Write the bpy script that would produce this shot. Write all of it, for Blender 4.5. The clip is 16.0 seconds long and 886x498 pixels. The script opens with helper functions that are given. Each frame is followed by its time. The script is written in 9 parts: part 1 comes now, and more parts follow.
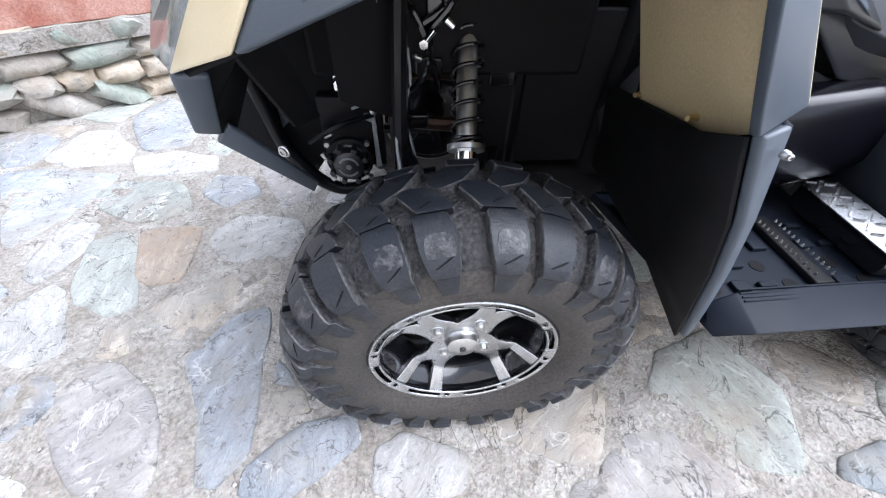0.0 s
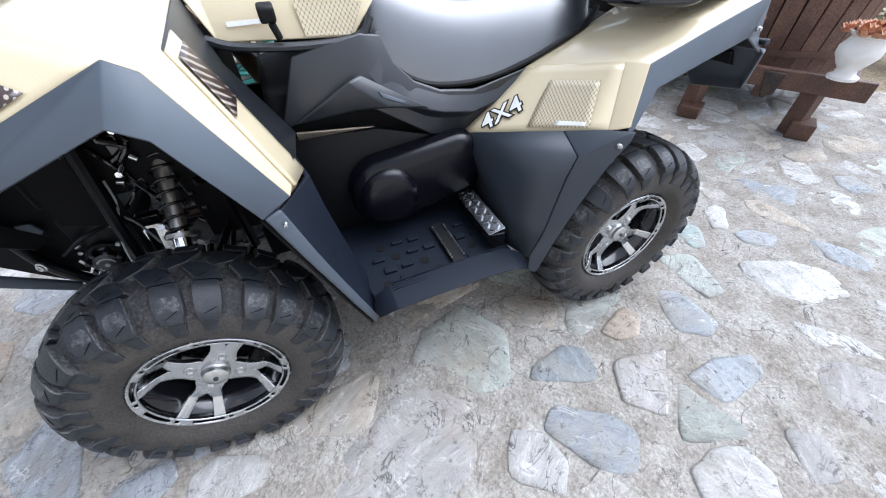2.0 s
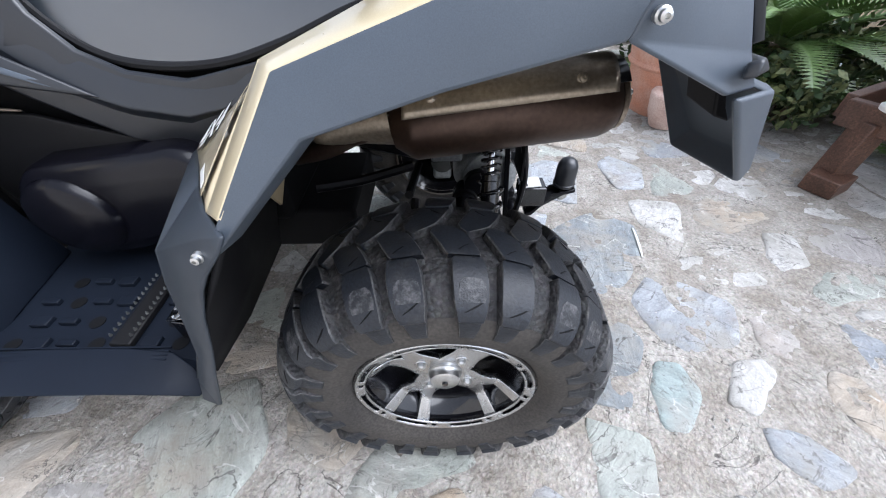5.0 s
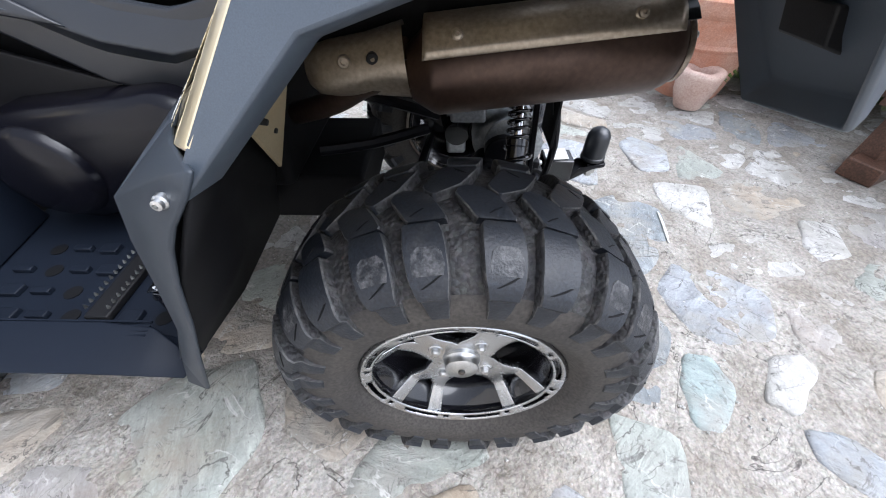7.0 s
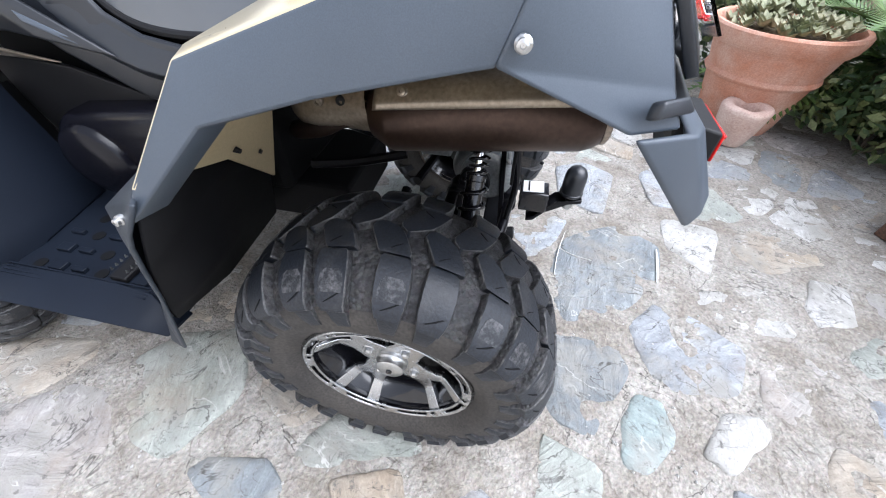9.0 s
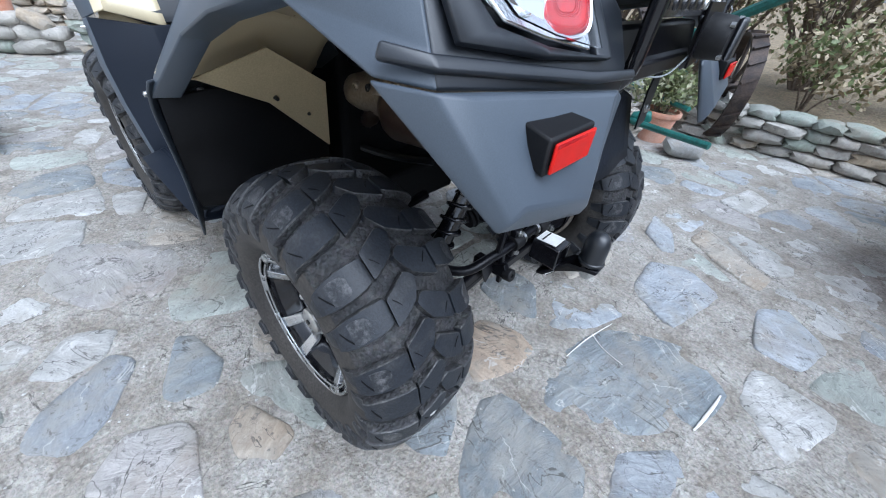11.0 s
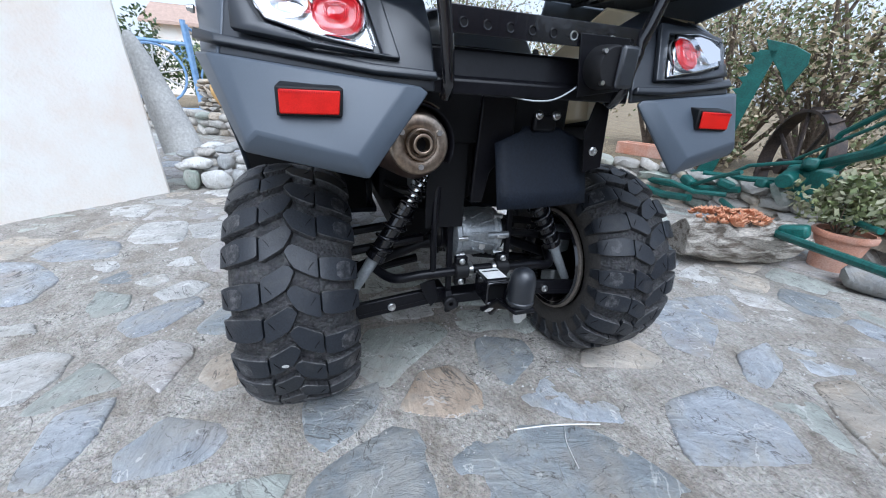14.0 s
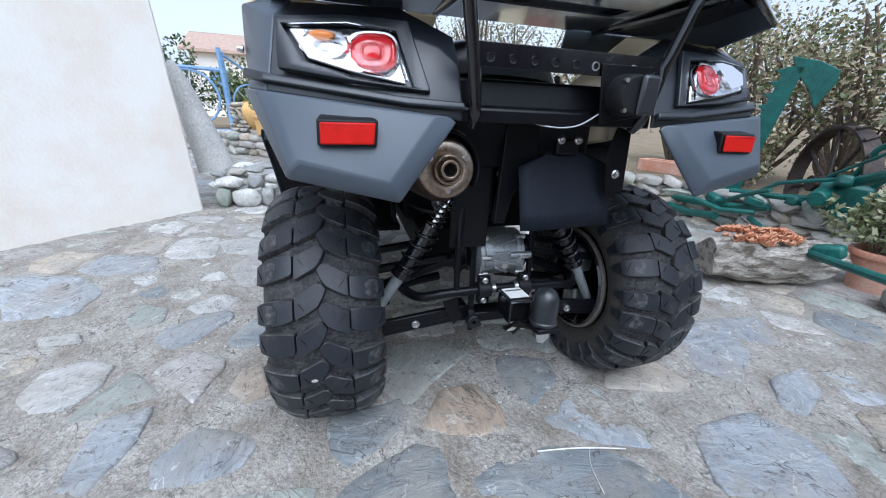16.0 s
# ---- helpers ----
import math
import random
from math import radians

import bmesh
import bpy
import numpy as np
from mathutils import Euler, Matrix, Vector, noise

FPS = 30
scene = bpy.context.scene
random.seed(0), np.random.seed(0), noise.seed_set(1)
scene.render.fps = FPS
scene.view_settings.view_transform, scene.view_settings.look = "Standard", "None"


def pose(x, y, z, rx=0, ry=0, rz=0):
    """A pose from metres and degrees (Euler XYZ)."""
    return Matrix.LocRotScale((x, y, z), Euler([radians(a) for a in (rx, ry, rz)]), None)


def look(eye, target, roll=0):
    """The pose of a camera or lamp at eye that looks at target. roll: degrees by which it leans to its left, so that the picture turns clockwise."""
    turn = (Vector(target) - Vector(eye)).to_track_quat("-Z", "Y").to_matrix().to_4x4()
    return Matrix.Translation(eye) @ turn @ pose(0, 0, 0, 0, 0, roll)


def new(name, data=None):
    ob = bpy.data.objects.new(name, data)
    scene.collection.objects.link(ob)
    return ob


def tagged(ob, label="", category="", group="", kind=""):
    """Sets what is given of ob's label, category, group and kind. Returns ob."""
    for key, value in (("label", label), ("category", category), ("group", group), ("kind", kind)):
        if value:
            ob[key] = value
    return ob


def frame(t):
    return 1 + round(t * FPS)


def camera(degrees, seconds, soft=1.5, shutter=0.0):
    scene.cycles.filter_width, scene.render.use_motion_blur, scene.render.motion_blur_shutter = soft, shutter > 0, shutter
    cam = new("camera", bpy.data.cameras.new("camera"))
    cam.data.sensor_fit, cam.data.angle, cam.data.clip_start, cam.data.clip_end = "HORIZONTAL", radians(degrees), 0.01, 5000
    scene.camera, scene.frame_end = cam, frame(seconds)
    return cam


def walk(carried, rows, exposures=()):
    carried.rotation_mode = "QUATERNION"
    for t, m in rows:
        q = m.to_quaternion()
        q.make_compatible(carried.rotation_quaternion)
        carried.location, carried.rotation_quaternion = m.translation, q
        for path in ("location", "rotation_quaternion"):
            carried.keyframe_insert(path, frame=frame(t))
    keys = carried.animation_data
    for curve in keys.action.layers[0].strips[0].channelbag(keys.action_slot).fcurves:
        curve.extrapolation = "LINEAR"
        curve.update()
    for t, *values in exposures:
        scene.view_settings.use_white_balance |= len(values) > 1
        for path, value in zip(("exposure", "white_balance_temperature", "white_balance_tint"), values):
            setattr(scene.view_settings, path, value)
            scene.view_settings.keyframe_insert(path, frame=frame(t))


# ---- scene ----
cam = camera(101.8, 16.0, soft=1.1)
PATH = [
    (0, (-0.081, -0.337, 0.895), (0.079, 1.052, -0.535), 2.2),
    (0.5, (-0.087, -0.345, 0.904), (0.094, 1.056, -0.513), 1.7),
    (1, (-0.047, -0.42, 1.002), (0.11, 1.032, -0.365), -2.6),
    (1.5, (0.13, -0.588, 1.082), (0.4, 0.846, -0.285), -2.9),
    (2, (0.365, -0.649, 1.125), (0.915, 0.712, -0.232), -2.1),
    (2.5, (0.579, -0.598, 1.134), (1.309, 0.698, -0.203), -0.3),
    (3, (0.778, -0.601, 1.144), (1.536, 0.705, -0.167), -1.8),
    (3.5, (1.002, -0.612, 1.128), (1.634, 0.746, -0.197), -2.2),
    (4, (1.146, -0.51, 1.071), (1.622, 0.922, -0.241), -1.1),
    (4.5, (1.234, -0.398, 1.017), (1.473, 1.067, -0.323), -0.9),
    (5, (1.29, -0.342, 0.962), (1.288, 1.115, -0.408), -0.8),
    (5.2, (1.284, -0.326, 0.943), (1.268, 1.14, -0.418), -0.2),
    (7.5, (1.261, -0.298, 0.881), (1.241, 1.102, -0.548), 0.2),
    (8, (1.268, -0.306, 0.895), (1.235, 1.113, -0.514), 0.1),
    (8.5, (1.345, -0.345, 0.969), (1.158, 1.057, -0.445), -3.1),
    (9, (1.452, -0.308, 0.983), (1.19, 1.054, -0.458), 1.1),
    (9.2, (1.5, -0.288, 0.975), (1.155, 1.045, -0.476), 2.4),
    (11.3, (1.93, -0.178, 0.914), (0.741, 0.924, -0.258), 3.1),
    (11.5, (2.016, -0.129, 0.948), (0.722, 0.872, -0.203), 1.5),
    (12, (2.126, 0.023, 0.934), (0.724, 0.848, -0.23), 4.3),
    (12.5, (2.127, 0.124, 0.839), (0.565, 0.769, -0.231), 4.5),
    (13, (2.178, 0.153, 0.783), (0.515, 0.752, -0.152), 4.4),
    (13.5, (2.247, 0.152, 0.8), (0.525, 0.749, -0.022), 3.9),
    (14, (2.256, 0.155, 0.798), (0.519, 0.752, 0.006), 3.4),
    (14.5, (2.263, 0.148, 0.804), (0.488, 0.699, 0.066), 2.9),
    (15, (2.272, 0.143, 0.811), (0.488, 0.691, 0.093), 2.9),
    (15.5, (2.272, 0.136, 0.815), (0.469, 0.66, 0.127), 2.6),
    (16, (2.27, 0.135, 0.815), (0.472, 0.641, 0.099), 2.6),
]
walk(cam, [(t, look(eye, target, roll)) for t, eye, target, roll in PATH],
     exposures=((0, 1.48, 5720, 13), (1, 1.38, 5700, 13), (2, 1.00, 5600, 11), (3.5, 0.89, 5680, 12), (4.2, 0.94, 5700, 12), (5, 1.12, 5750, 12), (9, 1.27, 5800, 12), (11.5, 0.70, 5300, 8), (12.5, 0.72, 5350, 9), (13.2, 0.70, 5350, 9), (14, 0.61, 5400, 9), (16, 0.52, 5400, 9)))

# ---- light ----
world = bpy.data.worlds.new("sky")
scene.world = world
world.use_nodes = True
wn = world.node_tree
sky = wn.nodes.new("ShaderNodeTexSky")
sky.sky_type, sky.sun_disc = "NISHITA", False
sky.sun_elevation, sky.sun_rotation = radians(58.4), radians(96.8)
sky.air_density, sky.dust_density, sky.ozone_density = 1.0, 2.2, 1.3
haze = wn.nodes.new("ShaderNodeHueSaturation")   # thin white overcast
haze.inputs["Saturation"].default_value = 0.20
wn.links.new(sky.outputs[0], haze.inputs["Color"])
wn.links.new(haze.outputs[0], wn.nodes["Background"].inputs[0])
wn.nodes["Background"].inputs[1].default_value = 0.15
sun = new("sun", bpy.data.lights.new("sun", "SUN"))
sun.data.energy, sun.data.angle, sun.data.color = 1.8, radians(60), (1.0, 0.97, 0.93)
sun.matrix_world = look((5.0, -0.6, 8.2), (0, 0, 0))


# ---- materials ----
def rgb(c):
    return (*c, 1.0)


def material(name, color, rough=0.5, metal=0.0, vary=0.12, scale=8.0, grain=120.0, bump=0.1, depth=0.002,
             coat=0.0, second=None, blotch=0.5, spread=0.12, rough_vary=0.1, piece=0.0, spec=0.5):
    """A surface with large blotches, fine grain and relief; second is the colour of its stains or wear."""
    m = bpy.data.materials.new(name)
    m.use_nodes = True
    nt = m.node_tree
    b = nt.nodes["Principled BSDF"]
    tc = nt.nodes.new("ShaderNodeTexCoord")
    n1 = nt.nodes.new("ShaderNodeTexNoise")
    n1.inputs["Scale"].default_value, n1.inputs["Detail"].default_value, n1.inputs["Roughness"].default_value = scale, 6, 0.6
    n2 = nt.nodes.new("ShaderNodeTexNoise")
    n2.inputs["Scale"].default_value, n2.inputs["Detail"].default_value = grain, 4
    coord = tc.outputs["Object"]
    if piece:
        info = nt.nodes.new("ShaderNodeObjectInfo")
        add = nt.nodes.new("ShaderNodeVectorMath")
        add.operation = "MULTIPLY_ADD"
        add.inputs[1].default_value = (1, 1, 1)
        comb = nt.nodes.new("ShaderNodeCombineXYZ")
        mul = nt.nodes.new("ShaderNodeMath")
        mul.operation, mul.inputs[1].default_value = "MULTIPLY", 37.0
        nt.links.new(info.outputs["Random"], mul.inputs[0])
        nt.links.new(mul.outputs[0], comb.inputs[0])
        nt.links.new(tc.outputs["Object"], add.inputs[0])
        nt.links.new(comb.outputs[0], add.inputs[2])
        coord = add.outputs[0]
    nt.links.new(coord, n1.inputs["Vector"])
    nt.links.new(coord, n2.inputs["Vector"])
    ramp = nt.nodes.new("ShaderNodeValToRGB")
    ramp.color_ramp.elements[0].position, ramp.color_ramp.elements[1].position = blotch - spread, blotch + spread
    ramp.color_ramp.elements[0].color = rgb(color)
    ramp.color_ramp.elements[1].color = rgb(second if second else [min(1, c * (1 + vary)) for c in color])
    nt.links.new(n1.outputs["Fac"], ramp.inputs[0])
    mix = nt.nodes.new("ShaderNodeMix")
    mix.data_type, mix.blend_type = "RGBA", "OVERLAY"
    mix.inputs[0].default_value = min(1.0, vary * 2.5)
    nt.links.new(ramp.outputs[0], mix.inputs[6])
    nt.links.new(n2.outputs["Fac"], mix.inputs[7])
    out = mix.outputs[2]
    if piece:
        hsv = nt.nodes.new("ShaderNodeHueSaturation")
        rng = nt.nodes.new("ShaderNodeMapRange")
        rng.inputs["To Min"].default_value, rng.inputs["To Max"].default_value = 1 - piece, 1 + piece
        nt.links.new(info.outputs["Random"], rng.inputs["Value"])
        nt.links.new(rng.outputs[0], hsv.inputs["Value"])
        nt.links.new(out, hsv.inputs["Color"])
        out = hsv.outputs[0]
    nt.links.new(out, b.inputs["Base Color"])
    rr = nt.nodes.new("ShaderNodeMapRange")
    rr.inputs["To Min"].default_value, rr.inputs["To Max"].default_value = max(0.02, rough - rough_vary), min(1, rough + rough_vary)
    nt.links.new(n1.outputs["Fac"], rr.inputs["Value"])
    nt.links.new(rr.outputs[0], b.inputs["Roughness"])
    b.inputs["Metallic"].default_value = metal
    b.inputs["Coat Weight"].default_value = coat
    b.inputs["Specular IOR Level"].default_value = spec
    if bump:
        bp = nt.nodes.new("ShaderNodeBump")
        bp.inputs["Strength"].default_value, bp.inputs["Distance"].default_value = bump, depth
        nt.links.new(n2.outputs["Fac"], bp.inputs["Height"])
        nt.links.new(bp.outputs[0], b.inputs["Normal"])
    return m


def stone_material(name, color, second, vein=None):
    """Rough natural stone: cloudy colour, pale cleft streaks, dark pits and relief."""
    m = material(name, color, 0.72, 0, 0.10, 4.0, 170.0, 0.0, second=second, blotch=0.5, spread=0.16, piece=0.16)
    nt = m.node_tree
    b = nt.nodes["Principled BSDF"]
    old = b.inputs["Base Color"].links[0].from_socket
    tc = nt.nodes.new("ShaderNodeTexCoord")
    info = nt.nodes.new("ShaderNodeObjectInfo")
    rot = nt.nodes.new("ShaderNodeVectorRotate")
    rot.rotation_type = "Z_AXIS"
    ang = nt.nodes.new("ShaderNodeMath")
    ang.operation, ang.inputs[1].default_value = "MULTIPLY", 6.28
    nt.links.new(info.outputs["Random"], ang.inputs[0])
    nt.links.new(ang.outputs[0], rot.inputs["Angle"])
    mp = nt.nodes.new("ShaderNodeMapping")
    mp.inputs["Scale"].default_value = (1.0, 2.6, 1.0)
    nt.links.new(tc.outputs["Object"], rot.inputs["Vector"])
    nt.links.new(rot.outputs[0], mp.inputs[0])
    a = nt.nodes.new("ShaderNodeTexNoise")
    a.inputs["Scale"].default_value, a.inputs["Detail"].default_value, a.inputs["Roughness"].default_value = 9, 12, 0.72
    a.inputs["Distortion"].default_value = 1.2
    nt.links.new(mp.outputs[0], a.inputs["Vector"])
    streak = nt.nodes.new("ShaderNodeValToRGB")
    e = streak.color_ramp.elements
    e[0].position, e[0].color = 0.30, (0.34, 0.33, 0.32, 1)
    e[1].position, e[1].color = 0.72, (0.80, 0.80, 0.79, 1)
    mid = e.new(0.5)
    mid.color = (0.5, 0.5, 0.5, 1)
    nt.links.new(a.outputs["Fac"], streak.inputs[0])
    mix = nt.nodes.new("ShaderNodeMix")
    mix.data_type, mix.blend_type = "RGBA", "OVERLAY"
    mix.inputs[0].default_value = 0.75
    nt.links.new(old, mix.inputs[6])
    nt.links.new(streak.outputs[0], mix.inputs[7])
    # cement smears, rusty patches and dark pits that run over from stone to stone
    geo = nt.nodes.new("ShaderNodeNewGeometry")
    out = mix.outputs[2]
    for sc, det, lo, hi, tone, most in ((6.0, 9, 0.47, 0.62, (0.36, 0.345, 0.31), 0.75), (2.3, 7, 0.54, 0.70, (0.30, 0.225, 0.155), 0.5), (0.9, 4, 0.50, 0.70, (0.27, 0.28, 0.28), 0.35), (48.0, 5, 0.60, 0.68, (0.13, 0.125, 0.115), 0.75)):
        nz = nt.nodes.new("ShaderNodeTexNoise")
        nz.inputs["Scale"].default_value, nz.inputs["Detail"].default_value, nz.inputs["Roughness"].default_value = sc, det, 0.68
        nt.links.new(geo.outputs["Position"], nz.inputs["Vector"])
        rg = nt.nodes.new("ShaderNodeMapRange")
        rg.inputs["From Min"].default_value, rg.inputs["From Max"].default_value = lo, hi
        rg.inputs["To Max"].default_value = most
        nt.links.new(nz.outputs["Fac"], rg.inputs["Value"])
        mm = nt.nodes.new("ShaderNodeMix")
        mm.data_type = "RGBA"
        nt.links.new(rg.outputs[0], mm.inputs[0])
        nt.links.new(out, mm.inputs[6])
        mm.inputs[7].default_value = rgb(tone)
        out = mm.outputs[2]
    nt.links.new(out, b.inputs["Base Color"])
    bp = nt.nodes.new("ShaderNodeBump")
    bp.inputs["Strength"].default_value, bp.inputs["Distance"].default_value = 0.8, 0.022
    nt.links.new(a.outputs["Fac"], bp.inputs["Height"])
    nt.links.new(bp.outputs[0], b.inputs["Normal"])
    return m


GREY = (0.060, 0.074, 0.094)
M = {}
M["grey"] = material("grey_plastic", GREY, 0.42, 0, 0.10, 6, 900, 0.12, 0.0006)
M["navy"] = material("blue_black_plastic", (0.0055, 0.0085, 0.0155), 0.58, 0, 0.15, 6, 700, 0.2, 0.0006, spec=0.22)
# on the tail lamp housing: the grey plastic with its shade in the colour
M["slate"] = material("dark_grey_plastic", (0.0135, 0.0165, 0.022), 0.38, 0, 0.12, 6, 700, 0.15, 0.0006, spec=0.65)
M["well"] = material("grey_footwell_plastic", (0.030, 0.037, 0.047), 0.46, 0, 0.12, 6, 800, 0.14, 0.0006, spec=0.4)
M["lens"] = material("smoked_lens", (0.17, 0.19, 0.21), 0.12, 0, 0.2, 9, 200, 0.0, coat=0.6)
M["dark"] = material("dark_plastic", (0.0125, 0.0145, 0.0185), 0.36, 0, 0.12, 6, 700, 0.15, 0.0006, spec=0.65)
M["black"] = material("black_plastic", (0.007, 0.007, 0.008), 0.55, 0, 0.2, 9, 400, 0.15, 0.0008, spec=0.3)
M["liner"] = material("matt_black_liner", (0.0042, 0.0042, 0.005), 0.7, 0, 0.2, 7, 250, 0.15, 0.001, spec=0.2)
M["gloss"] = material("gloss_black", (0.006, 0.006, 0.008), 0.16, 0, 0.1, 9, 300, 0.03, 0.0005, coat=0.4)
M["cvt"] = material("cvt_black", (0.0035, 0.0035, 0.006), 0.24, 0, 0.1, 9, 300, 0.0, 0.0005, rough_vary=0.03, spec=0.3)
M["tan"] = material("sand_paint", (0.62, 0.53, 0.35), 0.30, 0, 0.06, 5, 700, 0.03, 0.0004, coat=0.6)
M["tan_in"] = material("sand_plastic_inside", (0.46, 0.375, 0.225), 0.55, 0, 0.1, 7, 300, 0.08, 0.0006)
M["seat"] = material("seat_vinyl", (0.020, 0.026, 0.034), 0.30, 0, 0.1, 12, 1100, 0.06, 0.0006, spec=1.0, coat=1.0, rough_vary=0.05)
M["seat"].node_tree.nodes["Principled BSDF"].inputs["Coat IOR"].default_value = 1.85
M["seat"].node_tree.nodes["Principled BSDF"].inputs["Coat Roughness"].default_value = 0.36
M["rubber"] = material("tyre_rubber", (0.0110, 0.0138, 0.0195), 0.48, 0, 0.45, 24, 260, 0.45, 0.0014, second=(0.030, 0.031, 0.034), blotch=0.62, spread=0.10)
# pale blotches: part abrasion, part a sky glint put into the colour
M["worn_glint"] = material("scuffed_rubber", (0.0135, 0.0155, 0.0195), 0.42, 0, 0.5, 70, 300, 0.6, 0.0016, second=(0.085, 0.085, 0.089), blotch=0.54, spread=0.10)
M["groove"] = material("dusty_tread_groove", (0.017, 0.017, 0.0185), 0.7, 0, 0.5, 30, 160, 0.6, 0.003, second=(0.040, 0.039, 0.039), blotch=0.55, spread=0.12)
M["lug_edge"] = material("chafed_lug_edge", (0.035, 0.036, 0.039), 0.6, 0, 0.5, 40, 200, 0.5, 0.002, second=(0.10, 0.098, 0.095), blotch=0.55, spread=0.1)
M["sidewall"] = material("tyre_sidewall", (0.034, 0.031, 0.029), 0.72, 0, 0.4, 9, 200, 0.25, 0.001, second=(0.055, 0.049, 0.043), blotch=0.52, spread=0.15)
M["alu"] = material("machined_aluminium", (0.50, 0.51, 0.52), 0.26, 1.0, 0.06, 20, 500, 0.05, 0.0004)
M["steel"] = material("zinc_steel", (0.55, 0.55, 0.54), 0.32, 1.0, 0.15, 25, 300, 0.08, 0.0005)
M["chrome"] = material("chrome", (0.85, 0.85, 0.86), 0.08, 1.0, 0.03, 20, 200, 0.0)
M["cast"] = material("cast_aluminium", (0.27, 0.285, 0.295), 0.40, 0.75, 0.2, 18, 160, 0.3, 0.002)
M["frame"] = material("frame_black_paint", (0.004, 0.004, 0.0055), 0.32, 0, 0.3, 15, 150, 0.1, 0.001, spec=0.22)
M["strut"] = material("grey_strut_paint", (0.27, 0.29, 0.30), 0.38, 0.2, 0.15, 15, 150, 0.1, 0.001)
M["exhaust"] = material("brown_exhaust_steel", (0.060, 0.038, 0.029), 0.40, 0.7, 0.15, 5, 120, 0.05, 0.001, second=(0.095, 0.064, 0.05))
M["shield"] = material("heat_shield", (0.30, 0.255, 0.20), 0.36, 0.75, 0.2, 6, 140, 0.08, 0.001)
M["outlet"] = material("exhaust_end_steel", (0.36, 0.31, 0.26), 0.34, 0.9, 0.25, 12, 140, 0.1, 0.001, second=(0.25, 0.19, 0.14))
M["red"] = material("red_reflector", (0.50, 0.010, 0.006), 0.35, 0, 0.15, 60, 700, 0.25, 0.0015, spec=0.2)
M["redlens"] = material("red_lens", (0.45, 0.012, 0.016), 0.1, 0, 0.2, 30, 500, 0.1, 0.001, coat=0.8)
M["orange"] = material("orange_bulb", (0.75, 0.25, 0.06), 0.2, 0, 0.1, 30, 300, 0.05, coat=0.5)
M["lamp"] = material("lamp_reflector", (0.80, 0.82, 0.85), 0.16, 1.0, 0.08, 60, 300, 0.3, 0.002)
M["glass"] = material("clear_lens", (0.95, 0.96, 0.97), 0.03, 0, 0.02, 20, 200, 0.0, rough_vary=0.01)
M["glass"].node_tree.nodes["Principled BSDF"].inputs["Transmission Weight"].default_value = 1.0
M["glass"].node_tree.nodes["Principled BSDF"].inputs["IOR"].default_value = 1.22
M["rimlip"] = material("dull_rim_lip", (0.20, 0.175, 0.15), 0.5, 0.6, 0.2, 14, 150, 0.15, 0.001)
M["white"] = material("white_print", (0.75, 0.75, 0.73), 0.45, 0, 0.05, 20, 300, 0.0)
M["paper"] = material("white_sticker", (0.7, 0.7, 0.68), 0.5, 0, 0.1, 40, 300, 0.0)
M["cloth"] = material("black_flap", (0.0055, 0.0078, 0.013), 0.6, 0, 0.3, 12, 200, 0.4, 0.002, spec=0.2)
M["mortar"] = material("mortar", (0.200, 0.178, 0.150), 0.9, 0, 0.22, 6.5, 90, 0.8, 0.007, second=(0.315, 0.298, 0.270), blotch=0.48, spread=0.14)
M["soil"] = material("dry_soil", (0.17, 0.13, 0.08), 0.95, 0, 0.4, 2.5, 60, 0.9, 0.02, second=(0.25, 0.20, 0.13), blotch=0.5, spread=0.2)
M["st_blue"] = stone_material("stone_blue_grey", (0.30, 0.325, 0.355), (0.40, 0.415, 0.435))
M["st_slate"] = stone_material("stone_slate", (0.19, 0.213, 0.228), (0.28, 0.30, 0.31))
M["st_green"] = stone_material("stone_green_grey", (0.345, 0.37, 0.33), (0.45, 0.465, 0.425))
M["st_white"] = stone_material("stone_pale", (0.45, 0.44, 0.42), (0.56, 0.55, 0.53))
M["st_tan"] = stone_material("stone_tan", (0.40, 0.335, 0.26), (0.47, 0.43, 0.375))
M["st_rust"] = stone_material("stone_rust", (0.34, 0.25, 0.175), (0.43, 0.355, 0.28))
M["st_teal"] = stone_material("stone_teal", (0.30, 0.37, 0.36), (0.38, 0.44, 0.43))
M["st_pink"] = stone_material("stone_lilac", (0.365, 0.345, 0.335), (0.45, 0.425, 0.405))
M["vein"] = material("quartz_vein", (0.78, 0.77, 0.74), 0.6, 0, 0.1, 30, 200, 0.2)
M["plaster"] = material("white_plaster", (0.88, 0.85, 0.79), 0.9, 0, 0.06, 2.2, 60, 0.35, 0.008, second=(0.84, 0.73, 0.63), blotch=0.55, spread=0.14)
M["terra"] = material("terracotta", (0.56, 0.25, 0.155), 0.8, 0, 0.2, 6, 150, 0.3, 0.002, second=(0.64, 0.41, 0.32), blotch=0.52, spread=0.15)
M["palepot"] = material("pale_clay", (0.58, 0.40, 0.33), 0.85, 0, 0.2, 9, 120, 0.5, 0.003, second=(0.68, 0.53, 0.46), blotch=0.5, spread=0.15)
M["brick"] = material("red_planter", (0.30, 0.115, 0.08), 0.85, 0, 0.25, 7, 120, 0.4, 0.003, second=(0.42, 0.24, 0.19))
M["redpot"] = material("red_pot", (0.55, 0.10, 0.07), 0.4, 0, 0.15, 7, 120, 0.1)
M["blackpot"] = material("black_pot", (0.02, 0.02, 0.022), 0.5, 0, 0.2, 7, 120, 0.1)
M["yellowpot"] = material("yellow_clay", (0.62, 0.38, 0.14), 0.7, 0, 0.2, 6, 120, 0.3)
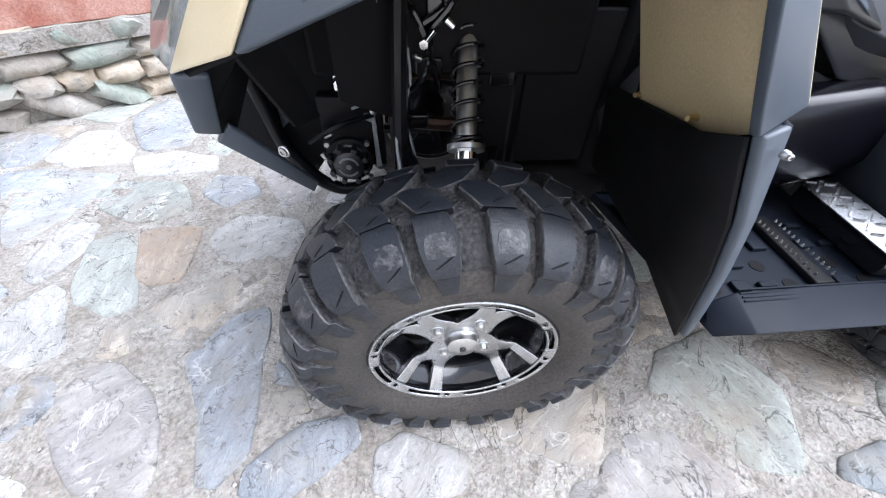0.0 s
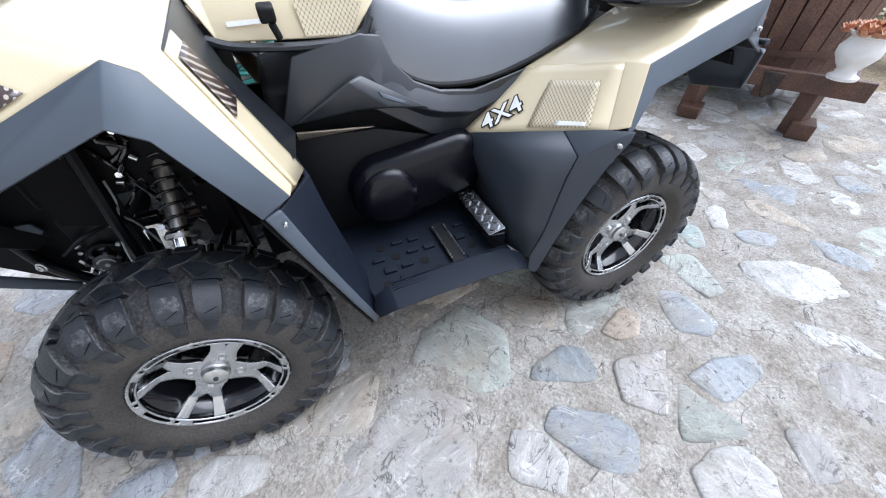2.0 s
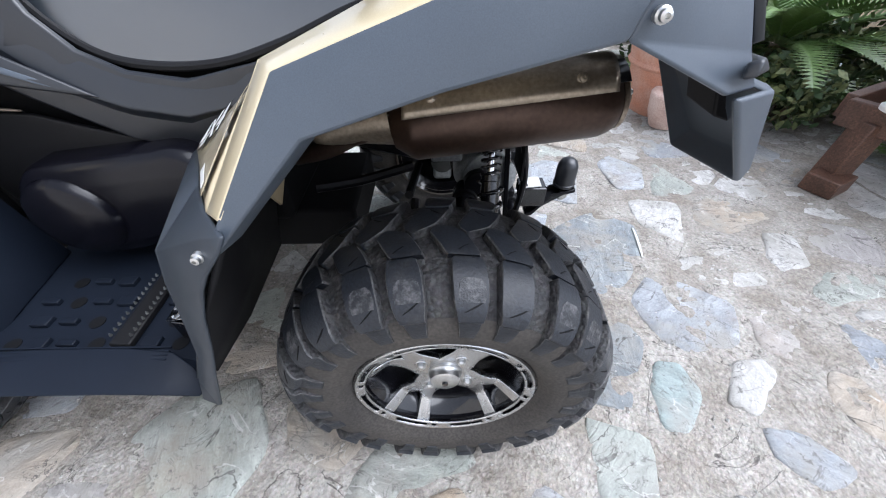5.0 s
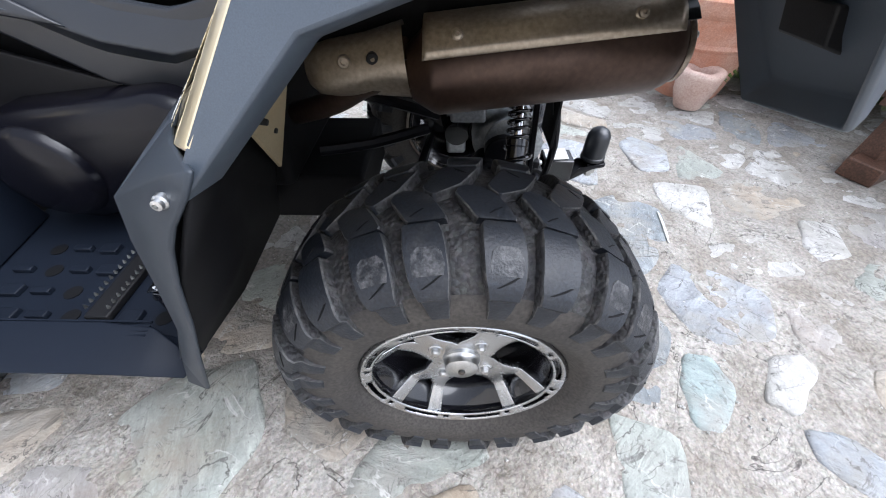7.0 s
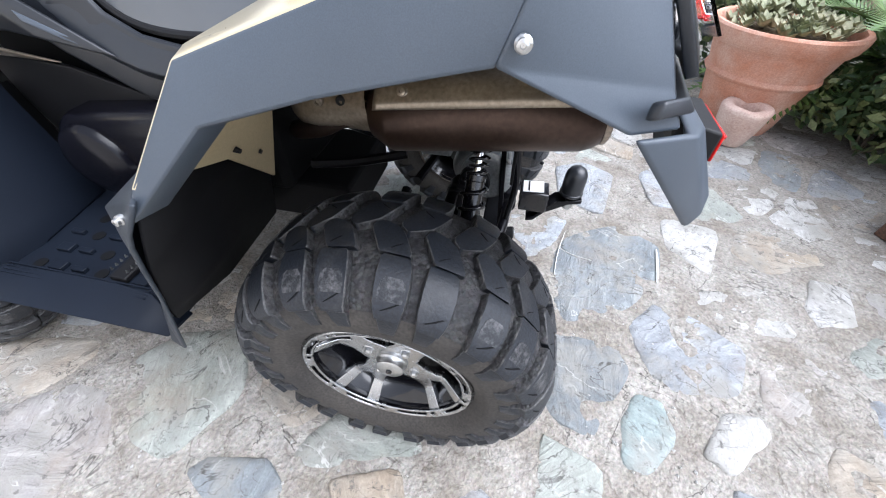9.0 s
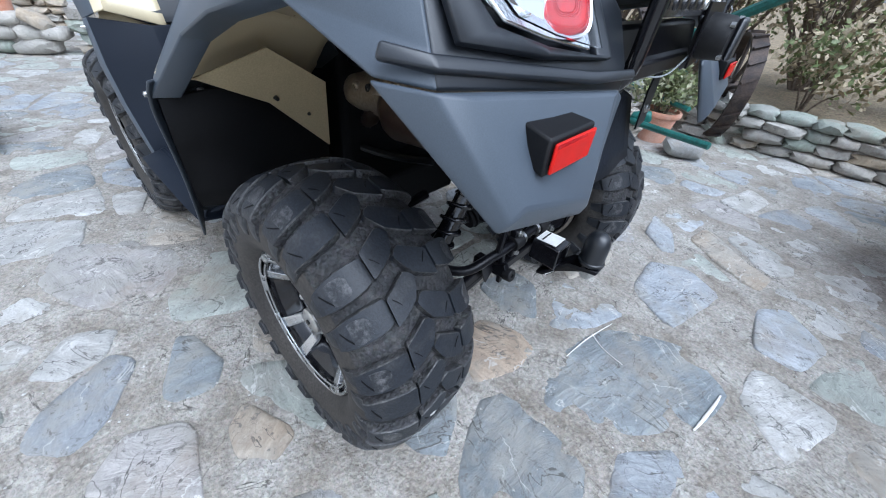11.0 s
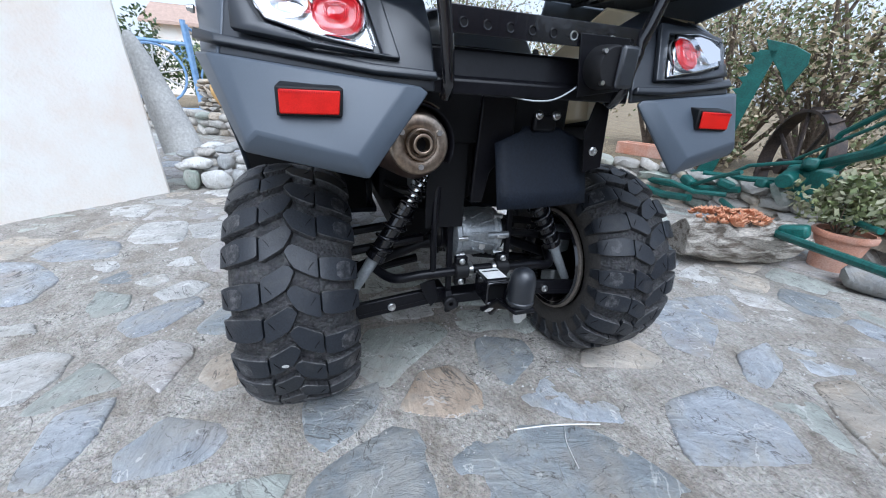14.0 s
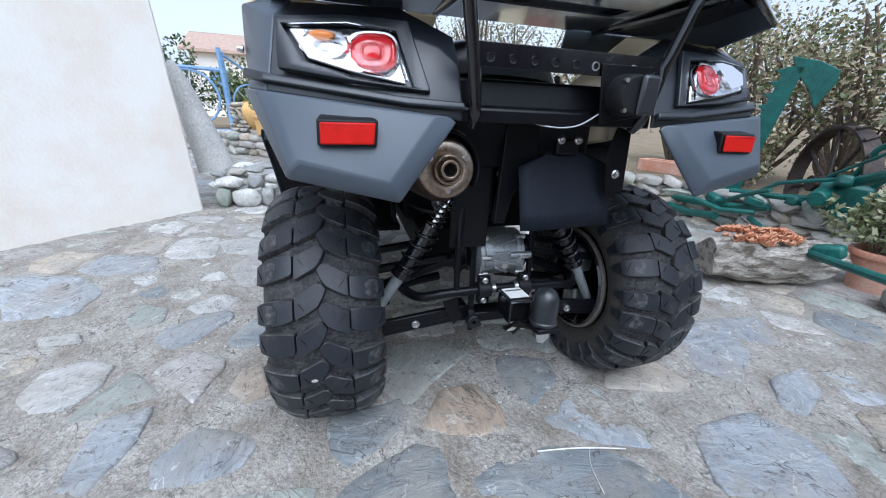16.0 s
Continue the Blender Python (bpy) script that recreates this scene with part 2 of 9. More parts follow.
M["urn"] = material("white_urn", (0.80, 0.79, 0.76), 0.55, 0, 0.08, 6, 90, 0.2, 0.002, second=(0.66, 0.63, 0.57), blotch=0.62, spread=0.1)
M["wood"] = material("dark_brown_wood", (0.075, 0.038, 0.025), 0.5, 0, 0.4, 7, 130, 0.4, 0.003, second=(0.12, 0.062, 0.04))
M["plank"] = material("weathered_plank", (0.10, 0.052, 0.035), 0.6, 0, 0.4, 6, 100, 0.5, 0.004, second=(0.17, 0.095, 0.065), piece=0.25)
M["drift"] = material("grey_driftwood", (0.17, 0.14, 0.11), 0.85, 0, 0.4, 9, 70, 1.0, 0.02, second=(0.50, 0.46, 0.40), blotch=0.47, spread=0.07)
M["lean"] = material("leaning_slab", (0.46, 0.45, 0.43), 0.8, 0, 0.2, 4, 60, 0.4, 0.006, second=(0.56, 0.55, 0.52))
M["greenpaint"] = material("green_machine_paint", (0.008, 0.078, 0.066), 0.45, 0, 0.3, 12, 120, 0.25, 0.002, second=(0.014, 0.12, 0.10))
M["iron"] = material("dark_iron", (0.035, 0.03, 0.03), 0.6, 0.5, 0.4, 14, 120, 0.4, 0.003, second=(0.075, 0.055, 0.045))
M["bluepaint"] = material("blue_gate_paint", (0.16, 0.29, 0.50), 0.5, 0, 0.15, 9, 120, 0.1, second=(0.25, 0.38, 0.58))
M["leaf"] = material("leaf_green", (0.13, 0.17, 0.06), 0.5, 0, 0.4, 5, 60, 0.0, second=(0.19, 0.21, 0.09), piece=0.2)
M["leaf_dry"] = material("leaf_dry", (0.34, 0.27, 0.16), 0.7, 0, 0.3, 5, 60, 0.0, second=(0.46, 0.39, 0.27), piece=0.2)
M["leaf_dark"] = material("leaf_dark", (0.03, 0.065, 0.022), 0.45, 0, 0.4, 5, 60, 0.0, second=(0.06, 0.10, 0.035))
M["leaf_pale"] = material("succulent_pale", (0.24, 0.27, 0.15), 0.6, 0, 0.3, 9, 60, 0.0, second=(0.36, 0.34, 0.22))
M["palm"] = material("palm_green", (0.09, 0.17, 0.04), 0.38, 0, 0.3, 5, 60, 0.0, second=(0.15, 0.24, 0.07))
M["succ_red"] = material("succulent_rust", (0.50, 0.20, 0.10), 0.6, 0, 0.3, 20, 90, 0.0, second=(0.62, 0.36, 0.22))
M["bark"] = material("bark", (0.13, 0.10, 0.075), 0.9, 0, 0.4, 12, 60, 0.6, 0.01)
M["rock"] = stone_material("wall_rock", (0.36, 0.34, 0.31), (0.47, 0.44, 0.39))
M["rock_tan"] = stone_material("wall_rock_tan", (0.44, 0.36, 0.26), (0.52, 0.45, 0.36))
M["rock_green"] = stone_material("wall_rock_green", (0.25, 0.29, 0.245), (0.35, 0.38, 0.33))
M["cobble"] = stone_material("round_stone_white", (0.60, 0.59, 0.56), (0.68, 0.67, 0.64))
M["cobble_grey"] = stone_material("round_stone_grey", (0.27, 0.28, 0.28), (0.38, 0.38, 0.37))
M["roof"] = material("far_roof", (0.42, 0.30, 0.24), 0.8, 0, 0.2, 6, 60, 0.2)
M["gold"] = material("brass_bolt", (0.52, 0.42, 0.2), 0.35, 0.9, 0.1, 30, 200, 0.0)


def gravel(m, scale, amount, relief=0.35):
    """Small stones cast into a mortar surface."""
    nt = m.node_tree
    b = nt.nodes["Principled BSDF"]
    old = b.inputs["Base Color"].links[0].from_socket
    geo = nt.nodes.new("ShaderNodeNewGeometry")
    vo = nt.nodes.new("ShaderNodeTexVoronoi")
    vo.inputs["Scale"].default_value = scale
    nt.links.new(geo.outputs["Position"], vo.inputs["Vector"])
    hue = nt.nodes.new("ShaderNodeHueSaturation")
    hue.inputs["Saturation"].default_value = 0.12
    nt.links.new(vo.outputs["Color"], hue.inputs["Color"])
    mix = nt.nodes.new("ShaderNodeMix")
    mix.data_type, mix.blend_type = "RGBA", "OVERLAY"
    mix.inputs[0].default_value = amount
    nt.links.new(old, mix.inputs[6])
    nt.links.new(hue.outputs[0], mix.inputs[7])
    nt.links.new(mix.outputs[2], b.inputs["Base Color"])
    bp = nt.nodes.new("ShaderNodeBump")
    bp.inputs["Strength"].default_value, bp.inputs["Distance"].default_value = relief, 0.005
    bp.invert = True
    nt.links.new(vo.outputs["Distance"], bp.inputs["Height"])
    nt.links.new(b.inputs["Normal"].links[0].from_socket, bp.inputs["Normal"])
    nt.links.new(bp.outputs[0], b.inputs["Normal"])


def cracks(m, scale, width, tone, most, bend=2.5):
    """Hairline cracks or veins that wander over a surface."""
    nt = m.node_tree
    b = nt.nodes["Principled BSDF"]
    old = b.inputs["Base Color"].links[0].from_socket
    geo = nt.nodes.new("ShaderNodeNewGeometry")
    nz = nt.nodes.new("ShaderNodeTexNoise")
    nz.inputs["Scale"].default_value, nz.inputs["Detail"].default_value, nz.inputs["Roughness"].default_value = scale, 5, 0.55
    nz.inputs["Distortion"].default_value = bend
    nt.links.new(geo.outputs["Position"], nz.inputs["Vector"])
    off = nt.nodes.new("ShaderNodeMath")
    off.operation, off.inputs[1].default_value = "SUBTRACT", 0.5
    nt.links.new(nz.outputs["Fac"], off.inputs[0])
    mag = nt.nodes.new("ShaderNodeMath")
    mag.operation = "ABSOLUTE"
    nt.links.new(off.outputs[0], mag.inputs[0])
    rg = nt.nodes.new("ShaderNodeMapRange")
    rg.inputs["From Min"].default_value, rg.inputs["From Max"].default_value = width * 0.3, width
    rg.inputs["To Min"].default_value, rg.inputs["To Max"].default_value = most, 0.0
    nt.links.new(mag.outputs[0], rg.inputs["Value"])
    # broken up, so that no line runs on for long
    br = nt.nodes.new("ShaderNodeTexNoise")
    br.inputs["Scale"].default_value, br.inputs["Detail"].default_value = scale * 2.2, 3
    nt.links.new(geo.outputs["Position"], br.inputs["Vector"])
    br2 = nt.nodes.new("ShaderNodeMapRange")
    br2.inputs["From Min"].default_value, br2.inputs["From Max"].default_value = 0.46, 0.60
    nt.links.new(br.outputs["Fac"], br2.inputs["Value"])
    mul = nt.nodes.new("ShaderNodeMath")
    mul.operation = "MULTIPLY"
    nt.links.new(rg.outputs[0], mul.inputs[0])
    nt.links.new(br2.outputs[0], mul.inputs[1])
    mix = nt.nodes.new("ShaderNodeMix")
    mix.data_type = "RGBA"
    nt.links.new(mul.outputs[0], mix.inputs[0])
    nt.links.new(old, mix.inputs[6])
    mix.inputs[7].default_value = rgb(tone)
    nt.links.new(mix.outputs[2], b.inputs["Base Color"])


for k in ("st_blue", "st_slate", "st_green", "st_white", "st_tan", "st_rust", "st_teal", "st_pink"):
    cracks(M[k], 3.6, 0.012, (0.085, 0.08, 0.072), 0.85)
    cracks(M[k], 9.0, 0.016, (0.13, 0.125, 0.115), 0.6, 1.2)
    cracks(M[k], 5.0, 0.010, (0.70, 0.69, 0.66), 0.6, 0.6)
cracks(M["mortar"], 3.0, 0.010, (0.06, 0.055, 0.05), 0.85)
cracks(M["mortar"], 11.0, 0.03, (0.10, 0.085, 0.068), 0.55, 1.0)
gravel(M["mortar"], 80.0, 0.10)
gravel(M["mortar"], 210.0, 0.22)
gravel(M["soil"], 40.0, 0.35)
gravel(M["groove"], 140.0, 0.55, 0.5)


def long_grain(m, stretch):
    """Draws the blotches and relief out along the timber."""
    nt = m.node_tree
    tc = [n for n in nt.nodes if n.bl_idname == "ShaderNodeTexCoord"][0]
    mp = nt.nodes.new("ShaderNodeMapping")
    mp.inputs["Scale"].default_value = stretch
    nt.links.new(tc.outputs["Object"], mp.inputs[0])
    for n in nt.nodes:
        if n.bl_idname == "ShaderNodeTexNoise":
            nt.links.new(mp.outputs[0], n.inputs["Vector"])


long_grain(M["drift"], (3.0, 0.35, 4.0))


def mesh_decal(name, ground, line, waves_along, low, high):
    """A printed diamond mesh on a flat sticker."""
    m = material(name, ground, 0.3, 0, 0.05, 10, 300, 0.0, coat=0.4)
    nt = m.node_tree
    b = nt.nodes["Principled BSDF"]
    old = b.inputs["Base Color"].links[0].from_socket
    tc = nt.nodes.new("ShaderNodeTexCoord")
    waves = []
    for along in waves_along:
        dot = nt.nodes.new("ShaderNodeVectorMath")
        dot.operation = "DOT_PRODUCT"
        dot.inputs[1].default_value = along
        nt.links.new(tc.outputs["Object"], dot.inputs[0])
        c = nt.nodes.new("ShaderNodeMath")
        c.operation = "COSINE"
        nt.links.new(dot.outputs["Value"], c.inputs[0])
        waves.append(c)
    mul = nt.nodes.new("ShaderNodeMath")
    mul.operation = "MULTIPLY"
    nt.links.new(waves[0].outputs[0], mul.inputs[0])
    nt.links.new(waves[1].outputs[0], mul.inputs[1])
    ab = nt.nodes.new("ShaderNodeMath")
    ab.operation = "ABSOLUTE"
    nt.links.new(mul.outputs[0], ab.inputs[0])
    rg = nt.nodes.new("ShaderNodeMapRange")
    rg.inputs["From Min"].default_value, rg.inputs["From Max"].default_value = low, high
    nt.links.new(ab.outputs[0], rg.inputs["Value"])
    mix = nt.nodes.new("ShaderNodeMix")
    mix.data_type = "RGBA"
    nt.links.new(rg.outputs[0], mix.inputs[0])
    nt.links.new(old, mix.inputs[6])
    mix.inputs[7].default_value = rgb(line)
    nt.links.new(mix.outputs[2], b.inputs["Base Color"])
    return m


M["hexdark"] = mesh_decal("mesh_print_dark", (0.040, 0.024, 0.021), (0.40, 0.35, 0.29), ((128.0, 110.0, 215.0), (256.0, -100.0, -48.0)), 0.55, 0.72)
M["hextan"] = mesh_decal("mesh_print_tan", (0.15, 0.125, 0.08), (0.60, 0.52, 0.36), ((274.0, -170.0, 246.0), (76.0, -368.0, -92.0)), 0.08, 0.22)
M["hextank"] = mesh_decal("mesh_print_tank", (0.16, 0.13, 0.085), (0.60, 0.52, 0.36), ((300.0, 0.0, 210.0), (300.0, 0.0, -210.0)), 0.06, 0.16)


# ---- building helpers ----
def finish(name, me, mat, parent=None, label="", smooth=40, kind=""):
    ob = new(name, me)
    me.materials.append(mat)
    if smooth:
        me.shade_smooth()
        me.set_sharp_from_angle(angle=radians(smooth))
    if parent:
        ob.parent = parent
    return tagged(ob, label=label, kind=kind)


def part(name, bm, mat, parent=None, label="", smooth=40, bevel=0.0, thick=0.0, subsurf=0, offset=-1.0, segments=2, kind=""):
    """Links a bmesh as one mesh object under a thing or a part."""
    if not thick:
        bmesh.ops.recalc_face_normals(bm, faces=bm.faces)
    me = bpy.data.meshes.new(name)
    bm.to_mesh(me)
    bm.free()
    ob = finish(name, me, mat, parent, label, smooth, kind)
    if subsurf:
        s = ob.modifiers.new("round", "SUBSURF")
        s.levels = s.render_levels = subsurf
    if thick:
        s = ob.modifiers.new("thickness", "SOLIDIFY")
        s.thickness, s.offset, s.use_even_offset = thick, offset, True
    if bevel:
        s = ob.modifiers.new("edges", "BEVEL")
        s.width, s.segments, s.limit_method, s.angle_limit = bevel, segments, "ANGLE", radians(25)
    return ob


def thing(name, label, category, at=(0, 0, 0), group="", kind=""):
    ob = new(name)
    ob.empty_display_size = 0.1
    ob.location = at
    return tagged(ob, label=label, category=category, group=group, kind=kind)


def box(bm, c, s, m=None):
    r = bmesh.ops.create_cube(bm, size=1.0, matrix=Matrix.Translation(c) @ (m if m else Matrix()) @ Matrix.Diagonal((*s, 1)))
    return r["verts"]


def cyl(bm, a, b, r1, r2=None, n=16, caps=True):
    a, b = Vector(a), Vector(b)
    d = b - a
    m = Matrix.Translation((a + b) / 2) @ d.to_track_quat("Z", "Y").to_matrix().to_4x4()
    return bmesh.ops.create_cone(bm, cap_ends=caps, segments=n, radius1=r1, radius2=r1 if r2 is None else r2, depth=d.length, matrix=m)["verts"]


def tube(bm, pts, r, n=10, cap=True, closed=False):
    """A round bar bent along points."""
    pts = [Vector(p) for p in pts]
    rings = []
    up = Vector((0.13, 0.27, 0.95)).normalized()
    k = len(pts)
    rad = r if isinstance(r, (list, tuple)) else [r] * k
    for i, p in enumerate(pts):
        a = pts[i - 1] if i or closed else p
        b = pts[(i + 1) % k] if i < k - 1 or closed else p
        t = (b - a).normalized()
        side = t.cross(up)
        if side.length < 0.1:
            side = t.cross(Vector((1, 0, 0)))
        side.normalize()
        w = side.cross(t)
        rings.append([bm.verts.new(p + rad[i] * (math.cos(q) * side + math.sin(q) * w)) for q in [2 * math.pi * j / n for j in range(n)]])
    for i in range(k if closed else k - 1):
        A, B = rings[i], rings[(i + 1) % k]
        for j in range(n):
            bm.faces.new((A[j], A[(j + 1) % n], B[(j + 1) % n], B[j]))
    if cap and not closed:
        bm.faces.new(rings[0][::-1])
        bm.faces.new(rings[-1])


def arc_pts(pts, steps=6):
    """A smooth curve through points."""
    pts = [Vector(p) for p in pts]
    out = []
    for i in range(len(pts) - 1):
        p0, p1, p2, p3 = pts[max(0, i - 1)], pts[i], pts[i + 1], pts[min(len(pts) - 1, i + 2)]
        for s in range(steps):
            t = s / steps
            out.append(0.5 * ((2 * p1) + (p2 - p0) * t + (2 * p0 - 5 * p1 + 4 * p2 - p3) * t * t + (3 * p1 - p0 - 3 * p2 + p3) * t ** 3))
    out.append(pts[-1])
    return out


def lathe(bm, profile, n=32, m=None, close=False):
    """Turns (radius, height) pairs round the z axis."""
    m = m if m else Matrix()
    rings = []
    for r, h in profile:
        rings.append([bm.verts.new(m @ Vector((r * math.cos(2 * math.pi * j / n), r * math.sin(2 * math.pi * j / n), h))) for j in range(n)])
    for A, B in zip(rings, rings[1:]):
        for j in range(n):
            bm.faces.new((A[j], A[(j + 1) % n], B[(j + 1) % n], B[j]))
    if close:
        bm.faces.new(rings[0][::-1])
        bm.faces.new(rings[-1])


def facets(verts, faces):
    bm = bmesh.new()
    used = {i for f in faces for i in f}
    vs = [bm.verts.new(v) if i in used else None for i, v in enumerate(verts)]
    for f in faces:
        bm.faces.new([vs[i] for i in f])
    return bm


def slab(pts, depth):
    """A flat polygon given depth along a vector."""
    bm = bmesh.new()
    d = Vector(depth)
    a = [bm.verts.new(Vector(p)) for p in pts]
    b = [bm.verts.new(Vector(p) + d) for p in pts]
    n = len(pts)
    bm.faces.new(a)
    bm.faces.new(b[::-1])
    for i in range(n):
        bm.faces.new((a[i], b[i], b[(i + 1) % n], a[(i + 1) % n]))
    return bm


MID = 0.534


def mir(p):
    return (p[0], 2 * MID - p[1], p[2])


def both(name, verts, faces, mat, parent, label="", **k):
    """A panel and its twin on the other flank."""
    part(name, facets(verts, faces), mat, parent, label, **k)
    part(name, facets([mir(v) for v in verts], [f[::-1] for f in faces]), mat, parent, label, **k)


AX_Y = Matrix.Rotation(radians(90), 4, "X")   # local z points to -y

# ---- the quad bike ----
atv = thing("quad_bike", "sand and grey four-wheel quad bike parked on stone paving", "quad bike", (0.65, MID, 0))
atv_inv = Matrix.Translation((-0.65, -MID, 0))
A = new("build_root")   # parts are built in world places and moved under the bike at the end


def P(name, bm, mat, label="", parent=None, **k):
    return part(name, bm, M[mat], parent or A, label, **k)


def B(name, verts, faces, mat, label="", **k):
    both(name, verts, faces, M[mat], A, label, **k)


# wheels
def carcass(u, half, crown):
    """Outer surface of a tyre: u from -1 (inner bead) to 1 (outer bead) gives (radius, offset along the axle)."""
    a, wide, mid, n = abs(u), half * 1.05, 0.212, 2.7
    if a < 0.85:
        y = 0.86 * a / 0.62 if a < 0.62 else 0.86 + 0.14 * math.sin((a - 0.62) / 0.23 * math.pi / 2)
        r, y = mid + (crown - mid) * max(0.0, 1 - y ** n) ** (1 / n), wide * y
    else:
        s = (a - 0.85) / 0.15
        r, y = mid - (mid - 0.172) * s, wide - (wide - half * 0.82) * s * s
    return r, math.copysign(y, u)


def outward(u, half, crown):
    """Direction (radial, axial) that a tyre's surface faces."""
    (r0, y0), (r1, y1) = carcass(u - 0.01, half, crown), carcass(u + 0.01, half, crown)
    L = math.hypot(r1 - r0, y1 - y0)
    return (y1 - y0) / L, -(r1 - r0) / L


CROWN = 0.307


def tyre_mesh(half, name, count=23):
    bm = bmesh.new()
    n, rows = 72, [i / 14 - 1 for i in range(29)]
    grid = []
    for u in rows:
        r, y = carcass(u, half, CROWN)
        grid.append([bm.verts.new((r * math.cos(2 * math.pi * j / n), -y, r * math.sin(2 * math.pi * j / n))) for j in range(n)])
    for Ra, Rb in zip(grid, grid[1:]):
        for j in range(n):
            bm.faces.new((Ra[j], Ra[(j + 1) % n], Rb[(j + 1) % n], Rb[j]))
    for f in bm.faces:
        f.material_index = 1 if f.calc_center_median().xz.length < 0.262 else 2
    # broad chevron blocks along the middle, staggered shoulder lugs beside them, each with a slit
    pitch = 2 * math.pi / count

    def lug(side, th0, stations, h, top=0):
        prev = None
        for u, sweep, wide, rise in stations:
            r0, y0 = carcass(u * side, half, CROWN)
            nr, ny = outward(u * side, half, CROWN)
            ring = []
            for w, up in ((-1, 0), (-0.92, 0.86), (-0.86, 1), (0.86, 1), (0.92, 0.86), (1, 0)):
                t = th0 + (sweep + w * wide / 2) * pitch
                rr = r0 + (h * rise * up * nr if up else -0.004)
                yy = y0 + (h * rise * up * ny if up else -0.003 * side)
                ring.append(bm.verts.new((rr * math.cos(t), -yy, rr * math.sin(t))))
            if prev:
                for a in range(5):
                    f = bm.faces.new((prev[a], prev[a + 1], ring[a + 1], ring[a]))
                    f.material_index = top if a == 2 or top else 2 if a in (0, 4) else 5
            else:
                bm.faces.new(ring).material_index = top
            prev = ring
        bm.faces.new(prev[::-1]).material_index = top

    for side in (1, -1):
        for k in range(count):
            th0 = pitch * (k + (0.5 if side < 0 else 0))
            lean = 0.14 * (k % 2)
            s = -0.46 + lean
            lug(side, th0, ((-0.040, 0.05, 0.06, 0.9), (0.0, 0.0, 0.42, 1), (0.05, -0.07, 0.66, 1), (0.12, -0.16, 0.68, 1), (0.20, -0.26, 0.68, 1), (0.270, -0.34, 0.67, 1), (0.290, -0.36, 0.60, 0.95)), 0.0140)
            lug(side, th0, ((0.310, s + 0.06, 0.50, 0.88), (0.330, s + 0.05, 0.60, 0.97), (0.40, s + 0.02, 0.66, 1), (0.48, s, 0.70, 1), (0.56, s - 0.02, 0.70, 1), (0.60, s - 0.03, 0.69, 1.0), (0.63, s - 0.04, 0.66, 1.06), (0.67, s - 0.05, 0.60, 1.08), (0.705, s - 0.06, 0.56, 0.95), (0.725, s - 0.07, 0.54, 0.45), (0.78, s - 0.08, 0.46, 0.32), (0.83, s - 0.08, 0.40, 0.1)), 0.0160)
            lug(side, th0, ((0.600, s - 0.22, 0.05, 1.03), (0.625, s - 0.08, 0.07, 1.07), (0.652, s + 0.08, 0.05, 1.09)), 0.0160, 4)
            # shoulder patch with scuffing and the lug's glint in its colour
            if k % 4 != 1:
                lug(side, th0, ((0.47, s - 0.03, 0.30, 0.995), (0.50, s - 0.03, 0.50, 1.006), (0.56, s - 0.04, 0.58, 1.008), (0.60, s - 0.04, 0.52, 0.998)), 0.0160, 3)
            lug(side, th0, ((0.19, -0.44 + lean, 0.03, 0.99), (0.22, -0.34 + lean, 0.035, 1.02), (0.25, -0.26 + lean, 0.03, 1.015)), 0.0140, 4)
    for v in bm.verts:            # the tread lies flat where it stands
        if v.co.z < -0.2935:
            v.co.y *= 1 + 0.9 * (-0.2935 - v.co.z)
            v.co.z = -0.2935
    bmesh.ops.recalc_face_normals(bm, faces=bm.faces)
    me = bpy.data.meshes.new(name)
    bm.to_mesh(me)
    bm.free()
    me.materials.append(M["rubber"])
    me.materials.append(M["sidewall"])
    me.materials.append(M["groove"])
    me.materials.append(M["worn_glint"])
    me.materials.append(M["liner"])
    me.materials.append(M["lug_edge"])
    me.shade_smooth()
    me.set_sharp_from_angle(angle=radians(32))
    return me


def polar(r, deg, y):
    return Vector((r * math.cos(radians(deg)), y, r * math.sin(radians(deg))))


def spoke_face():
    """Machined face: flat hub plate, four spokes that split in two, their ends bent out to the lip."""
    bm = bmesh.new()
    secs = ((0.012, 0, 45, 0.010), (0.030, 0, 45, 0.010), (0.050, 0, 45, 0.010), (0.058, 0, 38, 0.010), (0.067, 0, 28, 0.010), (0.080, 0, 21.5, 0.010), (0.094, 0, 19.5, 0.010),
            (0.100, 1.2, 19.5, 0.010), (0.106, 4.5, 19.5, 0.010), (0.113, 8.0, 19.8, 0.009), (0.120, 9.0, 20.0, 0.004), (0.1525, 11.0, 21.5, -0.025))
    for k in range(4):
        base = -125 + 90 * k
        for s in (-1, 1):
            prev = None
            for r, a0, a1, y in secs:
                row = [bm.verts.new(polar(r, base + s * (a0 + (a1 - a0) * q / 3), y)) for q in range(4)]
                if prev:
                    for q in range(3):
                        f = (prev[q], row[q], row[q + 1], prev[q + 1])
                        bm.faces.new(f if s < 0 else f[::-1])
                prev = row
    bmesh.ops.remove_doubles(bm, verts=bm.verts, dist=0.0002)
    bmesh.ops.recalc_face_normals(bm, faces=bm.faces)
    if sum(f.normal.y for f in bm.faces) > 0:
        bmesh.ops.reverse_faces(bm, faces=bm.faces)
    return bm


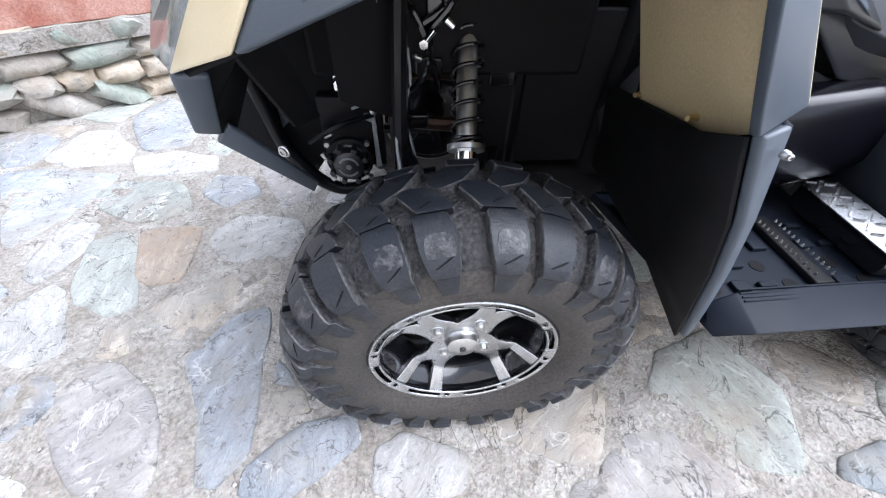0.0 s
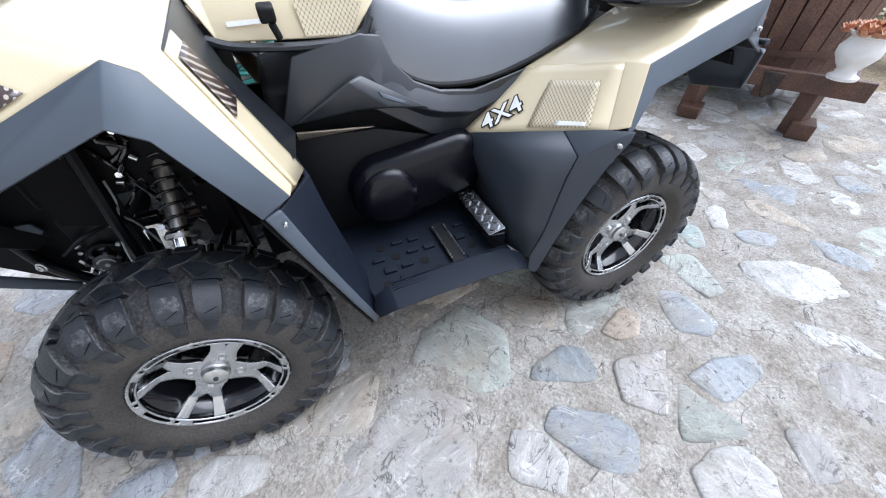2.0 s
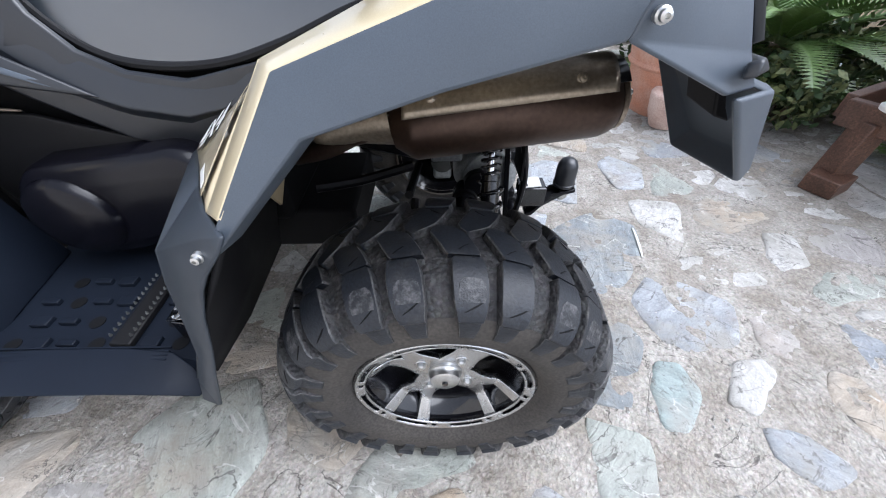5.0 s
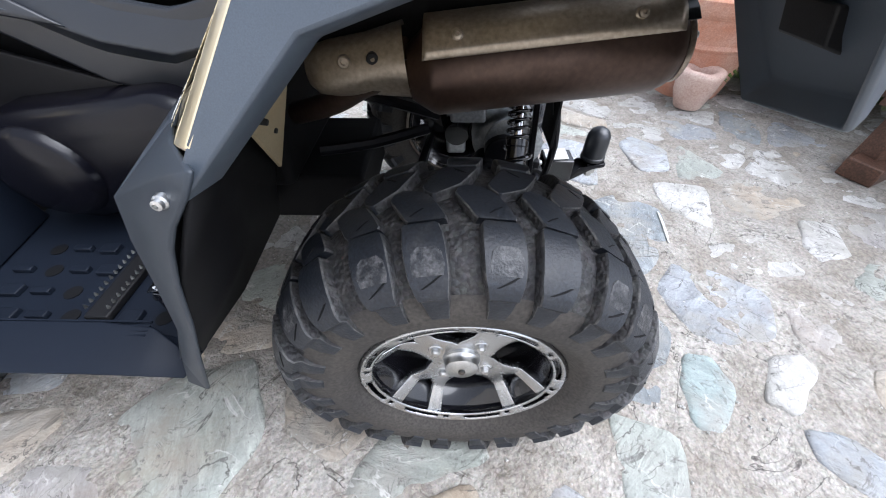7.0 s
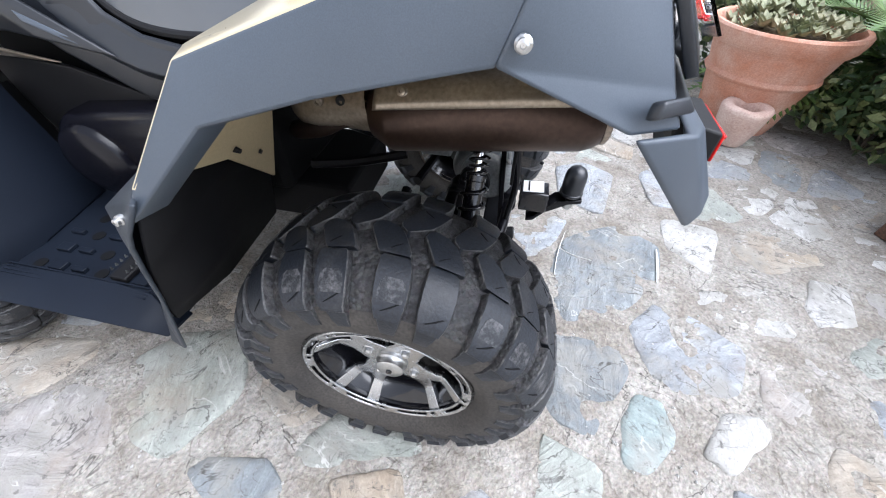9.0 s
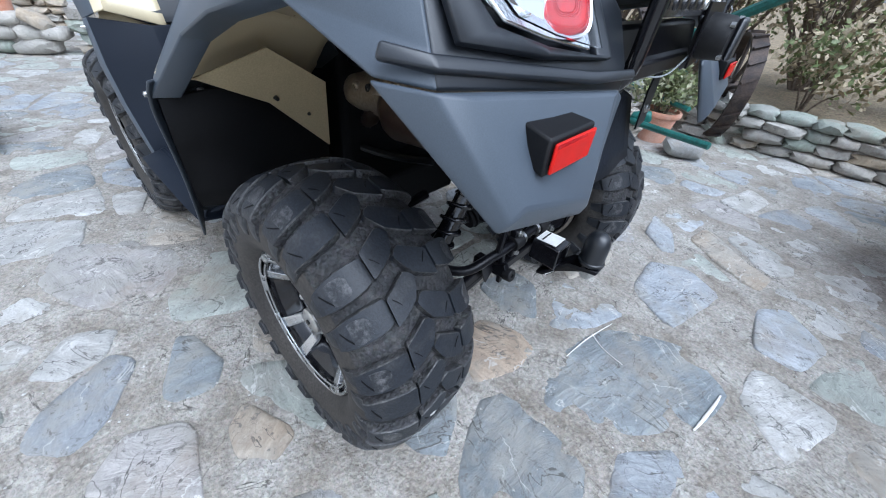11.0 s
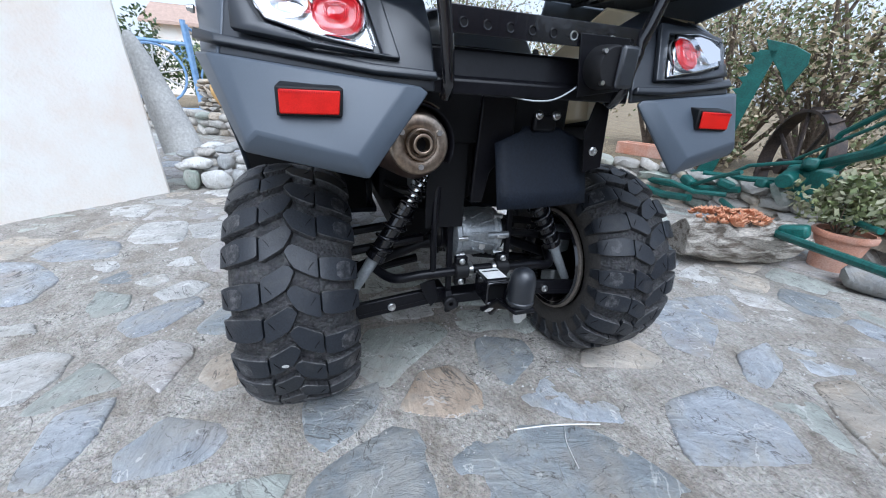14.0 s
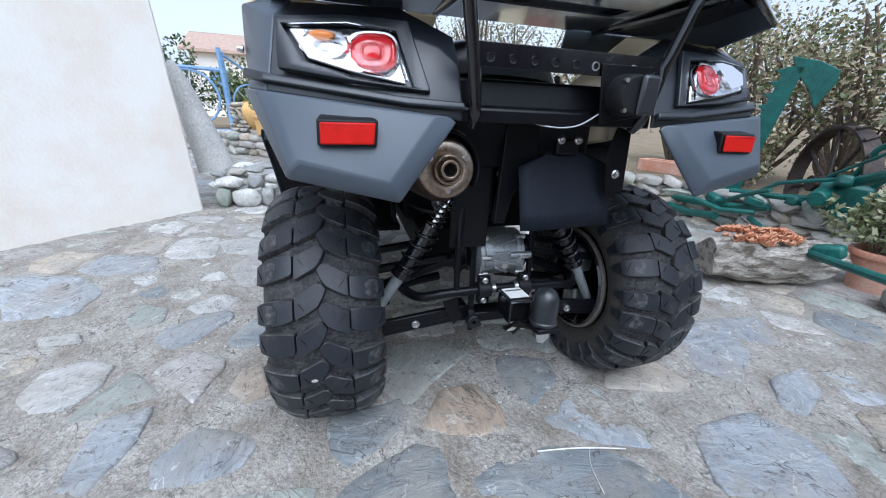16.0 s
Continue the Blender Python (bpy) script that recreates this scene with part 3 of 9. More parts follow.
def ring_face():
    """The outer lip with a row of slots."""
    bm = bmesh.new()
    n = 96
    radii = (0.150, 0.1545, 0.1625, 0.168, 0.173)
    ys = (-0.026, -0.028, -0.030, -0.031, -0.027)
    front = [[bm.verts.new(polar(r, 360 * j / n, y)) for j in range(n)] for r, y in zip(radii, ys)]
    for i in range(4):
        for j in range(n):
            if (i == 1 and j % 12 in (1, 2, 3, 4, 5, 6, 7)) or (i == 1 and j % 12 == 9):
                continue
            bm.faces.new((front[i][j], front[i][(j + 1) % n], front[i + 1][(j + 1) % n], front[i + 1][j]))
    return bm


def build_wheel(at, half, axle_in, turn=0, flip=False, name="wheel"):
    """A wheel whose outer face looks to -y; the hub cap's face is at y = 0."""
    bm = bmesh.new()
    w = 2 * half
    rot = Matrix.Rotation(radians(-90), 4, "X")   # lathe height runs along +y
    lathe(bm, [(0.169, -0.024), (0.160, -0.018), (0.150, -0.006), (0.140, 0.02), (0.136, 0.06), (0.136, w - 0.09), (0.160, w - 0.06), (0.168, w - 0.05), (0.160, w - 0.04), (0.128, w - 0.075), (0.128, 0.03), (0.142, -0.002), (0.160, -0.024), (0.169, -0.024)], 56, rot)
    wheel = P(name, bm, "gloss", "cast wheel with machined silver face")
    ty = new("tyre", tyre_mesh(half, "tyre", 24))
    ty.location = (0, half - 0.047, 0)
    ty.parent = wheel
    tagged(ty, label="knobbly black tyre with chevron lugs and dusty sidewall")
    f = P("spoke_face", spoke_face(), "alu", "machined aluminium spokes", wheel, thick=0.013, bevel=0.0012, smooth=22)
    r = P("slotted_ring", ring_face(), "alu", "", wheel, thick=0.003, offset=0)
    bm = bmesh.new()
    lathe(bm, [(0.149, -0.020), (0.1725, -0.020), (0.1725, -0.012), (0.149, -0.012), (0.149, -0.020)], 56, rot)
    P("ring_backing", bm, "gloss", "", wheel)
    bm = bmesh.new()
    lathe(bm, [(0.150, w - 0.060), (0.152, w - 0.048), (0.168, w - 0.046), (0.1735, w - 0.050), (0.1735, w - 0.058)], 56, rot)
    P("inner_lip", bm, "rimlip", "dull metal inner rim lip", wheel, smooth=50)
    bm = bmesh.new()
    lathe(bm, [(0.0001, -0.012), (0.024, -0.012), (0.029, -0.008), (0.0295, 0.002), (0.033, 0.006), (0.033, 0.014)], 28, rot)
    P("centre_cap", bm, "steel", "", wheel)
    bm = bmesh.new()
    lathe(bm, [(0.0001, -0.0158), (0.006, -0.0158), (0.006, -0.011)], 16, rot)
    P("cap_badge", bm, "gloss", "", wheel)
    for k in range(4):
        bm = bmesh.new()
        c = polar(0.055, -125 + 90 * k, 0)
        lathe(bm, [(0.0001, 0.000), (0.005, 0.000), (0.0080, 0.003), (0.0080, 0.012), (0.011, 0.013), (0.011, 0.02)], 6, Matrix.Translation((c.x, 0, c.z)) @ rot)
        P("wheel_nut", bm, "steel", "", wheel)
    for k in range(4):
        bm = bmesh.new()
        c = polar(0.055, -125 + 90 * k, 0.012)
        lathe(bm, [(0.0001, -0.0035), (0.0120, -0.0035), (0.0145, -0.001), (0.0145, 0.012)], 18, Matrix.Translation((c.x, 0.012, c.z)) @ rot)
        P("nut_boss", bm, "alu", "", wheel)
    bm = bmesh.new()
    lathe(bm, [(0.0001, 0.05), (0.075, 0.05), (0.082, 0.056), (0.086, 0.062), (0.1275, 0.066), (0.1275, 0.072), (0.06, 0.076), (0.04, w), (0.0001, w)], 40, rot)
    P("brake_drum", bm, "gloss", "", wheel)
    m = Matrix.Translation(at)
    if flip:
        m = m @ Matrix.Rotation(math.pi, 4, "Z")
    wheel.matrix_basis = m @ Matrix.Rotation(radians(turn), 4, "Y")
    return wheel


HUB = 0.295
front_wheel = build_wheel((0, 0, HUB), 0.103, 0)
rear_wheel = build_wheel((1.29, 0, HUB), 0.122, 0, turn=0)


def copy_part(ob, m):
    made = {}
    for o in (ob, *ob.children_recursive):
        made[o] = o.copy()
        scene.collection.objects.link(made[o])
        made[o].parent = made.get(o.parent, o.parent)
    made[ob].matrix_basis = m
    return made[ob]


copy_part(front_wheel, Matrix.Translation((0, 2 * MID, HUB)) @ Matrix.Rotation(math.pi, 4, "Z"))
copy_part(rear_wheel, Matrix.Translation((1.29, 2 * MID, HUB)) @ Matrix.Rotation(math.pi, 4, "Z"))

# front fenders: grey outer band, sand-coloured crown and nose
T0, T1, T2 = (-0.165, 0.0, 0.872), (0.150, 0.016, 0.998), (0.318, -0.018, 0.748)
L0, L1, L2 = (-0.232, 0.022, 0.782), (0.125, -0.040, 0.925), (0.260, -0.042, 0.726)
T1b, L1b = (0.186, 0.012, 0.978), (0.168, -0.044, 0.900)
B("fender_band", [T0, T1, T1b, T2, L0, L1, L1b, L2, (-0.225, 0.036, 0.779), (0.126, -0.022, 0.922), (0.167, -0.026, 0.898), (0.262, -0.026, 0.722)],
  [(4, 5, 1, 0), (5, 6, 2, 1), (6, 7, 3, 2), (8, 9, 5, 4), (9, 10, 6, 5), (10, 11, 7, 6)], "grey", "textured grey plastic wheel arch band", thick=0.006, bevel=0.004)
H0, H1, H2, H3 = (-0.215, 0.055, 0.952), (0.02, 0.095, 1.035), (0.214, 0.062, 0.992), (0.326, 0.006, 0.757)
B("front_fender", [T0, T1, T1b, T2, H0, H1, H2, H3, (-0.2, 0.36, 0.985), (0.04, 0.36, 1.07), (0.22, 0.36, 1.04), (0.29, 0.33, 0.90)],
  [(1, 2, 6, 5), (2, 3, 7, 6), (4, 5, 9, 8), (5, 6, 10, 9)], "tan", "sand painted front fender", thick=0.006, bevel=0.006)
N1, N2, N3 = (-0.325, 0.082, 0.745), (-0.197, 0.032, 0.893), (-0.40, 0.19, 0.735)
ND, NU = (-0.293, 0.110, 0.890), (-0.265, 0.130, 0.950)
B("nose_panel", [L0, T0, H0, N2, N1, NU, (-0.2, 0.36, 0.985), (-0.37, 0.36, 0.93), ND],
  [(0, 4, 3, 1), (1, 3, 2), (2, 3, 8, 5), (2, 5, 6), (5, 8, 7, 6)], "tan", "", thick=0.006, bevel=0.005)
B("headlight", [N1, N2, ND, N3, (-0.338, 0.160, 0.825)], [(0, 3, 4, 2, 1)], "lens", "smoked headlight", thick=0.004, bevel=0.001, offset=0)
part("nose_grille", facets([ND, (-0.37, 0.36, 0.93), mir((-0.37, 0.36, 0.93)), mir(ND), mir((-0.338, 0.160, 0.825)), mir(N3), N3, (-0.338, 0.160, 0.825)],
     [(0, 1, 2, 3, 4, 5, 6, 7)]), M["black"], A, thick=0.02, bevel=0.004)
P("hood", facets([(-0.37, 0.36, 0.93), (-0.2, 0.36, 0.985), (0.04, 0.36, 1.07), (0.22, 0.36, 1.04), mir((0.22, 0.36, 1.04)), mir((0.04, 0.36, 1.07)), mir((-0.2, 0.36, 0.985)), mir((-0.37, 0.36, 0.93))],
  [(0, 1, 6, 7), (1, 2, 5, 6), (2, 3, 4, 5)]), "tan", "", thick=0.006, bevel=0.006)


def lerp(a, b, t):
    return tuple(x + (y - x) * t for x, y in zip(a, b))


def on_quad(q, u, v, lift=0.004):
    """A place on a four-cornered facet, lifted off it."""
    p = Vector(lerp(lerp(q[0], q[1], u), lerp(q[3], q[2], u), v))
    nrm = (Vector(q[1]) - Vector(q[0])).cross(Vector(q[3]) - Vector(q[0])).normalized()
    if nrm.y > 0:
        nrm = -nrm
    return p + nrm * lift


def bent(q, n=8):
    """The gently twisted surface that spans four corners."""
    vs = [lerp(lerp(q[0], q[1], i / n), lerp(q[3], q[2], i / n), j / n) for j in range(n + 1) for i in range(n + 1)]
    return vs, [(j * (n + 1) + i, j * (n + 1) + i + 1, (j + 1) * (n + 1) + i + 1, (j + 1) * (n + 1) + i) for j in range(n) for i in range(n)]


def decal(name, q, uvs, lift, mat, label=""):
    """A thin print that follows a twisted panel."""
    n = 8
    vs = []
    for j in range(n + 1):
        for i in range(n + 1):
            u, v = lerp(lerp(uvs[0], uvs[1], i / n), lerp(uvs[3], uvs[2], i / n), j / n)
            vs.append(on_quad(q, u, v, lift))
    P(name, facets(vs, bent(((0, 0, 0),) * 4, n)[1]), mat, label, thick=0.0005, offset=0, smooth=80)


def bent_panel(name, q, mat, label=""):
    vs, fs = bent(q)
    B(name, vs, fs, mat, label, thick=0.006, smooth=60)


FQ = (T0, T1, H1, H0)
bent_panel("fender_face", FQ, "tan")
decal("grille_print", FQ, ((0.07, 0.06), (0.72, 0.10), (0.70, 0.94), (0.06, 0.95)), 0.0045, "hexdark", "dark printed mesh decal")
decal("print_bar", FQ, ((0.24, 0.74), (0.47, 0.76), (0.47, 0.86), (0.24, 0.84)), 0.006, "white")

B("cowl_side", [H2, H3, (0.36, 0.30, 0.735), (0.255, 0.345, 0.90), (0.22, 0.36, 1.035), (0.335, 0.10, 0.72)], [(0, 1, 3, 4), (1, 5, 2, 3)], "dark", "dark plastic cowl", thick=0.006, bevel=0.004)
FF = ((0.220, 0.060, 0.990), (0.332, 0.005, 0.756), (0.354, 0.138, 0.716), (0.222, 0.150, 1.001))
bent_panel("fender_flank", FF, "tan", "sand painted inner facet of the front fender")
decal("flank_print", FF, ((0.06, 0.12), (0.46, 0.12), (0.40, 0.94), (0.06, 0.94)), 0.0045, "hexdark", "dark printed mesh decal")
# mudguard between front wheel and footwell
FB = (0.300, -0.050, 0.722)
edge = [(0.264, -0.044, 0.728), (0.306, -0.055, 0.62), (0.342, -0.052, 0.52), (0.378, -0.042, 0.41), (0.412, -0.030, 0.312)]
back = [(0.296, -0.036, 0.737), (0.332, -0.044, 0.62), (0.364, -0.042, 0.52), (0.396, -0.034, 0.42), (0.422, -0.026, 0.335)]
B("footwell_strip", edge + back, [(i, i + 1, i + 6, i + 5) for i in range(4)], "grey", "grey mudguard edge", thick=0.014, bevel=0.004)
inner = [(0.36, 0.10, 0.72), (0.375, 0.10, 0.62), (0.395, 0.10, 0.52), (0.415, 0.10, 0.43), (0.43, 0.10, 0.375)]
inner2 = [(0.33, 0.29, 0.72), (0.345, 0.29, 0.62), (0.365, 0.29, 0.52), (0.385, 0.29, 0.43), (0.40, 0.29, 0.375)]
B("mudguard", back + inner + inner2, [(i, i + 1, i + 6, i + 5) for i in range(4)] + [(i + 5, i + 6, i + 11, i + 10) for i in range(4)], "navy", "dark plastic mudguard", thick=0.012, bevel=0.003)
lo = [(x - 0.006, y + 0.010, z - 0.004) for x, y, z in edge]
li = [(0.325, 0.10, 0.66), (0.34, 0.10, 0.60), (0.350, 0.10, 0.51), (0.355, 0.10, 0.45), (0.362, 0.10, 0.405)]
lj = [(0.295, 0.33, 0.64), (0.31, 0.33, 0.60), (0.32, 0.33, 0.55), (0.325, 0.33, 0.50), (0.33, 0.33, 0.46)]
B("mudguard_liner", lo + li + lj, [(i, i + 1, i + 6, i + 5) for i in range(4)] + [(i + 5, i + 6, i + 11, i + 10) for i in range(4)], "liner", "", thick=0.006)
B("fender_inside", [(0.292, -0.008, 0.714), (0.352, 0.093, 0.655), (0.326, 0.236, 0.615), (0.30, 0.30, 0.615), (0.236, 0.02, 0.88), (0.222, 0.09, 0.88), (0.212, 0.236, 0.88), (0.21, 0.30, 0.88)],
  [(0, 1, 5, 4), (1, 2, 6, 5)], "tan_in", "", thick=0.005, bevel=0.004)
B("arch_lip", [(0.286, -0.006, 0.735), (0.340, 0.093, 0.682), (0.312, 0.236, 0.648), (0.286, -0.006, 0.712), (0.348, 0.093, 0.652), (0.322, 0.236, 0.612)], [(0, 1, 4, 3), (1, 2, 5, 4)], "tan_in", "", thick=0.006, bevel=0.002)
for p, mt in (((0.330, 0.125, 0.668), "gold"), ((0.310, 0.236, 0.655), "gold")):
    bm = bmesh.new()
    cyl(bm, p, (p[0] - 0.016, p[1] - 0.004, p[2]), 0.0065, 0.004, 10)
    P("rivet", bm, mt)


def bolt(p, d, r=0.011, mat="steel"):
    bm = bmesh.new()
    rot = Vector(d).to_track_quat("Z", "Y").to_matrix().to_4x4()
    lathe(bm, [(r * 1.35, -0.004), (r * 1.35, 0.001), (r, 0.0025), (r * 0.95, 0.006), (r * 0.45, 0.007), (r * 0.4, 0.004), (0.0001, 0.004)], 12, Matrix.Translation(p) @ rot)
    P("bolt", bm, mat)


bolt((0.294, -0.050, 0.712), (0, -1, 0.1), 0.0036)
bolt(mir((0.302, -0.063, 0.712)), (0, 1, 0.1), 0.012)

# footboard
fl = [(0.43, -0.020, 0.372), (0.86, -0.030, 0.372), (0.86, 0.345, 0.372), (0.36, 0.345, 0.372)]
for fm in (lambda p: p, mir):
    P("footboard", slab([fm(p) for p in fl], (0, 0, -0.025)), "navy", "black ribbed plastic footboard", bevel=0.004)
    rim = [(0.418, -0.046, 0.368), (0.47, -0.056, 0.392), (0.60, -0.060, 0.398), (0.74, -0.060, 0.399), (0.82, -0.060, 0.388), (0.872, -0.054, 0.362)]
    top = [(0.425, -0.006, 0.392), (0.47, -0.002, 0.408), (0.60, 0.0, 0.412), (0.74, 0.0, 0.413), (0.82, -0.006, 0.409), (0.858, -0.026, 0.396)]
    vs = [fm(p) for p in rim + top + [(x, 0.0, z - 0.012) for x, y, z in rim]]
    P("footboard_edge", facets(vs, [(i, i + 1, i + 7, i + 6) for i in range(5)] + [(i + 12, i + 13, i + 1, i) for i in range(5)]), "navy", "", thick=0.008, offset=0, bevel=0.003)
    # raised treads and drain holes
    for j, y in enumerate((0.035, 0.085, 0.135, 0.19)):
        for i in range(7):
            x = 0.475 + 0.053 * i + (0.02 if j % 2 else 0)
            if abs(x - 0.685) < 0.035 or x > 0.80:
                continue
            bm = bmesh.new()
            if (i + j) % 3 == 0:
                cyl(bm, fm((x, y, 0.3718)), fm((x, y, 0.3735)), 0.0145, None, 16)
                P("drain_hole", bm, "liner", smooth=0)
            else:
                box(bm, fm((x, y, 0.376)), (0.034, 0.013 + 0.01 * ((i + j) % 2), 0.011))
                P("tread_block", bm, "navy", bevel=0.002)
    for k in range(4):
        bm = bmesh.new()
        box(bm, fm((0.645, -0.020 + 0.007 * k, 0.4085 + 0.0016 * k)), (0.34, 0.003, 0.004))
        P("tread_line", bm, "navy", smooth=0)
    bm = bmesh.new()
    box(bm, fm((0.69, 0.12, 0.380)), (0.040, 0.19, 0.014))
    peg = P("foot_peg", bm, "black", bevel=0.003)
    bm = bmesh.new()
    for k in range(13):
        for s in (-1, 1):
            c = Vector(fm((0.69 + s * 0.019, 0.04 + 0.0125 * k, 0.393)))
            cyl(bm, c, c + Vector((0, 0, 0.0065)), 0.0034, 0.0012, 5)
    P("peg_serration", bm, "steel", "", peg, smooth=0, kind="stuff")
    # heel guard with checker plate
    hg = [(0.795, 0.262, 0.385), (0.80, 0.040, 0.380), (0.845, 0.034, 0.380), (0.84, 0.262, 0.385)]
    hb = P("heel_guard", slab([fm(p) for p in hg], (0, 0, 0.052)), "gloss", "", bevel=0.003)
    cp = [(0.788, 0.262, 0.440), (0.792, 0.042, 0.430), (0.838, 0.030, 0.452), (0.836, 0.262, 0.462)]
    pl = P("checker_plate", slab([fm(p) for p in cp], (0, 0, 0.003)), "alu", "aluminium checker plate", hb, bevel=0.001)
    bm = bmesh.new()
    for k in range(11):
        for i in range(2):
            c = Vector(fm(lerp(lerp(cp[0], cp[1], (k + 0.5) / 11), lerp(cp[3], cp[2], (k + 0.5) / 11), 0.3 + 0.4 * i)))
            box(bm, c + Vector((0, 0, 0.004)), (0.017, 0.004, 0.004), Matrix.Rotation(radians(45 if (k + i) % 2 else -45), 4, "Z") @ Matrix.Rotation(radians(-22), 4, "Y"))
    P("checker_relief", bm, "alu", "", hb, smooth=0, kind="stuff")

# rear wall of the footwell
W = [(0.82, 0.305, 0.635), (0.988, 0.040, 0.712), (1.045, -0.040, 0.735), (0.972, -0.045, 0.685), (1.056, -0.074, 0.727), (1.088, -0.088, 0.742),
     (0.952, -0.043, 0.63), (0.935, -0.043, 0.555), (0.915, -0.045, 0.47), (0.878, -0.045, 0.39),
     (0.896, 0.060, 0.600), (0.875, 0.060, 0.50), (0.852, 0.060, 0.376), (0.86, 0.28, 0.50), (0.855, 0.27, 0.375),
     (1.076, -0.092, 0.722), (1.050, -0.090, 0.692), (1.032, -0.087, 0.665), (1.004, -0.080, 0.608), (0.972, -0.072, 0.524), (0.937, -0.067, 0.438), (0.899, -0.063, 0.333), (0.872, -0.058, 0.348)]
B("footwell_rear", W, [(1, 2, 3), (2, 4, 3), (2, 5, 4),
  (4, 5, 15), (3, 4, 15, 16), (3, 16, 17, 6), (6, 17, 18, 7), (7, 18, 19, 8), (8, 19, 20, 9), (9, 20, 21, 22)], "well", "grey footwell and mudguard panel", thick=0.006, bevel=0.004)
B("footwell_wall", W, [(0, 1, 3, 10), (0, 10, 11, 13), (13, 11, 12, 14), (3, 6, 10), (6, 7, 11, 10), (7, 8, 11), (8, 9, 12, 11)], "well", "grey moulded footwell wall", thick=0.006, smooth=75)
B("rear_mudguard_liner", [(1.066, -0.080, 0.71), (0.998, -0.070, 0.60), (0.946, -0.062, 0.48), (0.928, -0.054, 0.43), (1.00, 0.10, 0.70), (0.955, 0.12, 0.60), (0.92, 0.12, 0.45), (0.90, 0.10, 0.37), (0.985, 0.25, 0.66), (0.945, 0.29, 0.55), (0.915, 0.30, 0.45), (0.90, 0.30, 0.38)],
  [(i, i + 1, i + 5, i + 4) for i in range(3)] + [(i + 4, i + 5, i + 9, i + 8) for i in range(3)], "liner", "", thick=0.006)
bolt((1.049, -0.089, 0.716), (0, -1, 0.1), 0.0046)
bolt((0.978, 0.008, 0.694), (-0.5, -1, 0.6), 0.0042)
bolt((0.938, 0.088, 0.678), (-0.5, -1, 0.6), 0.0042)
bolt(mir((1.052, -0.094, 0.717)), (0, 1, 0.1), 0.010)

# rear fender
RT = [(1.078, -0.078, 0.752), (1.146, -0.020, 0.866), (1.30, -0.022, 0.920), (1.465, -0.024, 0.974)]
RL = [(1.062, -0.092, 0.712), (1.165, -0.046, 0.815), (1.29, -0.046, 0.855), (1.435, -0.034, 0.888)]
RI = [(1.075, -0.05, 0.71), (1.170, -0.01, 0.805), (1.29, -0.01, 0.845), (1.435, -0.005, 0.878)]
B("rear_fender_band", RT + RL + RI, [(4 + i, 5 + i, 1 + i, i) for i in range(3)] + [(8 + i, 9 + i, 5 + i, 4 + i) for i in range(3)], "grey", "textured grey plastic wheel arch band", thick=0.006, bevel=0.004)
RC = [(1.045, -0.045, 0.737), (1.118, 0.028, 0.862), (1.29, 0.02, 0.935), (1.465, 0.01, 0.992)]
RU = [(0.82, 0.300, 0.638), (1.03, 0.298, 0.797), (1.29, 0.32, 0.895), (1.50, 0.32, 0.985)]
B("rear_fender", RC + RU + RT, [(1, 2, 6, 5), (2, 3, 7, 6), (8, 9, 1, 0), (9, 10, 2, 1), (10, 11, 3, 2)], "tan", "sand painted rear fender", thick=0.006, bevel=0.006)
SQ = (RU[0], RC[0], RC[1], RU[1])
bent_panel("fender_side", SQ, "tan")
decal("side_print", SQ, ((0.50, 0.05), (0.90, 0.03), (0.86, 0.72), (0.42, 0.76)), 0.0045, "hextan", "printed diamond mesh decal")
decal("print_bar", SQ, ((0.68, 0.07), (0.87, 0.055), (0.87, 0.11), (0.68, 0.14)), 0.006, "white")

# lettering "4X4"
fc = bpy.data.curves.new("lettering", "FONT")
fc.body, fc.size, fc.extrude, fc.align_x, fc.align_y = "4X4", 0.062, 0.0002, "CENTER", "CENTER"
fc.offset = 0.0012


def letter_plane(ob, c, xd, yd, lift):
    x = Vector(xd).normalized()
    z = x.cross(Vector(yd)).normalized()
    y = z.cross(x)
    ob.matrix_basis = Matrix.Translation(Vector(c) + z * lift) @ Matrix(((x.x, y.x, z.x, 0), (x.y, y.y, z.y, 0), (x.z, y.z, z.z, 0), (0, 0, 0, 1)))


q0, q1 = on_quad(SQ, 0.12, 0.06, 0.0), on_quad(SQ, 0.34, 0.48, 0.0)
for mt, size, off, lift in (("black", 0.074, 0.0050, 0.0046), ("white", 0.074, 0.0010, 0.0052)):
    c2 = fc.copy()
    c2.size, c2.offset = size, off
    tmp = bpy.data.objects.new("lettering", c2)
    scene.collection.objects.link(tmp)
    me = bpy.data.meshes.new_from_object(tmp)
    bpy.data.objects.remove(tmp)
    ob = finish("lettering", me, M[mt], A, "white 4X4 lettering" if mt == "white" else "", 0)
    letter_plane(ob, (q0 + q1) / 2, q1 - q0, Vector(RU[0]) - Vector(RC[0]), lift)

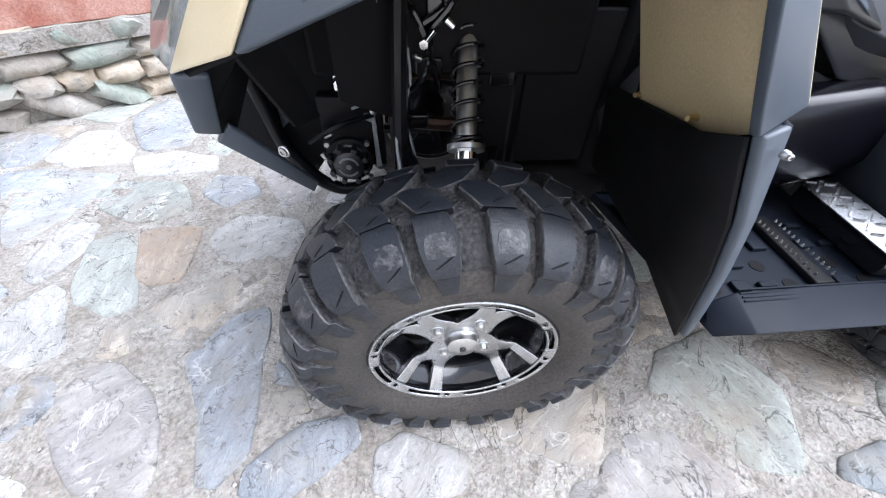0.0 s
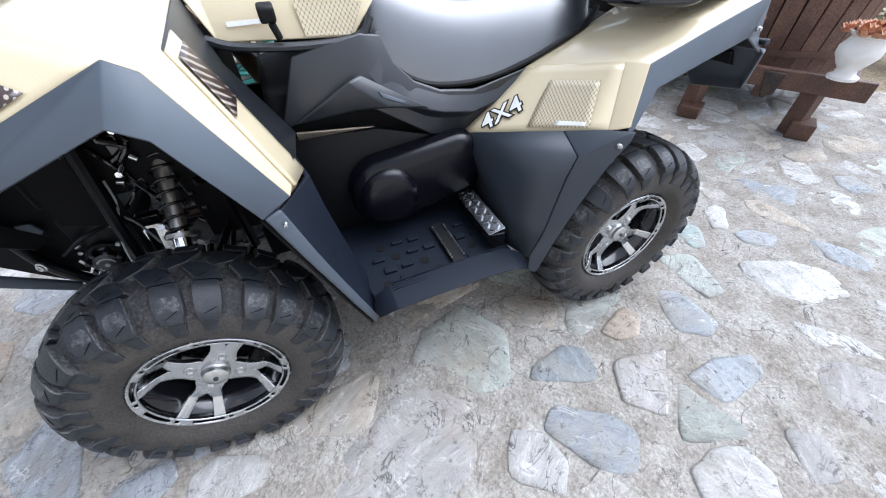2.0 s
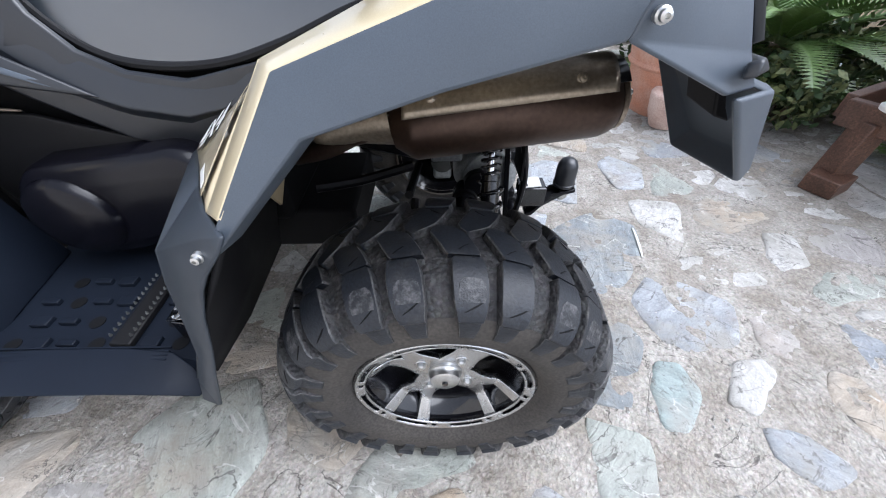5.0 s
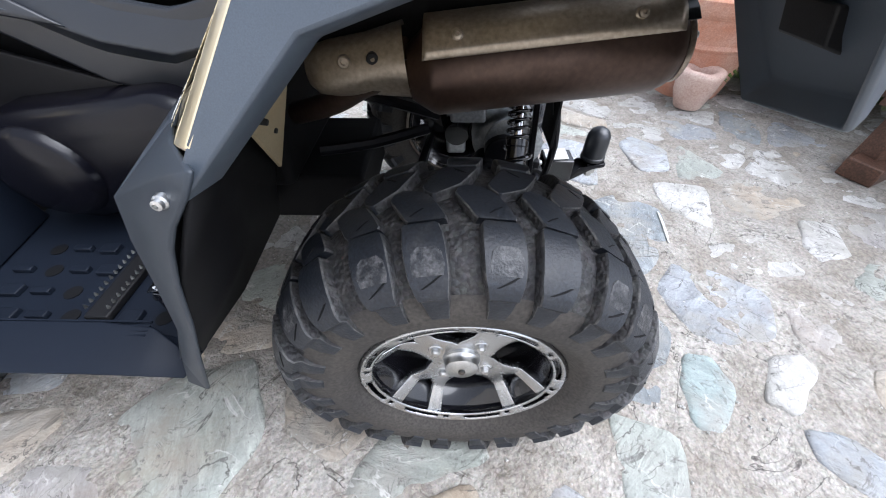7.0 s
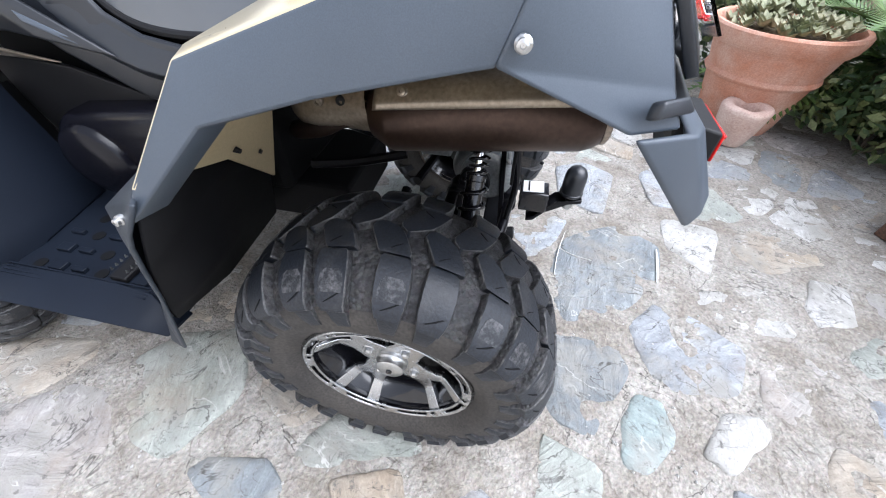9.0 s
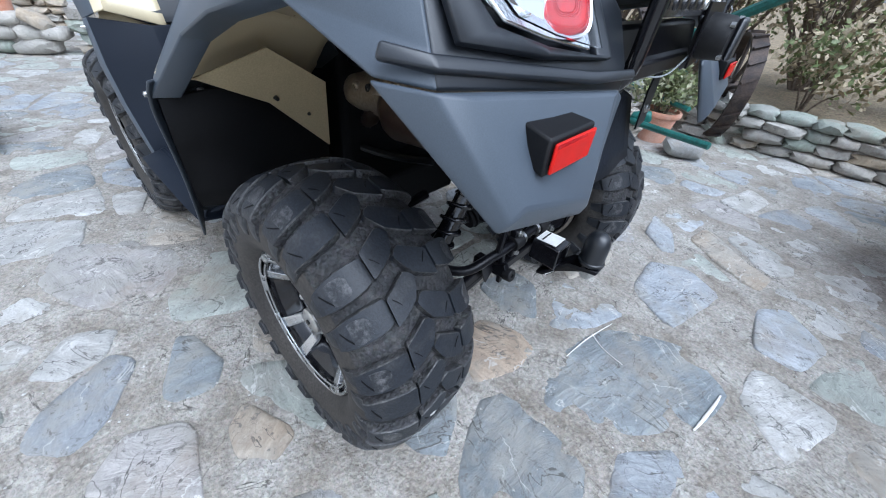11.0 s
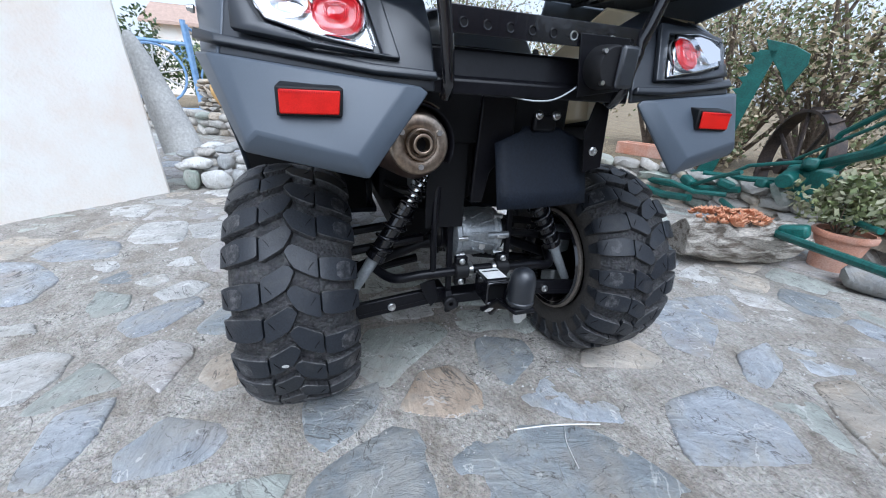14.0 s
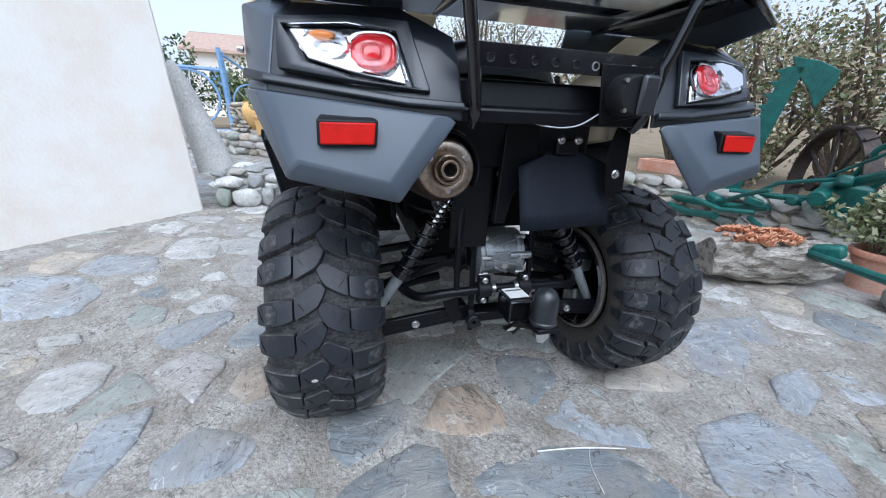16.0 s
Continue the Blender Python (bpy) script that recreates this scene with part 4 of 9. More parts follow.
# rear corner: end cap, lamp housing, lower panel
B("rear_end_cap", [RT[3], RL[3], (1.550, -0.012, 0.838), (1.598, 0.020, 0.833), (1.582, 0.026, 0.862), (1.543, 0.036, 0.947), (1.47, 0.06, 0.988), (1.47, 0.01, 0.985)],
  [(0, 1, 4, 5), (1, 2, 3, 4), (0, 5, 6, 7)], "grey", "grey plastic end cap", thick=0.006, bevel=0.004)
bolt((1.452, -0.036, 0.905), (0, -1, 0.1), 0.0048)
LH = [(1.482, -0.012, 0.885), (1.582, 0.027, 0.862), (1.627, 0.24, 0.835), (1.640, 0.335, 0.832), (1.40, -0.004, 0.968), (1.543, 0.037, 0.947), (1.573, 0.225, 0.940), (1.600, 0.30, 0.915), (1.615, 0.335, 0.885),
      (1.550, -0.010, 0.838), (1.598, 0.021, 0.832), (1.640, 0.31, 0.803), (1.645, 0.335, 0.80), (1.47, 0.06, 0.985), (1.52, 0.24, 0.985), (1.56, 0.335, 0.94)]
# same grey as the panels, its shade put in as a darker material
B("lamp_housing", LH, [(1, 2, 6, 5), (2, 3, 8, 7), (2, 7, 6), (10, 11, 2, 1), (11, 12, 3, 2), (5, 6, 14, 13), (6, 7, 15, 14), (7, 8, 15)], "slate", "grey tail lamp housing coloured dark for its shade", thick=0.008, bevel=0.005)
LP = [(1.550, -0.014, 0.836), (1.600, 0.018, 0.831), (1.640, 0.310, 0.803), (1.670, 0.058, 0.722), (1.684, 0.215, 0.686), (1.660, 0.052, 0.707), (1.676, 0.222, 0.668), (1.600, 0.012, 0.83), (1.646, 0.322, 0.797)]


def inset(quad, k, lift):
    c = sum((Vector(p_) for p_ in quad), Vector()) / 4
    nrm = (Vector(quad[1]) - Vector(quad[0])).cross(Vector(quad[3]) - Vector(quad[0])).normalized()
    nrm = nrm if nrm.x > 0 else -nrm
    return [tuple(Vector(p_).lerp(c, k) + nrm * lift) for p_ in quad]


LP += inset([LP[1], LP[2], LP[4], LP[3]], 0.16, 0.010)
B("rear_lower_panel", LP, [(9, 10, 11, 12), (1, 2, 10, 9), (2, 4, 11, 10), (4, 3, 12, 11), (3, 1, 9, 12), (0, 1, 3, 5), (3, 4, 6, 5), (2, 8, 6, 4)], "grey", "grey lower rear panel", thick=0.008, bevel=0.005)
B("belt_lip", [(1.586, 0.022, 0.858), (1.634, 0.24, 0.832), (1.648, 0.335, 0.828), (1.596, 0.020, 0.846), (1.641, 0.242, 0.820), (1.652, 0.337, 0.817), (1.560, -0.010, 0.866), (1.558, -0.014, 0.852)],
  [(0, 1, 4, 3), (1, 2, 5, 4), (6, 0, 3, 7)], "slate", "dark moulded ledge under the tail lamp", thick=0.012, bevel=0.003, offset=0)
B("lamp_surround", [(1.550, 0.040, 0.944), (1.570, 0.150, 0.952), (1.583, 0.250, 0.950), (1.636, 0.280, 0.842), (1.622, 0.150, 0.852), (1.596, 0.044, 0.866),
                    (1.562, 0.050, 0.932), (1.576, 0.150, 0.939), (1.588, 0.229, 0.933), (1.628, 0.253, 0.845), (1.616, 0.150, 0.860), (1.602, 0.084, 0.877)],
  [(i, (i + 1) % 6, 6 + (i + 1) % 6, 6 + i) for i in range(6)], "slate", "dark moulded frame round the tail lamp", thick=0.010, bevel=0.003, offset=0)
for fm in (lambda p: p, mir):
    rb = [(1.676, 0.098, 0.796), (1.678, 0.190, 0.797), (1.678, 0.187, 0.757), (1.676, 0.097, 0.756)]
    wedge = [(1.622, 0.104, 0.806), (1.628, 0.184, 0.803), (1.640, 0.181, 0.764), (1.634, 0.103, 0.768)]
    holder = P("reflector_holder", facets([fm(p) for p in rb + wedge], [(0, 1, 2, 3), (7, 6, 5, 4), (0, 4, 5, 1), (1, 5, 6, 2), (2, 6, 7, 3), (3, 7, 4, 0)]), "black", "", bevel=0.003)
    rr = [(1.6775, 0.103, 0.792), (1.6795, 0.185, 0.793), (1.6795, 0.182, 0.761), (1.6775, 0.102, 0.760)]
    P("reflector", slab([fm(p) for p in rr], (0.004, 0, 0.0)), "red", "rectangular red reflector", holder, bevel=0.002)
    bm = bmesh.new()
    for k in range(26):
        box(bm, Vector(fm((1.6820, 0.105 + 0.003 * k, 0.7895))), (0.002, 0.0014, 0.0035))
    P("reflector_teeth", bm, "redlens", "", holder, smooth=0, kind="stuff")
    # tail lamp: chrome bowl with indicator and red round lamp
    tl = [(1.564, 0.060, 0.925), (1.577, 0.150, 0.932), (1.585, 0.222, 0.925), (1.622, 0.242, 0.850), (1.612, 0.150, 0.866), (1.604, 0.090, 0.881)]
    bowl = P("lamp_bowl", slab([fm(p) for p in tl], (0.006, 0, 0.002)), "lamp", "chrome tail lamp", bevel=0.004)
    out = Vector((0.86, 0.22 if fm is mir else -0.22, 0.42)).normalized()
    acr = Vector((0, 0, 1)).cross(out).normalized()
    upw = out.cross(acr)
    face = Matrix(((acr.x, upw.x, out.x, 0), (acr.y, upw.y, out.y, 0), (acr.z, upw.z, out.z, 0), (0, 0, 0, 1)))

    def round_square(bm, c, profile, wide, high, p=3.0, n=32):
        """Turns (radius, height) pairs round the lamp's axis with a rounded-square outline."""
        rings = []
        for r, h in profile:
            ring = []
            for j in range(n):
                a = 2 * math.pi * j / n
                k = r / (abs(math.cos(a)) ** p + abs(math.sin(a)) ** p) ** (1 / p)
                ring.append(bm.verts.new(Matrix.Translation(fm(c)) @ face @ Vector((k * wide * math.cos(a), k * high * math.sin(a), h))))
            rings.append(ring)
        for a, b in zip(rings, rings[1:]):
            for j in range(n):
                bm.faces.new((a[j], a[(j + 1) % n], b[(j + 1) % n], b[j]))

    RED, IND = (1.600, 0.190, 0.894), (1.590, 0.116, 0.903)
    bm = bmesh.new()
    round_square(bm, RED, [(0.0001, 0.008), (0.014, 0.010), (0.024, 0.012), (0.0315, 0.010), (0.034, 0.003), (0.034, -0.004)], 1.10, 0.92)
    P("stop_lamp", bm, "redlens", "rounded red stop lamp", bowl, smooth=60)
    bm = bmesh.new()
    for k in range(9):
        round_square(bm, RED, [(0.0115 + 0.0022 * k, 0.0100 + 0.00012 * k), (0.0122 + 0.0022 * k, 0.0108 + 0.00012 * k), (0.0130 + 0.0022 * k, 0.0100 + 0.00012 * k)], 1.10, 0.92)
    P("lens_rings", bm, "redlens", "", bowl, kind="stuff")
    bm = bmesh.new()
    round_square(bm, RED, [(0.034, -0.004), (0.035, 0.009), (0.038, 0.010), (0.040, 0.004), (0.040, -0.006)], 1.10, 0.92)
    P("lamp_ring", bm, "chrome", "", bowl, smooth=60)
    bm = bmesh.new()
    round_square(bm, IND, [(0.0001, 0.007), (0.012, 0.006), (0.020, 0.0), (0.027, -0.002)], 1.30, 0.78, 2.2)
    P("indicator", bm, "lamp", "", bowl, smooth=60)
    bm = bmesh.new()
    round_square(bm, IND, [(0.027, -0.004), (0.028, 0.007), (0.030, 0.008), (0.031, 0.002), (0.031, -0.006)], 1.30, 0.78, 2.2)
    P("indicator_ring", bm, "chrome", "", bowl, smooth=60)
    bm = bmesh.new()
    round_square(bm, (1.583, 0.110, 0.920), [(0.0001, 0.0075), (0.010, 0.006), (0.014, 0.0)], 1.5, 0.42, 2.2)
    P("indicator_bulb", bm, "orange", "", bowl, smooth=60)
    cover = P("lamp_cover", slab([fm((x + 0.015, y, z + 0.006)) for x, y, z in tl], (0.003, 0, 0.001)), "glass", "clear lens", bowl)
    cover.visible_shadow = False

# middle of the tail
P("tail_beam", slab([(1.575, 0.33, 0.872), (1.590, 0.33, 0.80), (1.590, 2 * MID - 0.33, 0.80), (1.575, 2 * MID - 0.33, 0.872)], (0.035, 0, 0)), "frame", "", bevel=0.006)
P("tail_beam_lip", slab([(1.60, 0.33, 0.838), (1.63, 0.33, 0.822), (1.63, 2 * MID - 0.33, 0.822), (1.60, 2 * MID - 0.33, 0.838)], (0, 0, -0.025)), "frame", "", bevel=0.004)
bm = bmesh.new()
box(bm, (1.648, MID, 0.903), (0.004, 0.375, 0.036))
box(bm, (1.636, MID, 0.921), (0.028, 0.375, 0.004))
bar = P("rack_bar", bm, "gloss", "black steel bar with bolt holes", bevel=0.001)
for k in range(9):
    bm = bmesh.new()
    y = 0.375 + 0.04 * k
    lathe(bm, [(0.0052, 0.0), (0.0056, 0.0022), (0.0070, 0.0024), (0.0078, 0.0)], 14, Matrix.Translation((1.650, y, 0.900)) @ Matrix.Rotation(radians(90), 4, "Y"))
    P("bar_hole_rim", bm, "steel" if k in (5, 7) else "gloss", "", bar)
    bm = bmesh.new()
    cyl(bm, (1.648, y, 0.900), (1.6512, y, 0.900), 0.0053, None, 12)
    P("bar_hole", bm, "liner", "", bar)
for fm in (lambda p: p, mir):
    bm = bmesh.new()
    tube(bm, arc_pts([fm(p) for p in ((1.618, 0.362, 0.795), (1.640, 0.358, 0.822), (1.650, 0.345, 0.905), (1.665, 0.318, 1.02), (1.655, 0.300, 1.055), (1.56, 0.29, 1.065))], 5), 0.011, 10)
    P("rack_tube", bm, "gloss", "black steel rack tube")
# trailer socket
bm = bmesh.new()
rot = Matrix.Rotation(radians(90), 4, "Y")
lathe(bm, [(0.0001, 0.03), (0.030, 0.03), (0.034, 0.025), (0.036, 0.0), (0.036, -0.02), (0.0001, -0.02)], 24, Matrix.Translation((1.665, 0.636, 0.855)) @ rot)
sock = P("trailer_socket", bm, "black", "black trailer socket with flip cover")
P("socket_plate", slab([(1.652, 0.585, 0.905), (1.652, 0.69, 0.905), (1.652, 0.69, 0.82), (1.652, 0.60, 0.805)], (0.004, 0, 0)), "frame", "", sock, bevel=0.001)
bm = bmesh.new()
box(bm, (1.70, 0.655, 0.855), (0.012, 0.036, 0.066))
P("socket_cover", bm, "dark", "", sock, bevel=0.008)
for dy, dz in ((-0.026, 0.022), (0.02, 0.03), (-0.02, -0.026)):
    bm = bmesh.new()
    cyl(bm, (1.69, 0.636 + dy, 0.855 + dz), (1.697, 0.636 + dy, 0.855 + dz), 0.004, None, 8)
    P("socket_screw", bm, "steel", "", sock)
bm = bmesh.new()
tube(bm, arc_pts([(1.60, 0.44, 0.815), (1.625, 0.50, 0.797), (1.64, 0.56, 0.798), (1.65, 0.605, 0.825)], 6), 0.0015, 6)
P("cable", bm, "strut", "thin pale cable")

# number plate flap, seen as a plain black flap
bm = bmesh.new()
rows = []
for v in (0.0, 0.05, 0.12, 0.19, 0.35, 0.55, 0.78, 1.0):
    row = []
    for i in range(9):
        u = i / 8
        wd = 0.40 + 0.60 * min(1, max(0, v - 0.03) / 0.16)
        y = 0.612 + (u - 0.5) * 0.225 * wd
        row.append(bm.verts.new((1.535 + 0.055 * v + 0.006 * math.sin(u * 5) * v, y, 0.742 - 0.163 * v + (0.006 * (u - 0.5) if v else 0))))
    rows.append(row)
for a, b in zip(rows, rows[1:]):
    for i in range(8):
        bm.faces.new((a[i], a[i + 1], b[i + 1], b[i]))
flap = P("plate_flap", bm, "cloth", "plain black rubber flap", thick=0.004)
bm = bmesh.new()
box(bm, (1.545, 0.610, 0.752), (0.018, 0.055, 0.035))
P("flap_bracket", bm, "frame", "", flap, bevel=0.006)
for y in (0.590, 0.632):
    bolt((1.556, y, 0.768), (1, 0, 0.2), 0.007)
# added black sheet that covers the bright gap beyond the silencer
P("inner_plate", slab([(1.47, 0.375, 0.60), (1.47, 0.375, 0.50), (1.47, 0.47, 0.50), (1.47, 0.47, 0.78), (1.47, 0.40, 0.78)], (0.006, 0, 0)), "liner", "", bevel=0.001)
P("centre_plate", slab([(1.52, 0.47, 0.80), (1.50, 0.47, 0.57), (1.50, 0.500, 0.57), (1.505, 0.510, 0.64), (1.52, 0.55, 0.70), (1.52, 0.55, 0.80)], (0.012, 0, 0)), "frame", "", bevel=0.004)
P("side_plate", slab([(1.585, 0.700, 0.80), (1.585, 0.735, 0.79), (1.585, 0.745, 0.665), (1.585, 0.70, 0.655), (1.585, 0.685, 0.74)], (0.004, 0, 0)), "frame", "", bevel=0.001)
bolt((1.59, 0.715, 0.70), (1, 0, 0), 0.007)

# rear rack
K = [(1.20, 0.07, 0.990), (1.245, 0.02, 0.965), (1.44, 0.012, 0.985), (1.63, 0.07, 1.005), (1.70, 0.22, 1.02), (1.23, 0.09, 1.045), (1.27, 0.05, 1.05), (1.44, 0.045, 1.06), (1.60, 0.10, 1.07), (1.66, 0.24, 1.075), (1.19, 0.30, 1.0), (1.21, 0.30, 1.055)]
B("rack_rear", K, [(3, 4, 9, 8)], "gloss", "gloss black rear edge of the rack", thick=0.012, bevel=0.005)
B("rack_side", K, [(0, 1, 6, 5), (1, 2, 7, 6), (2, 3, 8, 7), (10, 0, 5, 11)], "grey", "grey plastic rear rack", thick=0.012, bevel=0.005)
for nm, zz, th, mt in (("rack_top", 1.056, 0.012, "grey"), ("rack_underside", 1.040, 0.004, "gloss")):
    rows = ((1.25, 0.09), (1.29, 0.055), (1.44, 0.05), (1.59, 0.10), (1.64, 0.22), (1.65, 0.30), (1.25, 0.30))
    P(nm, slab([(x, y, zz) for x, y in rows], (0, 0, th)), mt, "", bevel=0.003 if mt == "grey" else 0)
    P(nm, slab([mir((x, y, zz)) for x, y in rows], (0, 0, th)), mt, "", bevel=0.003 if mt == "grey" else 0)
    for x0, x1 in ((1.24, 1.405), (1.470, 1.652)):
        P(nm, slab([(x0, 0.30, zz), (x1, 0.30, zz), (x1, 2 * MID - 0.30, zz), (x0, 2 * MID - 0.30, zz)], (0, 0, th)), mt, "", bevel=0.003 if mt == "grey" else 0)
    P(nm, slab([(1.405, 0.30, zz), (1.470, 0.30, zz), (1.470, 0.44, zz), (1.405, 0.44, zz)], (0, 0, th)), mt, "")
for i in range(5):
    bm = bmesh.new()
    tube(bm, arc_pts([(1.23, 0.22 + 0.157 * i, 1.045), (1.42, 0.22 + 0.157 * i, 1.035), (1.64, 0.22 + 0.157 * i, 1.035)], 4), 0.010, 8)
    if i not in (2, 3):
        P("rack_rail", bm, "gloss")
for fm in (lambda p: p, mir):
    bm = bmesh.new()
    tube(bm, arc_pts([fm(p) for p in ((1.27, 0.25, 0.955), (1.185, 0.20, 0.965), (1.160, 0.125, 0.968), (1.185, 0.055, 0.972), (1.25, 0.018, 0.975), (1.30, 0.03, 0.985))], 7), 0.014, 12)
    P("grab_rail", bm, "gloss", "gloss black grab rail")

# seat
bm = bmesh.new()
prof = [(0.585, 1.025, 0.925), (0.66, 1.020, 0.840), (0.74, 0.985, 0.790), (0.84, 0.962, 0.775), (0.95, 0.957, 0.782), (1.06, 0.966, 0.812), (1.16, 0.986, 0.850), (1.25, 0.993, 0.880), (1.33, 0.978, 0.91)]
rows = []
for i, (x, top, low) in enumerate(prof):
    wd = (0.155, 0.185, 0.205, 0.218, 0.225, 0.235, 0.238, 0.225, 0.17)[i]
    row = []
    for j in range(13):
        a = j / 12 * 2 - 1
        yy = math.copysign(abs(a) ** 0.8, a) * wd
        k = max(0.0, (abs(a) - 0.42) / 0.58)
        row.append(bm.verts.new((x - 0.02 * k, MID + yy, top + (low - top) * (k ** 1.5))))
    rows.append(row)
for a, b in zip(rows, rows[1:]):
    for j in range(12):
        bm.faces.new((a[j], a[j + 1], b[j + 1], b[j]))
bm.faces.new([rows[0][j] for j in range(13)])
bm.faces.new([rows[-1][j] for j in range(13)][::-1])
bmesh.ops.recalc_face_normals(bm, faces=bm.faces)
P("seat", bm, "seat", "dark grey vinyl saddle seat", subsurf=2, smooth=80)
bm = bmesh.new()
for s in (1, -1):
    tube(bm, arc_pts([(x - 0.02, MID + s * (w - 0.001), z) for (x, t, z), w in zip(prof, (0.155, 0.185, 0.205, 0.218, 0.225, 0.235, 0.238, 0.225, 0.17))], 5), 0.008, 8)
P("seat_piping", bm, "black")

# tank cover in front of the seat
TC = [(0.262, 0.352, 0.936), (0.555, 0.345, 0.918), (0.615, 0.352, 0.985), (0.60, 0.42, 1.035), (0.25, 0.40, 1.06), (0.22, 0.36, 1.04), (0.42, 0.41, 1.075)]
B("tank_cover", TC, [(0, 1, 2, 6, 4), (2, 3, 6), (0, 4, 5)], "tan", "sand tank cover", thick=0.006, bevel=0.005)
P("tank_top", facets([(0.60, 0.42, 1.035), (0.42, 0.41, 1.075), (0.25, 0.40, 1.06), mir((0.25, 0.40, 1.06)), mir((0.42, 0.41, 1.075)), mir((0.60, 0.42, 1.035))], [(0, 1, 4, 5), (1, 2, 3, 4)]), "grey", "", thick=0.006, bevel=0.006)
TQ = (TC[0], TC[1], TC[2], TC[6])
q = [on_quad((TC[0], TC[1], TC[2], TC[4]), *uv) for uv in ((0.62, 0.05), (0.97, 0.05), (0.94, 0.92), (0.52, 0.80))]
P("tank_print", slab(q, (0, -0.001, 0)), "hextank", "printed honeycomb decal", smooth=0)
w = [on_quad((TC[0], TC[1], TC[2], TC[4]), *uv) for uv in ((0.10, 0.22), (0.34, 0.30), (0.34, 0.38), (0.10, 0.30))]
P("print_bar", slab(w, (0, -0.001, 0)), "paper", "", smooth=0)
bm = bmesh.new()
box(bm, (0.375, 0.325, 0.985), (0.034, 0.03, 0.034), Matrix.Rotation(0.3, 4, "X"))
key = P("ignition_key", bm, "black", "black key head in ignition lock", bevel=0.006)
bm = bmesh.new()
cyl(bm, (0.38, 0.322, 0.965), (0.388, 0.330, 0.935), 0.008, None, 10)
P("key_shaft", bm, "black", "", key)
for s in (lambda p: p, mir):
    bm = bmesh.new()
    tube(bm, arc_pts([s(p) for p in ((0.240, 0.348, 0.945), (0.30, 0.340, 0.925), (0.45, 0.335, 0.912), (0.565, 0.338, 0.918), (0.60, 0.345, 0.955))], 5), 0.010, 8)
    P("tank_frame", bm, "dark")

# flanks under the tank and seat
S = [(0.30, 0.330, 0.60), (0.33, 0.318, 0.735), (0.40, 0.335, 0.895), (0.565, 0.335, 0.925), (0.615, 0.345, 0.915), (0.64, 0.335, 0.850), (0.69, 0.322, 0.800), (0.76, 0.312, 0.770), (0.86, 0.305, 0.758), (1.03, 0.300, 0.795), (0.82, 0.303, 0.636), (0.72, 0.300, 0.655), (0.60, 0.285, 0.735), (0.50, 0.29, 0.80)]
B("side_panel", S, [(1, 2, 3, 13), (3, 4, 5, 13), (5, 6, 12, 13), (6, 7, 11, 12), (7, 8, 10, 11), (8, 9, 10)], "dark", "dark grey side panel", thick=0.01, bevel=0.006)
SHT = [(0.612, 0.346, 0.925), (0.640, 0.336, 0.850), (0.690, 0.324, 0.800), (0.760, 0.314, 0.770), (0.860, 0.307, 0.758), (0.950, 0.304, 0.772), (1.03, 0.300, 0.795)]
SHB = [(0.545, 0.318, 0.872), (0.590, 0.304, 0.806), (0.660, 0.290, 0.752), (0.755, 0.282, 0.722), (0.850, 0.282, 0.706), (0.930, 0.289, 0.722), (1.00, 0.297, 0.765)]
SHC = [(x - 0.02, y + 0.026, z - 0.026) for x, y, z in SHB]
B("side_shoulder", SHT + SHB + SHC, [(i, i + 1, i + 8, i + 7) for i in range(6)] + [(i + 7, i + 8, i + 15, i + 14) for i in range(6)], "slate", "moulded shoulder panel under the seat", thick=0.006, bevel=0.008, segments=3)
B("side_wing", [(0.36, 0.300, 0.755), (0.505, 0.262, 0.845), (0.535, 0.275, 0.85), (0.715, 0.285, 0.735), (0.60, 0.262, 0.765), (0.52, 0.27, 0.775)], [(0, 1, 5), (1, 4, 5), (1, 2, 4), (2, 3, 4)], "dark", "", thick=0.012, bevel=0.006)
# highlight on the dark wing, put in as a paler grey facet
B("wing_inlay", [(0.575, 0.255, 0.812), (0.585, 0.252, 0.796), (0.640, 0.259, 0.770), (0.705, 0.277, 0.741), (0.628, 0.262, 0.784)], [(0, 1, 2, 3, 4)], "grey", "grey facet painted as the highlight on the dark wing", thick=0.004, bevel=0.001)
B("side_lower", [(0.30, 0.345, 0.58), (0.345, 0.312, 0.715), (0.56, 0.302, 0.705), (0.72, 0.312, 0.652), (0.83, 0.318, 0.64), (0.88, 0.32, 0.55), (0.86, 0.33, 0.38), (0.38, 0.34, 0.38)], [(0, 1, 2, 3, 4, 5, 6, 7)], "black", "", thick=0.01, bevel=0.003)
B("side_strip", [(0.36, 0.298, 0.735), (0.50, 0.286, 0.725), (0.56, 0.290, 0.716), (0.36, 0.300, 0.715)], [(0, 1, 2, 3)], "shield", "", thick=0.006, bevel=0.002)
